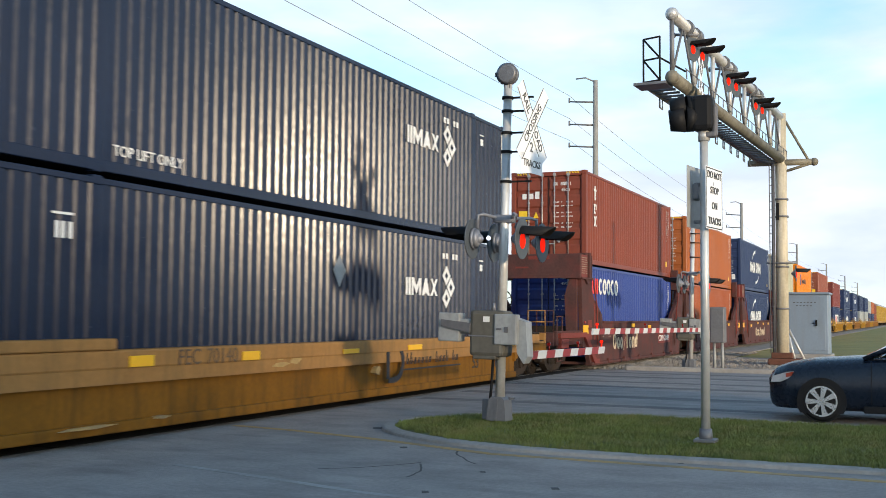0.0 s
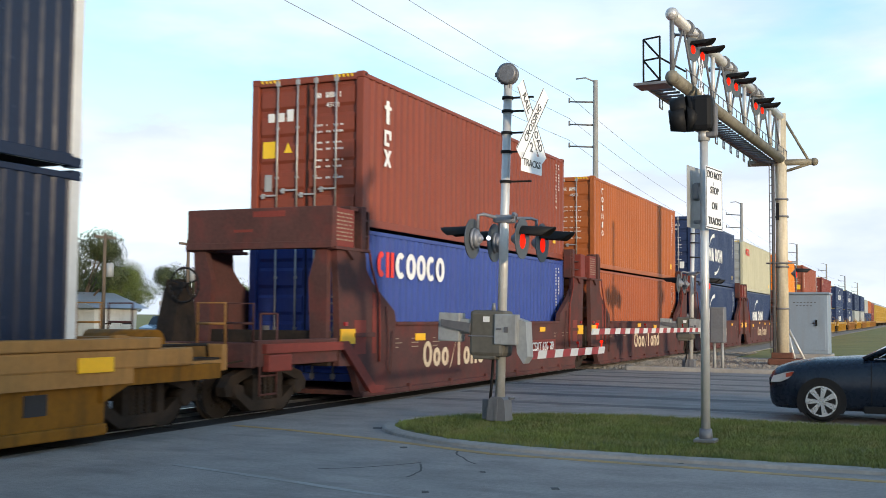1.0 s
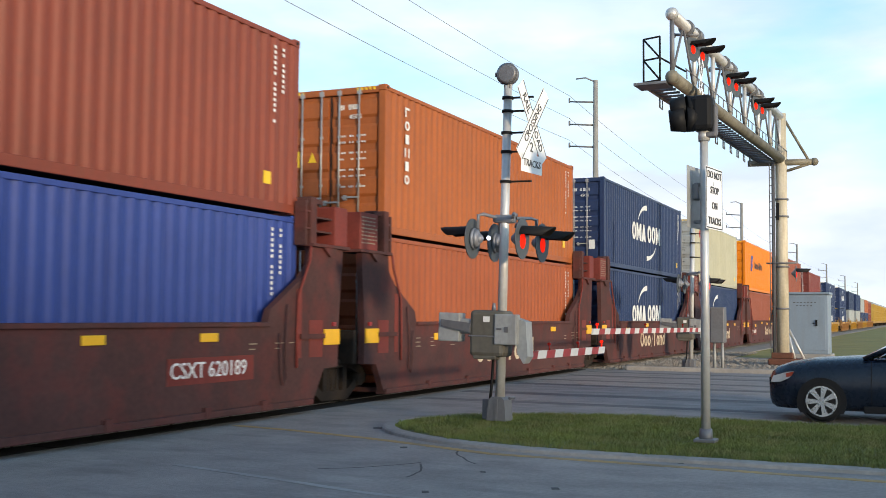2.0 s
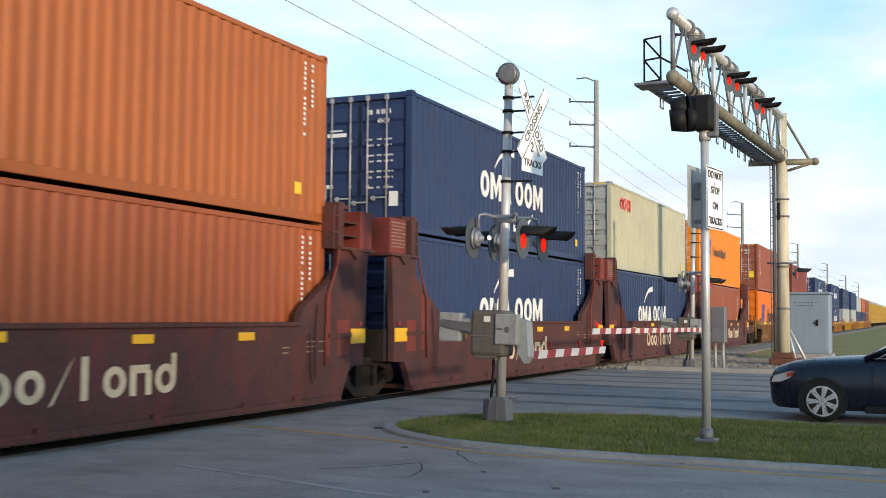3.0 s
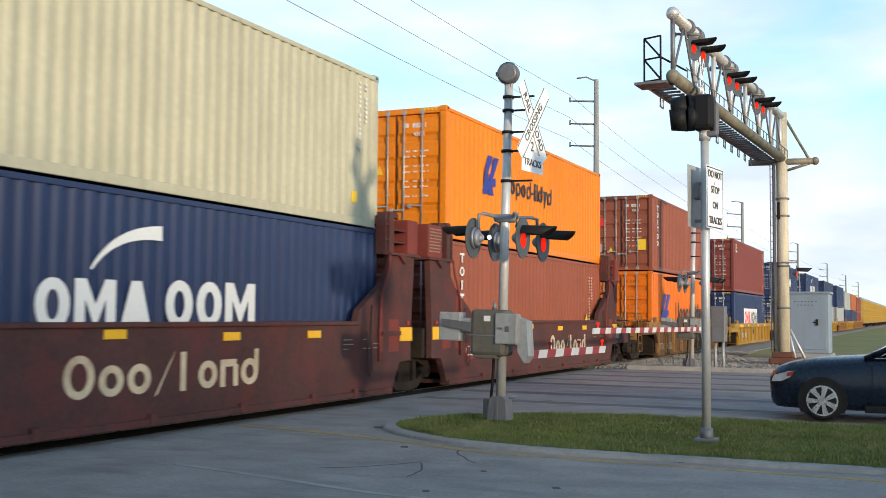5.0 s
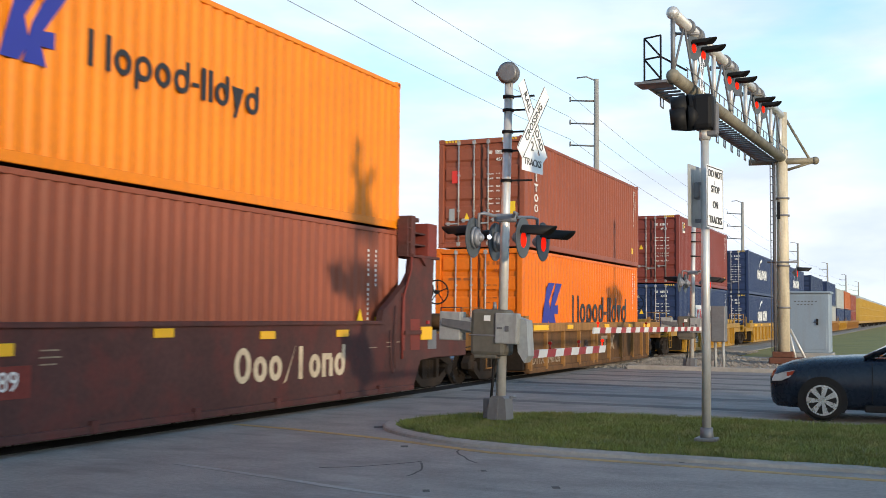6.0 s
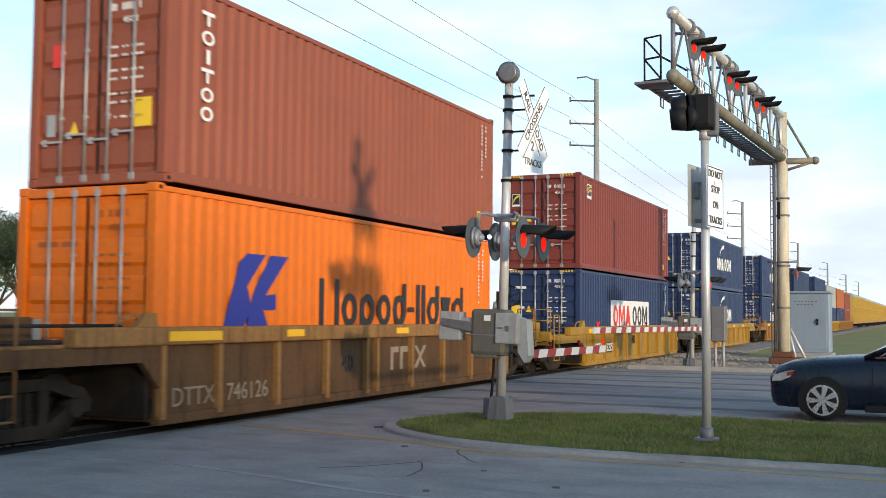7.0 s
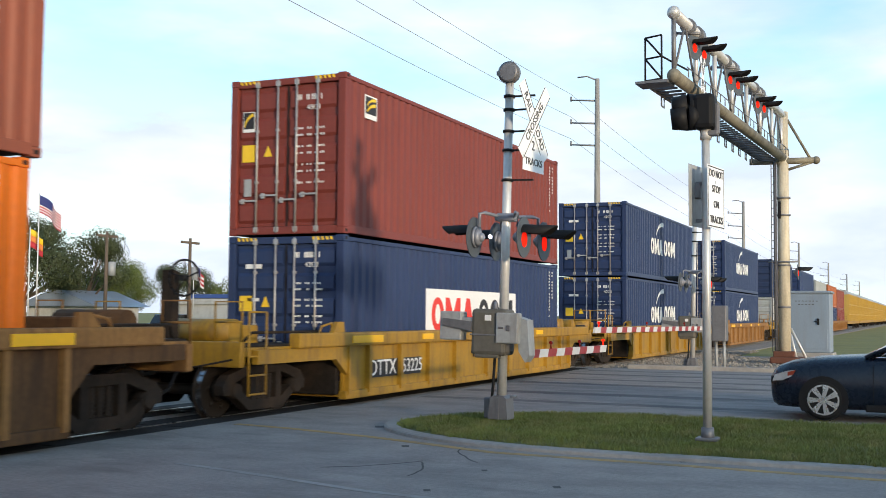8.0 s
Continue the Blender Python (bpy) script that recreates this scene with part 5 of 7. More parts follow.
fec = well_car(lx, "ochre-yellow 53-foot well car with worn paint", C_FEC, C_FECLOW, well=16.6, over=(2.6, 2.6), axle=(1.4, 1.15), top=1.14, ribs=(), reach=2, reflectors=False)
part("side_panel", Shape().prism([(-0.2, 0.72), (16.9, 0.72), (16.9, 1.1), (-0.2, 1.1)], "y", -1.545, -1.44), C_FEC, fec, "tan-yellow upper side band")
part("raised_cap", Shape().soft(-0.6, 2.1, -1.58, -1.34, 1.14, 1.28, 0.02), C_FEC, fec)
plates(fec, [(2.34, 2.80, 0.92, 1.06), (4.78, 5.22, 0.92, 1.05), (7.75, 8.3, 0.93, 1.01), (10.3, 10.9, 0.93, 1.03), (15.9, 16.5, 0.88, 1.06)], M_YPLATE, y=-1.568)
M_STENCIL = mat("faded_brown_stencil", (0.10, 0.065, 0.04), 0.7, vary=0.3, grime=(0.2, 0.12, 0.05), amount=0.6)
part("car_number", moved(words("70140", 0.30, M_STENCIL), Matrix.Translation((4.30, -1.566, 1.00))), M_STENCIL, fec, "faded dark painted number")
part("car_initials", moved(words("FEC", 0.30, M_STENCIL), Matrix.Translation((3.55, -1.566, 1.00))), M_STENCIL, fec, "faded dark initials")
for x, w, z, h in ((5.6, 0.5, 0.80, 0.06), (6.1, 0.35, 0.84, 0.10), (5.75, 0.2, 0.90, 0.05), (9.0, 0.2, 0.55, 0.12), (2.9, 0.3, 0.24, 0.03), (1.2, 1.0, 0.22, 0.03)):
    part("paint_scrape", Shape().prism([(x, z), (x + w * 0.6, z - h * 0.3), (x + w, z + h * 0.5), (x + w * 0.7, z + h), (x + w * 0.2, z + h * 0.8)], "y", -1.549, -1.44), M_YLINE, fec, "bare scraped patch of paint")
emb = Shape().prism(arc_band(9.75, 0.72, 0.27, 0.38, -100, 100, 14, 1.1), "y", -1.556, -1.545).box(9.42, 9.54, -1.556, -1.545, 0.42, 1.0).box(9.42, 9.75, -1.556, -1.545, 1.0, 1.10).box(9.50, 9.75, -1.556, -1.545, 0.34, 0.44)
for i in range(15):
    if i not in (7, 12):
        x, t = 10.25 + i * 0.17, 0.12 + (0.10 if i in (0, 1, 8, 11, 13) else 0.0)
        emb.prism([(x, 0.66), (x + 0.035, 0.66), (x + 0.075, 0.66 + t), (x + 0.04, 0.66 + t)], "y", -1.553, -1.545)
        emb.prism([(x + 0.07, 0.66), (x + 0.10, 0.66), (x + 0.13, 0.66 + 0.12), (x + 0.10, 0.66 + 0.12)], "y", -1.553, -1.545)
emb.box(10.1, 12.9, -1.553, -1.545, 0.55, 0.58)
part("length_mark", moved(words("53", 0.40, M_LOGOBLACK), Matrix.Translation((14.0, -1.446, 0.56))), M_LOGOBLACK, fec, "dark painted 53")
part("vent_panel", Shape().box(15.2, 15.55, -1.45, -1.44, 0.42, 0.66), M_LOGOBLACK, fec)
part("raised_cap", Shape().soft(14.4, 17.4, -1.58, -1.34, 1.14, 1.28, 0.02), C_FEC, fec)
part("side_emblem", emb, M_LOGOBLACK, fec, "black round emblem with a line of script")
sea_unit(31.83, (2.11, 5.41), lead=True, number=8.66)
sea_unit(47.17, (4.01, 7.93))
sea_unit(62.77, (3.75, 7.80))
sea_unit(78.0, (3.86, 7.94))
sea_unit(93.38, (6.33, 9.65), tail=True, number=0.52)
tan = well_car(112.86, "weathered brown well car with tan top sill", C_DTTXB, C_DTTXLOW, top=1.40, over=(3.0, 2.4))
part("car_number", moved(words("746126", 0.36, M_DULL), Matrix.Translation((1.72, -1.455, 0.45))), M_DULL, tan, "faded white number")
part("car_initials", moved(words("DTTX", 0.36, M_DULL), Matrix.Translation((0.42, -1.455, 0.45))), M_DULL, tan, "faded white initials")
mk = Shape()
for poly in shape_row(6.35, 8.0, 0.55, 0.98, "rrlx"):
    mk.prism(poly, "y", -1.456, -1.442)
part("logo", mk, M_DULL, tan, "faded white block letters")
plates(tan, [(11.5, 12.45, 1.20, 1.34)], M_YPLATE, y=-1.565)
part("length_mark", moved(words("40", 0.42, M_LOGOBLACK), Matrix.Translation((4.75, -1.456, 0.72))), M_LOGOBLACK, tan, "dark painted 40")
yel = well_car(132.24, "yellow well car with black number boards", C_DTTXY, C_DTTXY, top=1.27, ribs=(-0.25, 0.5, 1.78, 3.05, 4.4, 6.2, 7.6, 9.0, 10.4, 11.6, 12.4), axle=(1.85, 1.2), over=(3.0, 2.4))
part("number_board", Shape().box(0.60, 2.75, -1.452, -1.44, 0.44, 0.76), M_LOGOBLACK, yel, "black number board")
part("car_number", moved(words("53225", 0.36, M_MARK), Matrix.Translation((2.36, -1.458, 0.60))), M_MARK, yel, "white painted number")
part("car_initials", moved(words("DTTX", 0.40, M_MARK), Matrix.Translation((1.12, -1.458, 0.60))), M_MARK, yel, "white painted initials")
part("length_mark", moved(words("40", 0.42, M_LOGOBLACK), Matrix.Translation((5.55, -1.456, 0.78))), M_LOGOBLACK, yel, "black painted 40")
for x, mt, sp in ((152.1, C_DTTXY, False), (172.4, C_DTTXB, False), (191.5, C_DTTXY, False), (209.5, C_DTTXB, False), (224.0, C_DTTXY, False), (238.5, C_DTTXB, False), (252.0, C_DTTXB, False)):
    well_car(x, "yellow well car carrying stacked containers" if mt is C_DTTXY else "weathered tan well car carrying stacked containers", mt, mt, over=(2.4, 1.6) if x > 205 else (3.0, 2.6), reach=1, spin=sp, detail=x < 200, top=1.25)


def autorack(x0):
    """A tall yellow enclosed car carrier with ribbed side screens and a pale roof."""
    ob = rolls(thing("autorack", "tall yellow enclosed car-carrier wagon with pale roof", "rail car", group="rail cars"), x0)
    part("frame", cached("arf", lambda: Shape().soft(0, 27.0, -1.4, 1.4, 0.75, 1.15, 0.03).mesh("frame", C_DTTXY)), C_DTTXY, ob)

    def body():
        s = Shape().box(0.8, 26.2, -1.42, 1.42, 1.15, 4.7)
        for i in range(19):
            x = 0.85 + i * 1.4
            for k in (-1, 1):
                s.box(x, x + 0.12, min(k * 1.41, k * 1.5), max(k * 1.41, k * 1.5), 1.15, 4.75)
        for z in (2.0, 3.3, 4.65):
            for k in (-1, 1):
                s.box(0.8, 26.2, min(k * 1.41, k * 1.48), max(k * 1.41, k * 1.48), z, z + 0.12)
        return s.mesh("side_screen", C_RACK)
    part("side_screen", cached("arb", body), C_RACK, ob)
    part("roof", cached("arr", lambda: Shape().prism([(-1.45, 4.7), (1.45, 4.7), (1.0, 5.25), (0, 5.4), (-1.0, 5.25)], "x", 0.8, 26.2).mesh("roof", M_GALV)), M_GALV, ob)
    truck(ob, 3.0, False)
    truck(ob, 24.0, False)


for i in range(14):
    autorack(268.5 + i * 28.2)


# ---- level crossing ----
def disc_lamp(parent, px, py, pz, way, lit, r=0.29, reach=0.50, turn=0.0):
    """A flasher: round black backing disc, housing, lens and long hood, facing along y."""
    d, x, y, z = way, 0.0, 0.0, 0.0
    bg = part("backing_disc", Shape().cyl((x, y, z), (x, y + d * 0.015, z), r, seg=28), M_DISC, parent)
    part("housing", Shape().cyl((x, y - d * 0.005, z), (x, y - d * 0.05, z), 0.16, 0.15, seg=18).cyl((x, y - d * 0.05, z), (x, y - d * 0.10, z), 0.15, 0.08, seg=18).ball((x, y - d * 0.09, z), 0.07, 12, 8), M_LAMPBODY, bg)
    part("lens", Shape().cyl((x, y + d * 0.016, z - 0.03), (x, y + d * 0.022, z - 0.03), 0.115, 0.11, seg=20), M_LAMP if lit else M_LAMPDIM, bg, "lit red lens" if lit else "red lens")
    hood = Shape()
    n = 14
    ring = [(math.cos(radians(14 + 152 * i / n)), math.sin(radians(14 + 152 * i / n))) for i in range(n + 1)]
    v, f = [], []
    for rr in (0.165, 0.155):
        for depth in (0.016, 1.0):
            for c, s in ring:
                L = reach * (0.45 + 0.55 * max(0.0, s) ** 0.6) if depth == 1.0 else depth
                v.append((x + rr * c, y + d * L, z + 0.02 + rr * s - (0.02 if depth == 1.0 else 0)))
    m = n + 1
    for k in range(n):
        f += [(k, k + 1, m + k + 1, m + k), (2 * m + k + 1, 2 * m + k, 3 * m + k, 3 * m + k + 1), (m + k, m + k + 1, 3 * m + k + 1, 3 * m + k)]
    part("hood", hood.add(v, f, True), M_BLACK, bg, "long black hood")
    bg.matrix_basis = pose(px, py, pz, 0, 0, turn)
    return bg


def gate_arm(parent, x0, x1, y, z, n):
    """A red and white striped barrier arm with small red lamps on top."""
    d = 1 if x1 > x0 else -1
    step = (x1 - x0) / n
    for i in range(n):
        a, b = sorted((x0 + i * step, x0 + (i + 1) * step))
        s = Shape().add([(a + q * 0.06, yy, zz) for yy in (y - 0.02, y + 0.02) for q, zz in ((0, z - 0.06), (1, z + 0.06))] +
                        [(b + q * 0.06, yy, zz) for yy in (y - 0.02, y + 0.02) for q, zz in ((0, z - 0.06), (1, z + 0.06))],
                        [(0, 4, 5, 1), (2, 3, 7, 6), (1, 5, 7, 3), (0, 2, 6, 4), (0, 1, 3, 2), (4, 6, 7, 5)])
        part("stripe", s, M_REDREFL if i % 2 == 0 else M_WHITE, parent, "red reflective stripe" if i % 2 == 0 else "white reflective stripe")
    for i, u in enumerate((0.25, 0.62, 0.97)):
        x = x0 + (x1 - x0) * u
        part("arm_lamp", Shape().cyl((x, y, z + 0.06), (x, y, z + 0.13), 0.012, seg=6).cyl((x - 0.025, y, z + 0.15), (x + 0.025, y, z + 0.15), 0.026, seg=10), M_LAMPDIM if i != 2 else M_LAMP, parent, "small red arm lamp")


def flat_sign(parent, name, w, h, lines, size, m, frame_line=True, colour=None):
    """A sheet-metal sign with black lettering, in the x-z plane and facing -y, turned to its place by m."""
    s = part(name, Shape().soft(-w / 2, w / 2, -0.002, 0.002, -h / 2, h / 2, 0.001), M_SIGN, parent, "white reflective sheet sign")
    s.matrix_local = m
    for i, t in enumerate(lines):
        z = (len(lines) - 1) / 2 * size * 1.5 - i * size * 1.5
        part("lettering", moved(words(t, size, M_INK, bold=0.0), Matrix.Translation((0, -0.006, z))), M_INK, s, "black lettering")
    if frame_line:
        b = 0.012
        part("border", Shape().box(-w / 2 + b, w / 2 - b, -0.0045, -0.003, h / 2 - 2 * b, h / 2 - b).box(-w / 2 + b, w / 2 - b, -0.0045, -0.003, -h / 2 + b, -h / 2 + 2 * b).box(-w / 2 + b, -w / 2 + 2 * b, -0.0045, -0.003, -h / 2 + 2 * b, h / 2 - 2 * b).box(w / 2 - 2 * b, w / 2 - b, -0.0045, -0.003, -h / 2 + 2 * b, h / 2 - 2 * b), M_BLACK, s)
    return s


TURN = Matrix.Rotation(radians(-8), 4, "Z")


def crossbuck(parent, y, z):
    """Two crossed white boards with lettering and the plate with the number of tracks."""
    for k, t in ((1, "RAIL     ROAD"), (-1, "CROSSING")):
        board = flat_sign(parent, "crossbuck_board", 1.30, 0.23, [t], 0.155, TURN @ Matrix.Translation((0, y + 0.004 * k, z)) @ Matrix.Rotation(radians(52 * k), 4, "Y"), False)
        part("board_edge", Shape().box(-0.64, 0.64, -0.0045, -0.003, 0.098, 0.110).box(-0.64, 0.64, -0.0045, -0.003, -0.110, -0.098), M_BLACK, board, "black edge lines")
    flat_sign(parent, "track_count_plate", 0.36, 0.26, ["2"], 0.20, TURN @ Matrix.Translation((0, y + 0.012, z - 0.36)), False)
    flat_sign(parent, "track_count_plate", 0.66, 0.27, ["TRACKS"], 0.145, TURN @ Matrix.Translation((0, y - 0.004, z - 0.60)), False)


def mast(x, y, z0, top, arm_to, arm_n, arm_z, box_z=1.12, cross=True, lit=(True, True)):
    ob = thing("crossing_signal", "aluminium railway crossing mast with flashers, crossbuck and lowered gate arm", "signal", pose(x, y, z0, 1.2, 0.3, 0), group="crossing signals")
    H = top - z0
    part("pole", Shape().cyl((0, 0, 0.25), (0, 0, H), 0.072, 0.062, seg=20), M_ALU, ob)
    part("base", Shape().prism([(-0.15, 0), (0.15, 0), (0.12, 0.30), (0.08, 0.34), (-0.08, 0.34), (-0.12, 0.30)], "x", -0.15, 0.15).box(-0.165, 0.165, -0.02, 0.02, 0, 0.31).cyl((-0.1, -0.18, 0.33), (0.1, -0.18, 0.33), 0.02, seg=8).soft(-0.05, 0.05, 0.15, 0.26, 0, 0.3, 0.02), M_CAST, ob, "cast metal base with conduit")
    part("conduit", Shape().tube([(-0.05, 0.14, 0.2), (-0.04, 0.12, 0.5), (-0.02, 0.11, 1.0)], 0.022), M_BLACK, ob)
    part("bell", Shape().cyl((-0.07, 0, H + 0.13), (0.04, 0, H + 0.13), 0.165, 0.155, seg=26).cyl((-0.10, 0, H + 0.13), (-0.07, 0, H + 0.13), 0.12, 0.165, seg=26).soft(-0.05, 0.06, -0.05, 0.05, H - 0.08, H, 0.01).box(-0.06, 0, 0.16, 0.19, H + 0.1, H + 0.16), M_CAST, ob, "grey cast round bell")
    for z in (H - 0.22, H - 0.42, H - 0.74, H - 1.02, H - 1.46):
        part("bracket", Shape().cyl((0, 0, z - 0.02), (0, 0, z + 0.02), 0.085, seg=16).box(-0.02, 0.02, -0.40, -0.07, z - 0.012, z + 0.012), M_BLACK, ob)
    if cross:
        crossbuck(ob, -0.42, H - 0.62)
    zl = 3.02 - z0 if cross else 2.95
    arms = Shape().soft(-0.10, 0.10, -0.16, 0.16, zl - 0.07, zl + 0.05, 0.04)
    for k in (-1, 1):
        y1 = -0.34 if k < 0 else 0.24
        arms.tube([(-0.44, y1, zl - 0.18), (-0.44, y1, zl + 0.01), (-0.36, y1 * 0.8, zl + 0.03), (0, y1 * 0.35, zl), (0.36, y1 * 0.8, zl + 0.03), (0.44, y1, zl + 0.01), (0.44, y1, zl - 0.18)], 0.026)
    part("lamp_crossarm", arms, M_LAMPBODY, ob)
    for i, dx in enumerate((-0.44, 0.44)):
        disc_lamp(ob, dx, -0.43, zl - 0.33, -1, lit[i])
        disc_lamp(ob, dx, 0.31, zl - 0.33, 1, False)
    if cross:
        part("side_light", Shape().cyl((-0.36, 0.10, zl - 0.32), (-0.47, 0.06, zl - 0.32), 0.03, seg=10), M_LAMPW, ob, "small lit side lamp")
    zb = box_z - z0
    d = 1 if arm_to > x else -1
    part("gate_case", Shape().soft(-0.24, 0.2, -0.12, 0.42, zb - 0.12, zb + 0.55, 0.06).soft(-0.22, 0.18, 0.0, 0.36, zb - 0.16, zb - 0.10, 0.02), M_DARKCASE, ob, "dark cast gate mechanism case")
    part("gate_cover", Shape().soft(-0.27, -0.10, -0.32, 0.02, zb + 0.06, zb + 0.50, 0.02), M_GALV, ob, "light grey metal cover")
    part("case_seam", Shape().soft(-0.25, 0.21, -0.13, 0.43, zb + 0.16, zb + 0.185, 0.01), M_CAST, ob)
    part("counterweight_arm", Shape().prism([(0.40, zb + 0.36), (0.86, zb + 0.40), (0.86, zb + 0.30), (0.40, zb + 0.22)], "x", -0.26, -0.21), M_DARKSTEEL_SHADE, ob, "dark steel counterweight arm")
    part("cover_latch", Shape().soft(-0.285, -0.265, -0.20, -0.14, zb + 0.24, zb + 0.32, 0.006).soft(-0.285, -0.265, -0.10, -0.02, zb + 0.27, zb + 0.30, 0.006), M_DARKSTEEL_SHADE, ob)
    part("warning_lamp", Shape().cyl((-0.08, 0.10, zb + 0.55), (-0.08, 0.10, zb + 0.66), 0.035, 0.02, seg=10), M_LAMPBODY, ob)
    part("case_label", Shape().box(-0.245, -0.238, 0.1, 0.2, zb + 0.38, zb + 0.46), M_MARK, ob)
    part("counterweight", Shape().soft(-0.22, 0.02, 0.58, 0.92, zb + 0.08, zb + 0.50, 0.02).soft(-0.20, -0.04, 0.3, 0.66, zb + 0.2, zb + 0.42, 0.03), M_GALV, ob, "grey counterweight plate")
    part("arm_support", Shape().prism([(-0.26, zb + 0.45), (-0.42, zb + 0.40), (-0.46, zb - 0.10), (-0.40, zb - 0.20), (-0.30, zb - 0.05)], "x", -0.16, 0.1), M_GALV, ob)
    arm = thing("gate_arm", "lowered red and white striped crossing gate arm with red lamps", "barrier", pose(0, 0, 0), group="gate arms")
    arm.parent = ob
    gate_arm(arm, 0.1 * d, arm_to - x, -0.36, arm_z - z0, arm_n)
    return ob


def merge_arm(ob):
    """The arm belongs to its mast: its pieces become parts of it."""
    for o in list(ob.children):
        if o.name.startswith("gate_arm"):
            for c in list(o.children):
                c.parent = ob
            bpy.data.objects.remove(o)


for m1 in (mast(14.74, 5.62, 0.085, 5.02, 18.95, 10, 1.03), mast(33.2, 6.45, 0.0, 4.9, 21.1, 28, 1.24, box_z=1.05, cross=False)):
    merge_arm(m1)

# sign pole on the median
sp = thing("sign_pole", "slim aluminium pole with traffic signs and a dark signal head", "sign pole", pose(13.38, 2.42, 0.085, 0, 0, 0))
part("pole", Shape().cyl((0, 0, 0), (0, 0, 3.82), 0.055, 0.05, seg=20), M_ALU, sp)
part("base", Shape().cyl((0, 0, 0), (0, 0, 0.16), 0.085, 0.075, seg=18).soft(-0.13, 0.13, -0.13, 0.13, 0, 0.04, 0.01), M_CAST, sp)
sg = flat_sign(sp, "sign_plate", 0.61, 0.76, ["DO NOT", "STOP", "ON", "TRACKS"], 0.125, Matrix.Translation((0.0, -0.12, 2.96)) @ Matrix.Rotation(radians(-9), 4, "Z"))
part("sign_plate", Shape().soft(-0.3, 0.3, 0.11, 0.114, 2.60, 3.36, 0.001, m=Matrix.Rotation(radians(-9), 4, "Z")), M_GALV, sp, "bare metal back of a traffic sign")
part("sign_bracket", Shape().box(-0.03, 0.03, -0.12, 0.12, 3.12, 3.16).box(-0.03, 0.03, -0.12, 0.12, 2.66, 2.70), M_CAST, sp)
hd = part("signal_head", Shape().soft(-0.16, 0.14, -0.13, 0.13, 3.80, 4.24, 0.06), M_BLACK, sp, "black signal housing")
for xx, zz in ((0.03, 4.10), (-0.02, 3.96)):
    part("hood", Shape().cyl((xx, 0.11, zz), (xx - 0.05, 0.22, zz), 0.155, 0.165, seg=20).cyl((xx - 0.05, 0.22, zz), (xx - 0.09, 0.40, zz - 0.02), 0.165, 0.13, seg=20), M_BLACK, hd)
part("head_bracket", Shape().soft(-0.05, 0.05, -0.17, -0.11, 3.74, 4.12, 0.02).soft(-0.06, 0.06, -0.16, 0.02, 3.72, 3.79, 0.02), M_DARKSTEEL_SHADE, sp)
part("mount", Shape().cyl((0, 0, 3.68), (0, 0, 3.82), 0.07, seg=16), M_ALU, sp)
part("box", Shape().soft(-0.07, 0.07, 0.06, 0.2, 2.95, 3.15, 0.02), M_CAST, sp)


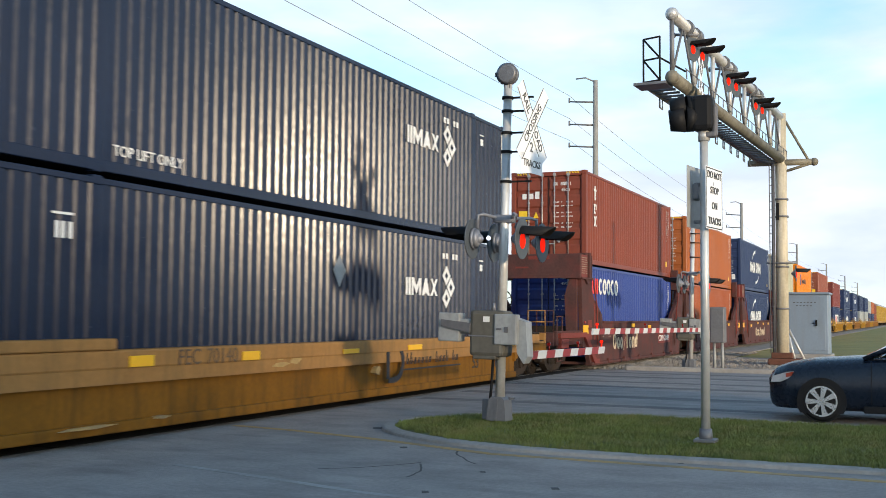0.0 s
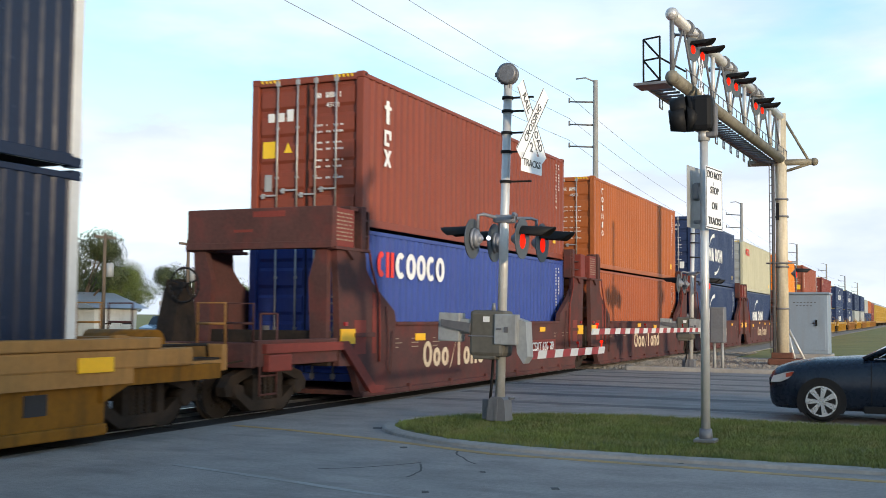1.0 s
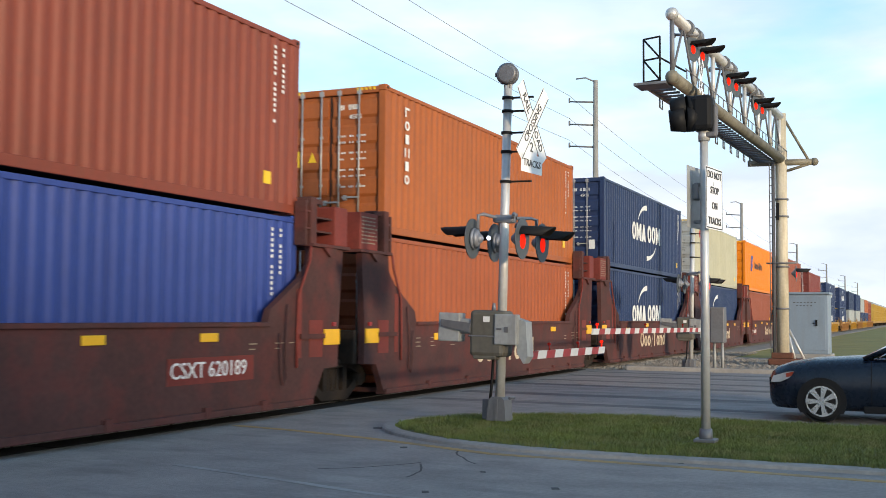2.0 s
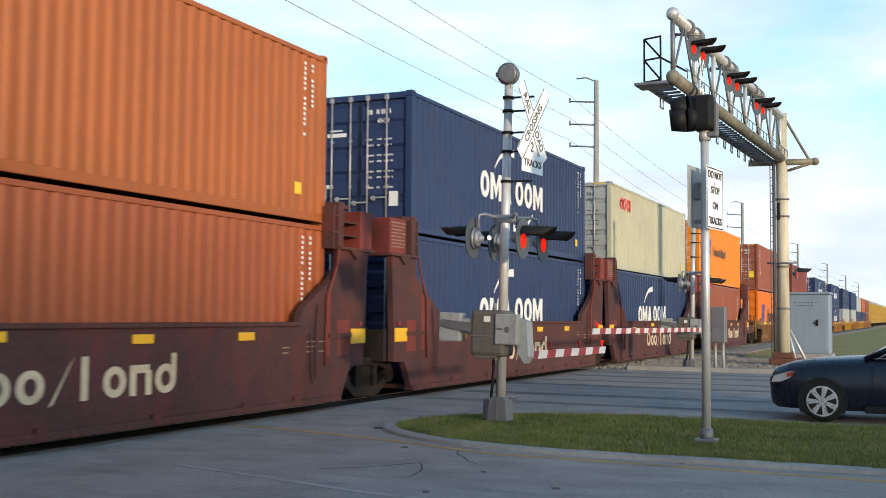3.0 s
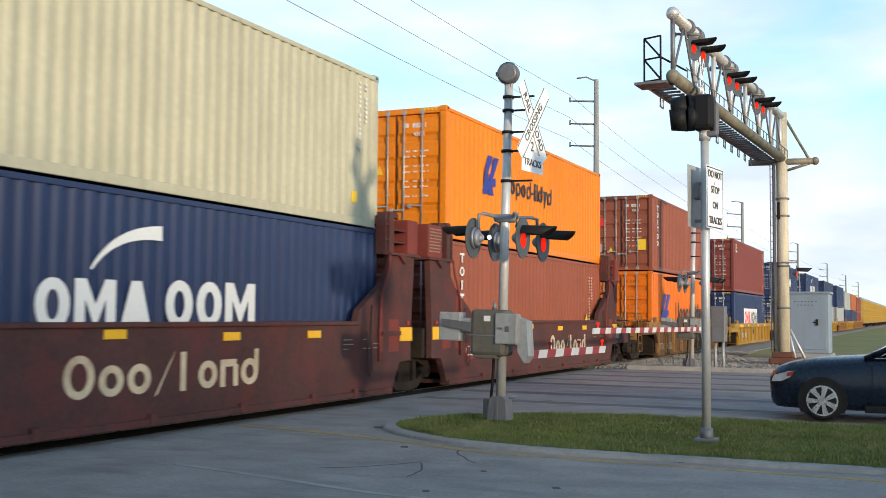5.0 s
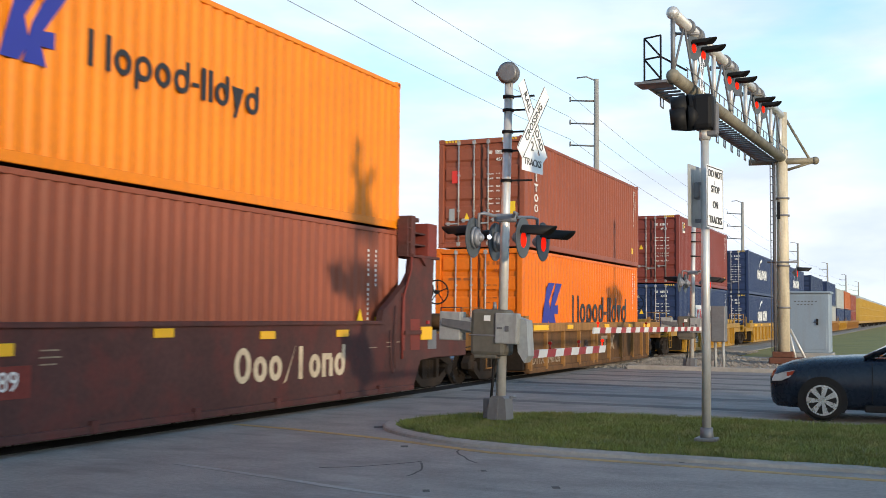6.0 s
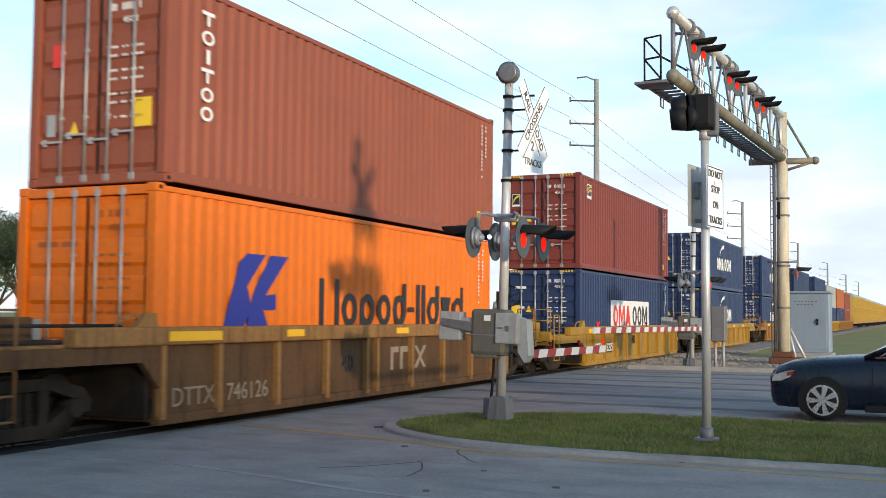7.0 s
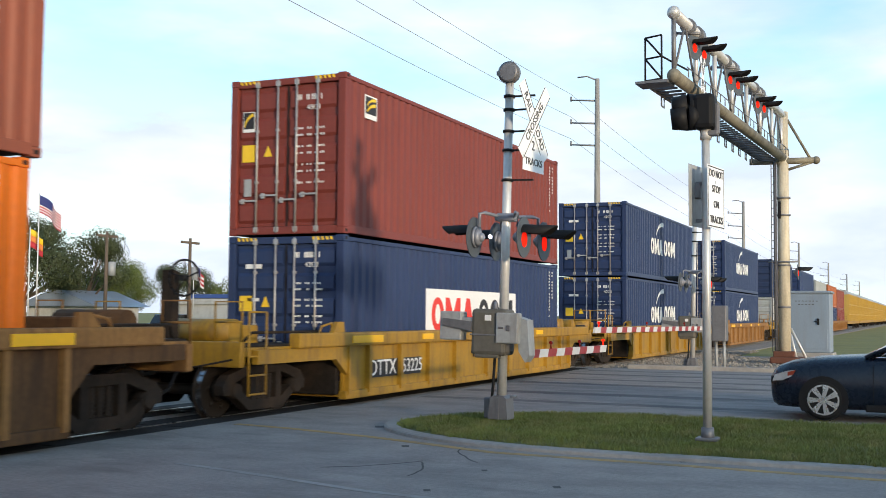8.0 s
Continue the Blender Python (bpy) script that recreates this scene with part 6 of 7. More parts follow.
# cantilever signal bridge
def cantilever():
    px, py, tx, ty = 39.0, 4.40, 24.7, 5.18
    ob = thing("signal_gantry", "galvanised cantilever signal bridge with red flashers over the road", "signal gantry", pose(px, py, 0))
    dx, dy = tx - px, ty - py

    def P(u, off=0.0, z=0.0):
        """A place along the arm: u from the post to the tip, off sideways."""
        n = Vector((-dy, dx, 0)).normalized()
        return Vector((dx * u, dy * u, z)) - n * off
    part("post", Shape().cyl((0, 0, 0), (0, 0, 8.75), 0.215, 0.19, seg=24), M_POST, ob)
    part("cable_duct", Shape().cyl((-0.16, 0.26, 0.3), (-0.16, 0.25, 7.1), 0.06, seg=12), M_DARKSTEEL_SHADE, ob, "dark cable duct")
    part("base_plate", Shape().soft(-0.45, 0.75, -0.65, 0.45, 0, 0.22, 0.04).soft(-0.35, 0.35, -0.35, 0.35, 0.22, 0.42, 0.03), mat("rusty_base", (0.13, 0.05, 0.03), 0.8, vary=0.3, bump=0.3), ob, "rust-brown base plate")
    part("strut", Shape().cyl((0.2, -0.75, 0.05), (0.1, -0.2, 1.2), 0.045, seg=10), M_ALU, ob)
    part("strut", Shape().cyl((0.0, -0.42, 0.05), (0.0, -0.2, 1.0), 0.04, seg=10), M_ALU, ob)
    lad = Shape()
    for yy in (0.20, 0.36):
        lad.cyl((-0.30, yy, 0.4), (-0.30, yy, 7.0), 0.016, seg=6)
    for i in range(24):
        lad.cyl((-0.30, 0.20, 0.6 + i * 0.28), (-0.30, 0.36, 0.6 + i * 0.28), 0.012, seg=6)
    part("ladder", lad, M_DARKSTEEL_SHADE, ob)
    for z in (1.9, 3.35, 5.1, 5.7):
        part("band", Shape().cyl((0, 0, z), (0, 0, z + 0.06), 0.245, seg=20), M_CAST, ob)
    part("upper_chord", Shape().cyl(P(-0.02, 0, 8.63), P(1.0, 0, 8.63), 0.14, 0.13, seg=20).ball(P(1.0, 0, 8.63), 0.155, 18, 10), M_ALU, ob)
    part("lower_chord", Shape().cyl(P(-0.03, 0, 7.15), P(1.0, 0, 7.15), 0.16, 0.15, seg=20).ball(P(1.0, 0, 7.15), 0.165, 16, 9), M_OLIVE, ob)
    part("lower_chord", Shape().cyl(P(-0.03, 0.75, 7.12), P(0.97, 0.75, 7.12), 0.09, seg=14), M_OLIVE, ob)
    n = 7
    for i in range(n + 1):
        u = i / n
        part("upright", Shape().cyl(P(u if i else 0.02, 0, 7.2), P(u if i else 0.02, 0, 8.6), 0.055 if i == n else 0.06, seg=12), M_CAST if i == n else M_ALU, ob)
        if i < n:
            # Diagonals take the dark tone so that their backlit shade is in the colour.
            part("diagonal", Shape().cyl(P(u, 0, 7.2), P(u + 0.5 / n, 0, 8.6), 0.028, seg=10), M_DARKSTEEL_SHADE, ob)
            part("diagonal", Shape().cyl(P(u + 1 / n, 0, 7.2), P(u + 0.5 / n, 0, 8.6), 0.028, seg=10), M_DARKSTEEL_SHADE, ob)
    for i in range(38):
        u = i / 38
        part("walkway_bar", Shape().cyl(P(u, 0.12, 7.02), P(u, 0.72, 7.02), 0.03, seg=6), M_CAST, ob)
    for i in range(12):
        u = 0.1 + i * 0.07
        a = P(u, 0.75, 7.0)
        part("hanger", Shape().tube([a, a + Vector((0, 0, -0.22)), a + Vector((-0.3, 0, -0.22)), a + Vector((-0.3, 0, 0))], 0.022, 6), M_CAST, ob)
    c = [P(1.0, 0.68, 0), P(1.01, 0.25, 0)]
    bars = [(q + Vector((0, 0, 7.05)), q + Vector((0, 0, 8.1))) for q in c]
    bars += [(c[0] + Vector((0, 0, z)), c[1] + Vector((0, 0, z))) for z in (7.08, 7.6, 8.1)]
    bars += [(c[1] + Vector((0, 0, 7.6)), P(0.955, -0.15, 7.4)), (c[0] + Vector((0, 0, 7.6)), c[1] + Vector((0, 0, 7.08))), (c[0] + Vector((0, 0, 8.1)), c[1] + Vector((0, 0, 7.6)))]
    for p, q in bars:
        part("end_rail", Shape().cyl(p, q, 0.023, seg=8), M_BLACK, ob, "black end railing bar")
    part("end_platform", Shape().prism([(q.x, q.y) for q in (P(0.97, 0.1), P(0.97, 0.86), P(1.015, 0.86), P(1.015, 0.1))], "z", 6.98, 7.04), M_CAST, ob)
    rail = Shape()
    for i in range(26):
        u = i / 26
        rail.cyl(P(u, -0.2, 7.2), P(u, -0.2, 7.42), 0.014, seg=6)
    rail.cyl(P(0, -0.2, 7.42), P(0.97, -0.2, 7.42), 0.014, seg=6)
    part("toe_rail", rail, M_CAST, ob)
    for k, X in enumerate((26.9, 30.9, 34.8)):
        u = (px - X) / (px - tx)
        cen = P(u, 0.0, 8.24)
        part("lamp_bracket", Shape().cyl(P(u, 0, 8.63), P(u, -0.12, 8.5), 0.05, seg=10).cyl(cen + Vector((-0.5, 0.14, 0.16)), cen + Vector((0.5, 0.14, 0.16)), 0.04, seg=10).cyl(P(u + 0.012, 0, 8.63), P(u - 0.012, 0, 8.63), 0.19, seg=18), M_CAST, ob)
        part("collar", Shape().cyl(P(u + 0.065, 0, 8.63), P(u + 0.055, 0, 8.63), 0.19, seg=18).cyl(P(u + 0.06, 0.32, 8.5), P(u + 0.06, -0.3, 8.42), 0.035, seg=10).ball(P(u + 0.06, 0.34, 8.48), 0.08, 10, 7), M_CAST, ob, "bolted pipe collar")
        for i, ddx in enumerate((-0.36, 0.36)):
            disc_lamp(ob, cen.x + ddx, cen.y - 0.10 * i, 8.24 - 0.02 * i, -1, True, 0.33, 0.62, -17)
    part("outrigger", Shape().cyl((-0.2, 1.1, 7.02), (0.1, -1.1, 7.02), 0.11, seg=14).ball((0.1, -1.1, 7.02), 0.14, 12, 8).cyl((0, -0.1, 8.6), (0.08, -0.9, 7.1), 0.045, seg=10).cyl((0, -0.1, 6.7), (0.1, -1.1, 7.0), 0.05, seg=10), M_OLIVE, ob)
    part("crossarm", Shape().cyl((-0.2, 0.5, 3.50), (-0.2, -0.5, 3.50), 0.03, seg=10), M_CAST, ob)
    disc_lamp(ob, 0.1, -0.45, 3.15, -1, True, 0.28)
    part("side_sign", Shape().soft(-0.25, -0.22, 0.05, 0.15, 5.0, 5.6, 0.01), M_BLACK, ob)
    flat_sign(ob, "crossbuck_board", 0.95, 0.20, ["CROSSING"], 0.13, Matrix.Translation(P(0.90, -0.32, 7.42)) @ Matrix.Rotation(radians(60), 4, "Y"), False)
    flat_sign(ob, "crossbuck_board", 0.95, 0.20, ["RAIL    ROAD"], 0.13, Matrix.Translation(P(0.90, -0.33, 7.42)) @ Matrix.Rotation(radians(-60), 4, "Y"), False)


cantilever()

# signal cabinet
cb = thing("signal_cabinet", "metal signal cabinet in shade-toned blue-grey on a concrete footing", "cabinet", pose(45.0, 3.36, 0))
part("body", Shape().soft(0, 1.6, 0, 1.74, 0.2, 2.55, 0.03), M_CABINET, cb)
part("roof", Shape().soft(-0.06, 1.66, -0.06, 1.80, 2.55, 2.64, 0.02), M_CABINET, cb)
part("footing", Shape().soft(-0.1, 1.7, -0.1, 1.84, -0.06, 0.2, 0.03), M_CONCRETE, cb)
part("door", Shape().soft(-0.02, 0.0, 0.1, 1.64, 0.35, 2.45, 0.01), M_CABINET, cb)
part("handle", Shape().soft(-0.07, -0.015, 0.40, 0.48, 1.3, 1.55, 0.01).cyl((-0.06, 0.44, 1.42), (-0.06, 0.58, 1.42), 0.018, seg=8), M_BLACK, cb)
note = Shape()
for k, (y0, n) in enumerate(((0.45, 7), (0.60, 5))):
    for q in range(n):
        note.box(-0.026, -0.02, y0 + q * 0.13, y0 + q * 0.13 + 0.07, 2.22 - 0.13 * k, 2.25 - 0.13 * k)
part("notice", note, M_INK, cb, "dark lines of small print")
# small relay case by the far mast
rc = thing("relay_case", "light grey metal relay case on a post", "case", pose(34.0, 5.75, -0.02))
part("body", Shape().soft(-0.22, 0.22, -0.22, 0.22, 0.85, 1.95, 0.03), M_CAST, rc)
part("leg", Shape().cyl((0, 0.12, -0.06), (0, 0.12, 0.86), 0.045, seg=12), M_GALV, rc)
part("leg", Shape().cyl((0, -0.12, -0.06), (0, -0.12, 0.86), 0.045, seg=12), M_GALV, rc)


# ---- car ----
M_CARPAINT = mat("dark_blue_car_paint", (0.008, 0.014, 0.027), 0.28, 0.0, vary=0.06, coat=0.12, spec=0.3)
M_GLASS = mat("tinted_glass", (0.012, 0.016, 0.02), 0.06, vary=0.02, coat=0.5)
M_TYRE = mat("tyre_rubber", (0.018, 0.018, 0.018), 0.85, vary=0.2, spec=0.15)
M_RIM = mat("alloy_rim", (0.62, 0.62, 0.62), 0.28, 0.85, vary=0.05)
M_CHROME = mat("chrome", (0.7, 0.7, 0.72), 0.12, 1.0, vary=0.03)
M_HEADLAMP = mat("headlamp_glass", (0.62, 0.64, 0.68), 0.08, 0.6, vary=0.1, coat=1.0)
M_AMBER = mat("amber_lens", (0.22, 0.03, 0.012), 0.25, vary=0.05)


def loft(stations, close=True):
    """A skin over closed rings of equal length."""
    s = Shape()
    n = len(stations[0])
    v = [p for ring in stations for p in ring]
    f = [(i * n + k, i * n + (k + 1) % n, (i + 1) * n + (k + 1) % n, (i + 1) * n + k) for i in range(len(stations) - 1) for k in range(n)]
    s.add(v, f, True)
    s.f += [tuple(reversed(range(n))), tuple((len(stations) - 1) * n + k for k in range(n))]
    s.s += [False, False]
    return s


def sedan(m):
    """A saloon that faces +y: body, glasshouse, four wheels, lamps, mirrors. Its nose is at y = 0."""
    ob = thing("parked_car", "dark blue saloon car with silver alloy wheels waiting on the road", "car", m)
    W = 0.92

    def band(y, w, zlo, zhi, crown, shoulder):
        pts = []
        for x, z in ((-w * 0.86, zlo), (-w * 0.97, zlo + 0.10), (-w, zlo + 0.32), (-w * 0.985, shoulder - 0.06), (-w * 0.94, shoulder), (-w * 0.80, zhi), (-w * 0.4, zhi + crown), (0, zhi + crown * 1.3),
                     (w * 0.4, zhi + crown), (w * 0.80, zhi), (w * 0.94, shoulder), (w * 0.985, shoulder - 0.06), (w, zlo + 0.32), (w * 0.97, zlo + 0.10), (w * 0.86, zlo)):
            pts.append((x, y, z))
        return pts
    st = [band(0.0, 0.62, 0.34, 0.66, 0.0, 0.60), band(-0.04, 0.74, 0.26, 0.74, 0.01, 0.66), band(-0.12, 0.83, 0.21, 0.81, 0.02, 0.72), band(-0.32, 0.89, 0.20, 0.87, 0.03, 0.78), band(-0.70, W, 0.19, 0.925, 0.04, 0.84),
          band(-1.30, W, 0.19, 0.965, 0.04, 0.88), band(-1.62, W, 0.19, 0.99, 0.03, 0.92), band(-2.6, W, 0.19, 1.0, 0.02, 0.95), band(-3.6, W, 0.19, 1.02, 0.02, 0.97), band(-4.3, 0.90, 0.22, 1.02, 0.01, 0.95), band(-4.75, 0.82, 0.28, 0.98, 0.0, 0.88), band(-4.9, 0.70, 0.38, 0.85, 0.0, 0.78)]
    body = part("body", loft(st), M_CARPAINT, ob)

    def gring(y, w0, w1, z0, z1):
        return [(-w0, y, z0), (-w1 * 1.0, y, z1 - 0.06), (-w1 * 0.85, y, z1), (0, y, z1 + 0.03), (w1 * 0.85, y, z1), (w1 * 1.0, y, z1 - 0.06), (w0, y, z0)]
    g = [gring(-1.42, 0.76, 0.72, 0.95, 1.0), gring(-1.85, 0.79, 0.70, 0.96, 1.22), gring(-2.35, 0.80, 0.66, 0.97, 1.41), gring(-3.0, 0.80, 0.64, 0.98, 1.46), gring(-3.6, 0.80, 0.64, 0.99, 1.40), gring(-4.35, 0.76, 0.70, 1.0, 1.06)]
    part("glasshouse", loft(g), M_GLASS, ob, "dark tinted windows")
    part("roof", loft([[(x * 0.98, y, z + 0.006) for x, y, z in r[1:6]] + [(x * 0.98, y, z - 0.03) for x, y, z in reversed(r[1:6])] for r in g[2:5]]), M_CARPAINT, ob)
    pil = Shape()
    for s in (-1, 1):
        pil.tube([(s * 0.77, -1.40, 0.98), (s * 0.705, -1.88, 1.20), (s * 0.655, -2.38, 1.385)], 0.035, 8).tube([(s * 0.80, -2.75, 0.97), (s * 0.645, -2.85, 1.42)], 0.03, 8).tube([(s * 0.655, -2.38, 1.385), (s * 0.64, -3.0, 1.43), (s * 0.64, -3.6, 1.37), (s * 0.72, -4.3, 1.05)], 0.03, 8)
    part("pillar", pil, M_CARPAINT, ob)
    part("window_trim", Shape().tube([(-0.82, -1.55, 0.985), (-0.825, -2.6, 1.0), (-0.825, -3.9, 1.02)], 0.012, 6).tube([(-0.80, -1.62, 1.0), (-0.78, -1.78, 1.10)], 0.012, 6), M_CHROME, ob, "chrome window trim")
    for s in (-1, 1):
        part("mirror", Shape().soft(min(s * 0.90, s * 1.08), max(s * 0.90, s * 1.08), -1.98, -1.80, 0.98, 1.12, 0.05), M_CARPAINT, ob)
        hl_ = part("headlight", Shape().prism([(-0.05, 0.60), (-0.09, 0.70), (-0.30, 0.765), (-0.40, 0.775), (-0.33, 0.67), (-0.20, 0.61)], "x", *sorted((s * 0.62, s * 0.893))), M_HEADLAMP, ob, "clear headlight")
        part("indicator", Shape().prism([(-0.28, 0.68), (-0.28, 0.74), (-0.40, 0.772), (-0.36, 0.70)], "x", *sorted((s * 0.80, s * 0.897))), M_AMBER, hl_, "amber side lens")
        for y in (-0.80, -3.58):
            w = part("wheel", Shape().cyl((s * 0.70, y, 0.33), (s * 0.915, y, 0.33), 0.325, seg=36).cyl((s * 0.915, y, 0.33), (s * 0.925, y, 0.33), 0.30, 0.26, seg=36), M_TYRE, ob, "black tyre")
            rim = Shape().cyl((s * 0.90, y, 0.33), (s * 0.932, y, 0.33), 0.236, 0.232, seg=36)
            part("rim_well", Shape().cyl((s * 0.925, y, 0.33), (s * 0.934, y, 0.33), 0.208, seg=32), M_TYRE, w)
            spokes = Shape().cyl((s * 0.92, y, 0.33), (s * 0.95, y, 0.33), 0.06, 0.05, seg=16)
            for i in range(7):
                a = 2 * math.pi * i / 7 + 0.2
                spokes.prism([(-0.022, 0.04), (0.022, 0.04), (0.046, 0.22), (-0.046, 0.22)], "x", *sorted((s * 0.932, s * 0.946)), m=Matrix.Translation((0, y, 0.33)) @ Matrix.Rotation(a, 4, "X"))
            part("rim", rim, M_RIM, w, "silver alloy rim")
            part("spokes", spokes, M_RIM, w, "silver spokes")
            arch = Shape().prism([(y + 0.362 * math.cos(radians(q)), 0.33 + 0.362 * math.sin(radians(q))) for q in range(-30, 211, 12)], "x", *sorted((s * 0.80, s * 0.922)))
            part("wheel_arch", arch, M_BLACK, ob)
    part("grille", Shape().soft(-0.45, 0.45, -0.04, 0.012, 0.50, 0.62, 0.02).soft(-0.6, 0.6, -0.10, -0.02, 0.28, 0.38, 0.03), M_BLACK, ob)
    for y in (-1.52, -2.72):
        part("door_seam", Shape().box(-0.924, -0.918, y, y + 0.01, 0.3, 0.945), M_BLACK, ob)
    part("sill", Shape().soft(-0.925, -0.85, -3.3, -1.4, 0.17, 0.28, 0.02), M_BLACK, ob)
    part("door_handle", Shape().soft(-0.95, -0.91, -2.65, -2.45, 0.83, 0.87, 0.01), M_CARPAINT, ob)
    return ob


sedan(pose(18.42, 2.22, 0.0))


# ---- poles and wires ----
def utility_pole(x, y, h, arms, label="tall pale concrete utility pole with three arms"):
    ob = thing("utility_pole", label, "utility pole", pose(x, y, -0.06), group="utility poles")
    part("shaft", Shape().cyl((0, 0, 0), (0, 0, h), 0.22, 0.13, seg=14), M_WOOD, ob)
    for z in arms:
        part("arm", Shape().cyl((0, 0, z), (-0.1, 1.5, z + 0.12), 0.06, 0.04, seg=10), M_CAST, ob)
        part("insulator", Shape().cyl((-0.1, 1.5, z + 0.05), (-0.1, 1.5, z + 0.32), 0.05, seg=10), M_CAST, ob)
    part("lamp_arm", Shape().tube([(0, 0, h - 0.1), (-0.3, 0.5, h + 0.12), (-0.5, 1.0, h + 0.05)], 0.04), M_CAST, ob)


POLES = [(-50.0, 16.6, 16.2), (4.0, 16.6, 15.7), (58.5, 16.6, 15.0), (112.5, 16.6, 13.4), (166.0, 16.6, 12.6), (220.0, 16.6, 12.2), (275.0, 16.6, 12.0), (330.0, 16.6, 12.0)]
for x, y, h in POLES:
    utility_pole(x, y, h, (h - 1.25, h - 2.55, h - 3.8))


def wire(p0, p1, sag, r=0.011):
    pts = [Vector(p0).lerp(Vector(p1), i / 14) - Vector((0, 0, sag * 4 * (i / 14) * (1 - i / 14))) for i in range(15)]
    return thing("overhead_wire", "thin grey overhead wire between the poles", "wire", shape=Shape().tube(pts, r, 5), material=M_CABLE, group="overhead wires")


for (x0, y0, h0), (x1, y1, h1) in zip(POLES, POLES[1:]):
    for k in (1.25, 2.55, 3.8):
        wire((x0 - 0.1, y0 + 1.5, h0 - k + 0.4), (x1 - 0.1, y1 + 1.5, h1 - k + 0.4), 0.55)


# ---- far side of the tracks ----
M_BARK = mat("bark", (0.12, 0.09, 0.065), 0.9, vary=0.3, bump=0.5)
M_LEAF = mat("leaves", (0.050, 0.066, 0.022), 0.65, vary=0.4, scale=2.0)
M_LEAF2 = mat("yellow_green_leaves", (0.10, 0.13, 0.025), 0.65, vary=0.4, scale=2.0)
M_ROOF = mat("blue_grey_metal_roof", (0.25, 0.30, 0.37), 0.4, 0.2, vary=0.12)
M_WALL = mat("white_render", (0.55, 0.55, 0.53), 0.8, vary=0.12, grime=(0.3, 0.29, 0.26), amount=0.4)
M_BLUEWALL = mat("blue_fascia", (0.05, 0.10, 0.30), 0.5, vary=0.1)
M_TEAL = mat("teal_board", (0.03, 0.25, 0.22), 0.5, vary=0.1)
M_FLAGRED = mat("red_cloth", (0.45, 0.03, 0.04), 0.8, vary=0.1)
M_FLAGWHITE = mat("white_cloth", (0.7, 0.7, 0.7), 0.8, vary=0.06)
M_FLAGBLUE = mat("blue_cloth", (0.03, 0.04, 0.17), 0.8, vary=0.1)
M_FLAGORANGE = mat("orange_cloth", (0.7, 0.22, 0.05), 0.8, vary=0.1)


def tree(x, y, h, spread, seed, leaf, label="broad leafy green tree with an uneven crown", n_leaf=9000, trunk_h=0.3):
    rng = np.random.default_rng(seed)
    ob = thing("tree", label, "tree", pose(x, y, -0.06), group="trees")
    t = Shape().cyl((0, 0, 0), (0.1, 0.05, h * trunk_h), 0.035 * h, 0.024 * h, seg=10)
    clumps = []
    for i in range(9):
        a, u = rng.uniform(0, 6.28), rng.uniform(0.35, 1.0)
        c = Vector((math.cos(a) * spread * u * 0.75, math.sin(a) * spread * u * 0.75, h * rng.uniform(0.42, 0.9)))
        t.cyl((0.1, 0.05, h * trunk_h * rng.uniform(0.8, 1.0)), c, 0.014 * h, 0.004 * h, seg=6)
        clumps.append((c, spread * rng.uniform(0.25, 0.48)))
    clumps.append((Vector((0, 0, h * 0.8)), spread * 0.5))
    part("trunk", t, M_BARK, ob)
    idx = rng.integers(0, len(clumps), n_leaf)
    d = rng.normal(size=(n_leaf, 3))
    d /= np.linalg.norm(d, axis=1)[:, None]
    rad = np.array([c[1] for c in clumps])[idx] * rng.uniform(0.45, 1.08, n_leaf)
    cen = np.array([tuple(c[0]) for c in clumps])[idx] + d * rad[:, None] * np.array([1, 1, 0.75])
    u = np.cross(d, rng.normal(size=(n_leaf, 3)))
    u /= np.linalg.norm(u, axis=1)[:, None]
    w = np.cross(d, u) * 0.8 + rng.normal(size=(n_leaf, 3)) * 0.4
    s = ((0.0105 if n_leaf > 12000 else 0.019 if n_leaf > 4000 else 0.034) * h * rng.uniform(0.6, 1.3, n_leaf))[:, None]
    v = np.stack([cen - u * s, cen - w * s * 0.6, cen + u * s, cen + w * s * 0.6], 1).reshape(-1, 3)
    me = bpy.data.meshes.new("crown")
    me.from_pydata(v.tolist(), [], [(4 * i, 4 * i + 1, 4 * i + 2, 4 * i + 3) for i in range(n_leaf)])
    me.materials.append(leaf)
    me.update()
    part("crown", me, leaf, ob)
    return ob


for i, (x, y, h, sp_, lf) in enumerate(((49.5, 52, 7.0, 4.4, M_LEAF), (53.5, 54, 8.4, 4.4, M_LEAF), (58.0, 53, 7.2, 3.6, M_LEAF), (62.5, 54, 5.4, 3.4, M_LEAF2), (67.0, 58, 5.2, 3.2, M_LEAF2), (72, 62, 5.2, 3.4, M_LEAF),
                                        (44, 56, 6.6, 4.0, M_LEAF), (80, 62, 6.4, 3.2, M_LEAF), (86, 60, 5.0, 3.4, M_LEAF2), (95, 58, 6.5, 3.4, M_LEAF), (38, 58, 7, 4, M_LEAF), (106, 60, 6, 3.6, M_LEAF), (120, 62, 6.5, 4, M_LEAF), (140, 60, 6.5, 4, M_LEAF))):
    tree(x, y, h, sp_, 40 + i, lf, n_leaf=20000 if i < 8 else 9000)
# Unseen trees added behind the camera; heights set how far they shade the train.
for i in range(15):
    tree(-33.0 - 4.1 * i, -54 - 1.5 * (i % 2), 12.2 + 0.6 * (i % 3), 4.4, 200 + i, M_LEAF, "tall unseen tree added behind the camera to shade the train", n_leaf=5200, trunk_h=0.2)
# Lower added trees, also out of view, taper that shade towards the right.
tree(-29.6, -54, 11.4, 3.0, 230, M_LEAF, "unseen leafy tree added behind the camera to shape the light", n_leaf=5000, trunk_h=0.2)
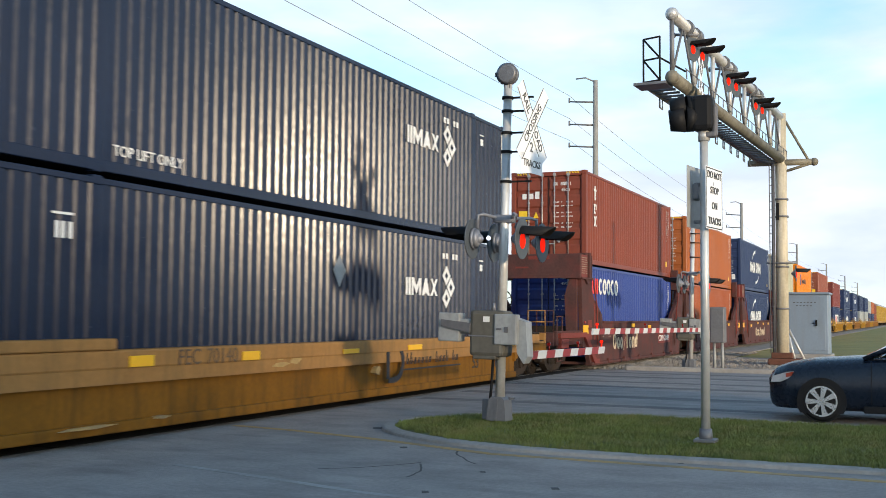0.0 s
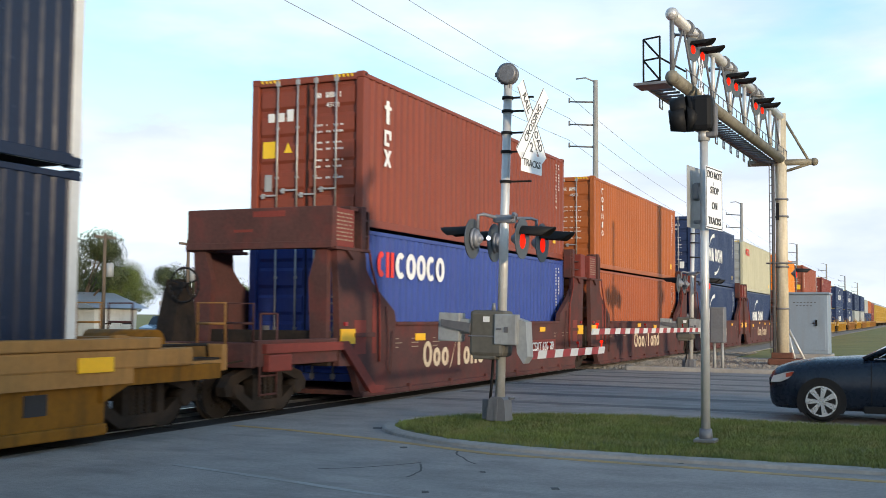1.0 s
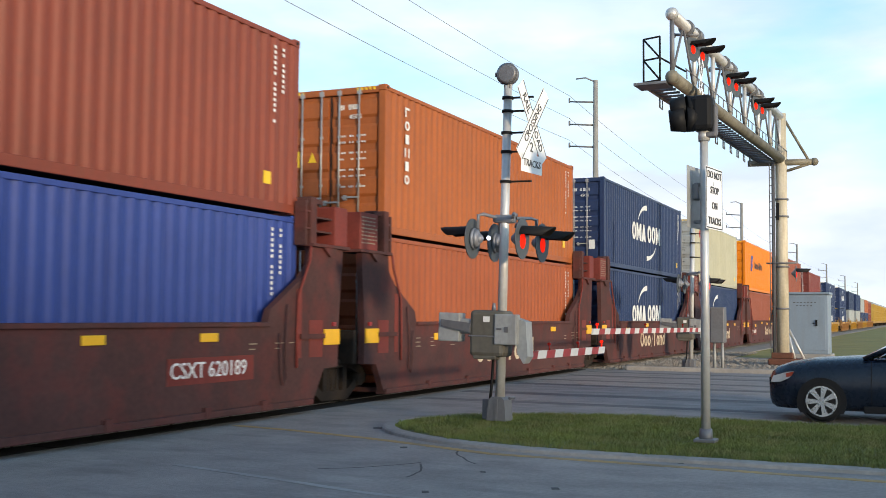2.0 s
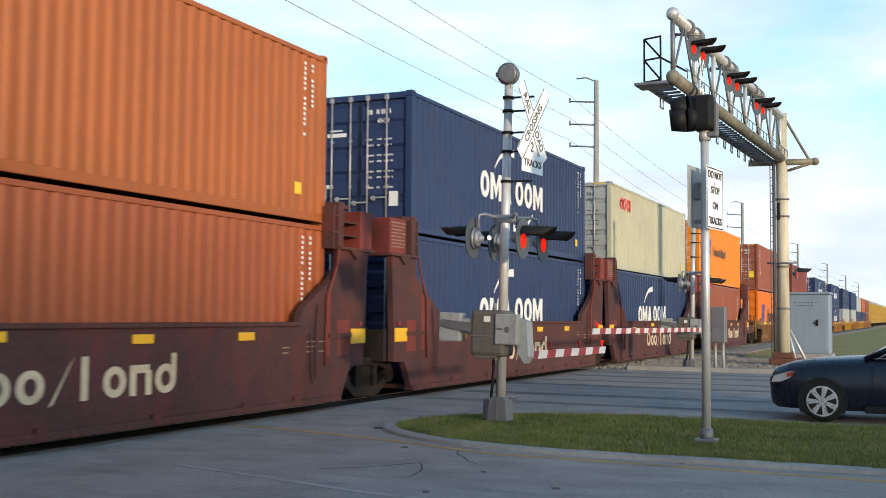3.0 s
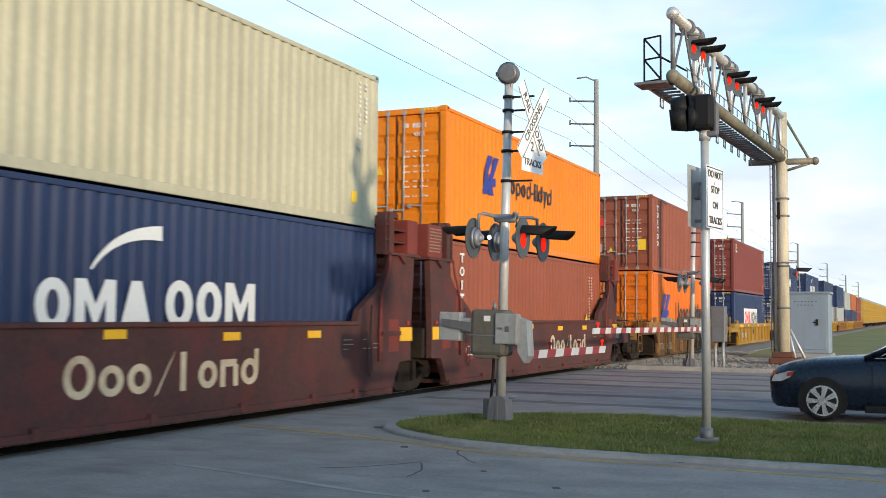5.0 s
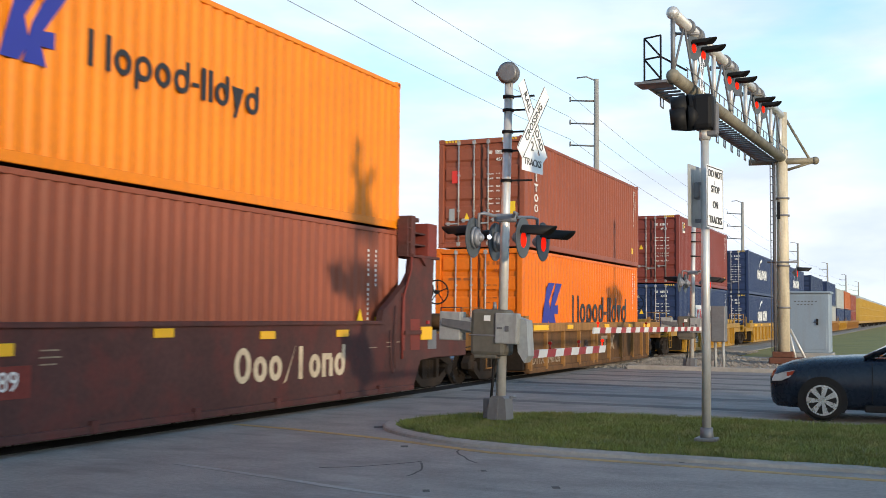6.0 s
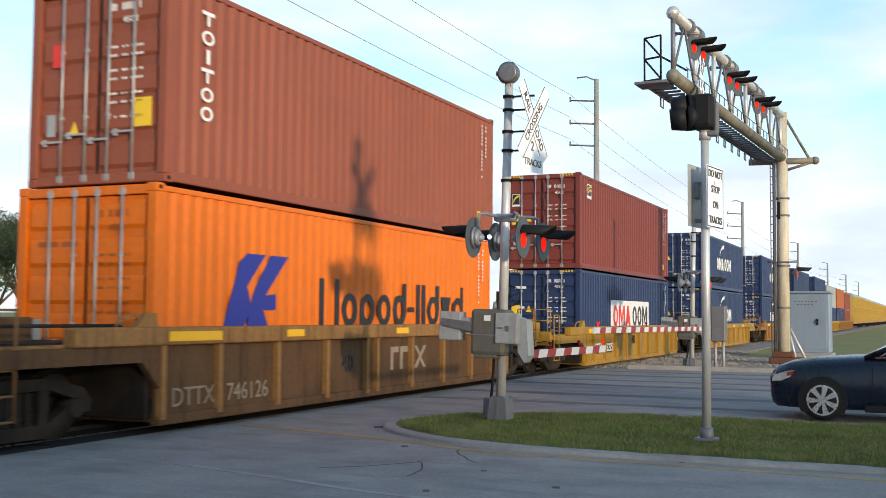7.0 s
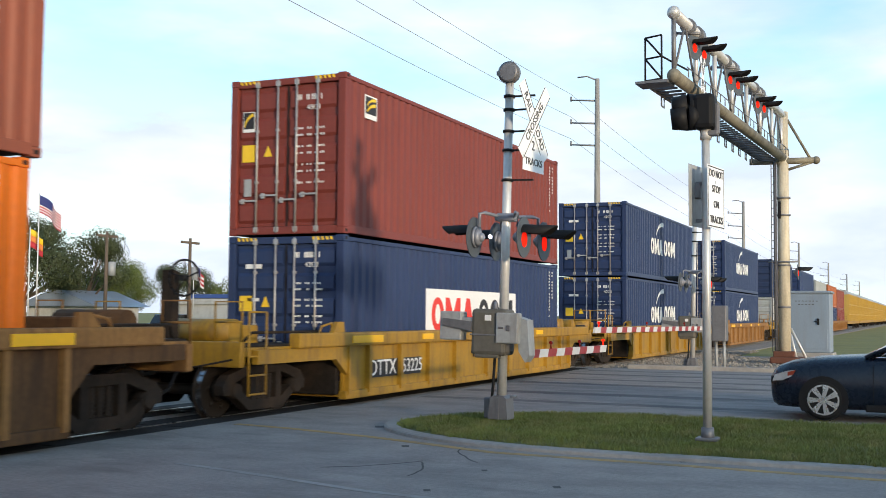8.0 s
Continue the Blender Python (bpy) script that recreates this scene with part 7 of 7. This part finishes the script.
tree(-26.4, -54, 10.6, 2.4, 231, M_LEAF, "unseen leafy tree added behind the camera to shape the light", n_leaf=5000, trunk_h=0.2)
tree(-22.6, -54, 10.0, 2.8, 232, M_LEAF, "unseen leafy tree added behind the camera to shape the light", n_leaf=5000, trunk_h=0.2)
tree(-18.6, -54, 9.6, 2.9, 233, M_LEAF, "unseen leafy tree added behind the camera to shape the light", n_leaf=5000, trunk_h=0.2)
# Low added trees, never in view: a dark band for reflections and low sky light.
for i in range(18):
    tree(-24 + 7.5 * i, -64 - 6 * (i % 3), 7.2 + 0.4 * (i % 3), 4.6, 240 + i, M_LEAF, "unseen leafy tree added behind the camera to shape the light", n_leaf=1200, trunk_h=0.2)
for i in range(16):
    tree(330 + 22 * i, -22 - 9 * (i % 3) - 1.2 * i, 7 + 2 * (i % 3), 5.0, 80 + i, M_LEAF, n_leaf=500)
for i in range(14):
    tree(200 + 40 * i, 40 + 10 * (i % 4), 8 + (i % 3), 6.0, 120 + i, M_LEAF, n_leaf=500)


def building(x, y, w, d, h, roof_h, m_wall, m_roof, label, fascia=None, flat=False):
    ob = thing("building", label, "building", pose(x, y, -0.06))
    part("wall", Shape().box(0, w, 0, d, 0, h), m_wall, ob)
    if flat:
        part("roof", Shape().soft(-0.2, w + 0.2, -0.2, d + 0.2, h, h + 0.35, 0.03), m_roof, ob)
    else:
        part("roof", Shape().prism([(-0.6, h), (d + 0.6, h), (d * 0.5 + 0.4, h + roof_h), (d * 0.5 - 0.4, h + roof_h)], "x", -0.6, w + 0.6), m_roof, ob)
    if fascia:
        part("fascia", Shape().box(-0.05, w + 0.05, -0.12, 0.0, h - 0.9, h + 0.2), fascia, ob, "coloured fascia band")
    n = max(2, int(w / 3.2))
    for i in range(n):
        x0 = (i + 0.25) * w / n
        win = part("window", Shape().box(x0, x0 + w / n * 0.5, -0.05, 0.02, 0.9, h - 1.0), M_GLASS, ob, "dark window")
        part("frame", Shape().box(x0 - 0.08, x0, -0.09, 0.02, 0.82, h - 0.92).box(x0 + w / n * 0.5, x0 + w / n * 0.5 + 0.08, -0.09, 0.02, 0.82, h - 0.92).box(x0, x0 + w / n * 0.5, -0.09, 0.02, h - 1.0, h - 0.92).box(x0, x0 + w / n * 0.5, -0.09, 0.02, 0.82, 0.9), M_WHITE, win)


building(56.0, 50.0, 4.2, 6.0, 2.0, 1.1, M_WALL, M_ROOF, "low house with a blue-grey metal roof")
building(68.0, 47.0, 8.0, 7.0, 2.3, 0.6, M_WALL, M_WALL, "low white shop with a flat roof", M_TEAL, True)
building(78.0, 50.0, 14.0, 9.0, 2.9, 0.4, M_WALL, M_BLUEWALL, "low white shop with a blue fascia", M_BLUEWALL, True)
building(99.0, 52.0, 12.0, 9.0, 3.0, 1.2, M_WALL, M_ROOF, "low white building with a metal roof")
sheet("car_park", 36, 120, 34, 46, -0.02, M_ASPHALT, "grey asphalt car park behind the tracks", 0.05)


def far_car(x, y, rz, material, label):
    ob = thing("parked_car", label, "car", pose(x, y, 0, 0, 0, rz), group="parked cars")
    part("body", Shape().prism([(0, 0.35), (0.1, 0.75), (1.0, 0.92), (4.0, 0.95), (4.4, 0.8), (4.5, 0.35), (4.2, 0.22), (0.2, 0.22)], "y", -0.88, 0.88), material, ob)
    part("glasshouse", Shape().prism([(1.0, 0.9), (1.7, 1.42), (3.3, 1.44), (4.0, 0.93)], "y", -0.74, 0.74), M_GLASS, ob)
    part("roof", Shape().soft(1.7, 3.3, -0.72, 0.72, 1.425, 1.47, 0.01), material, ob)
    for xx in (0.85, 3.6):
        for s in (-1, 1):
            part("wheel", Shape().cyl((xx, s * 0.72, 0.31), (xx, s * 0.9, 0.31), 0.31, seg=18), M_TYRE, ob)


M_CARBLUE = mat("steel_blue_car_paint", (0.10, 0.16, 0.22), 0.25, 0.3, coat=0.6)
M_CARWHITE = mat("white_car_paint", (0.6, 0.6, 0.6), 0.25, coat=0.6)
far_car(52, 42, 15, M_CARBLUE, "steel-blue parked car in the car park")
far_car(60, 43, -10, M_CARWHITE, "white parked car in the car park")
far_car(68, 42, 5, M_CARBLUE, "steel-blue parked car in the car park")
far_car(86, 44, 8, M_CARWHITE, "white parked car in the car park")


def flag(x, y, h, bands, canton, w, fh, label):
    ob = thing("flagpole", label, "flag", pose(x, y, -0.06))
    part("pole", Shape().cyl((0, 0, 0), (0, 0, h), 0.05, 0.03, seg=10), M_WHITE, ob)
    n = len(bands)

    def wave(u, v):
        return (u * w * 0.9, -0.12 * w * math.sin(u * 5.5), h - 0.1 - v * fh - u * w * 0.45)
    for i, mt in enumerate(bands):
        v, f = [], []
        for k in range(13):
            for q in (i / n, (i + 1) / n):
                p = wave(k / 12, q)
                v += [p, (p[0], p[1] + 0.012, p[2])]
        for k in range(12):
            o = 4 * k
            f += [(o, o + 4, o + 6, o + 2), (o + 1, o + 3, o + 7, o + 5), (o, o + 1, o + 5, o + 4), (o + 2, o + 6, o + 7, o + 3)]
        part("stripe", Shape().add(v, f, True), mt, ob)
    if canton:
        v, f = [], []
        for k in range(7):
            for q in (0, 0.54):
                p = wave(0.42 * k / 6, q)
                v += [(p[0], p[1] - 0.012, p[2]), (p[0], p[1] + 0.024, p[2])]
        for k in range(6):
            o = 4 * k
            f += [(o, o + 4, o + 6, o + 2), (o + 1, o + 3, o + 7, o + 5)]
        part("canton", Shape().add(v, f, True), M_FLAGBLUE, ob)


flag(45.0, 44.4, 8.15, [M_FLAGRED, M_FLAGWHITE] * 6 + [M_FLAGRED], True, 2.1, 0.95, "striped red and white flag with a blue canton on a pole")
flag(44.9, 44.9, 6.3, [M_STICKER, M_FLAGORANGE, M_FLAGRED], False, 1.2, 1.0, "yellow, orange and red flag on a pole")
flag(65.0, 49.0, 5.2, [M_FLAGRED, M_FLAGWHITE] * 3, True, 1.6, 1.0, "small striped flag on a pole")
for x, y, h in ((50.0, 44.0, 6.4), (55.3, 42.0, 6.3)):
    ob = thing("street_pole", "weathered wooden pole with a crossarm behind the tracks", "utility pole", pose(x, y, -0.06), group="street poles")
    part("shaft", Shape().cyl((0, 0, 0), (0, 0, h), 0.13, 0.09, seg=10), M_BARK, ob)
    part("crossarm", Shape().soft(-0.9, 0.9, -0.06, 0.06, h - 0.35, h - 0.2, 0.02), M_BARK, ob)
    part("transformer", Shape().cyl((0.25, -0.2, h - 2.6), (0.25, -0.2, h - 1.8), 0.22, seg=14), M_GALV, ob)


# ---- what moves ----
def motions():
    for ob, x0, z in MOVING:
        walk(ob, [(0.0, pose(x0, TRACK_Y, z)), (8.0, pose(x0 - SPEED * 8.0, TRACK_Y, z))])
    turn = math.degrees(SPEED / WHEEL_R)
    for ob, dx in SPINNING:
        walk(ob, [(k / 30, pose(dx, 0, WHEEL_R, 0, -turn * k / 30, 0)) for k in range(241)])


motions()
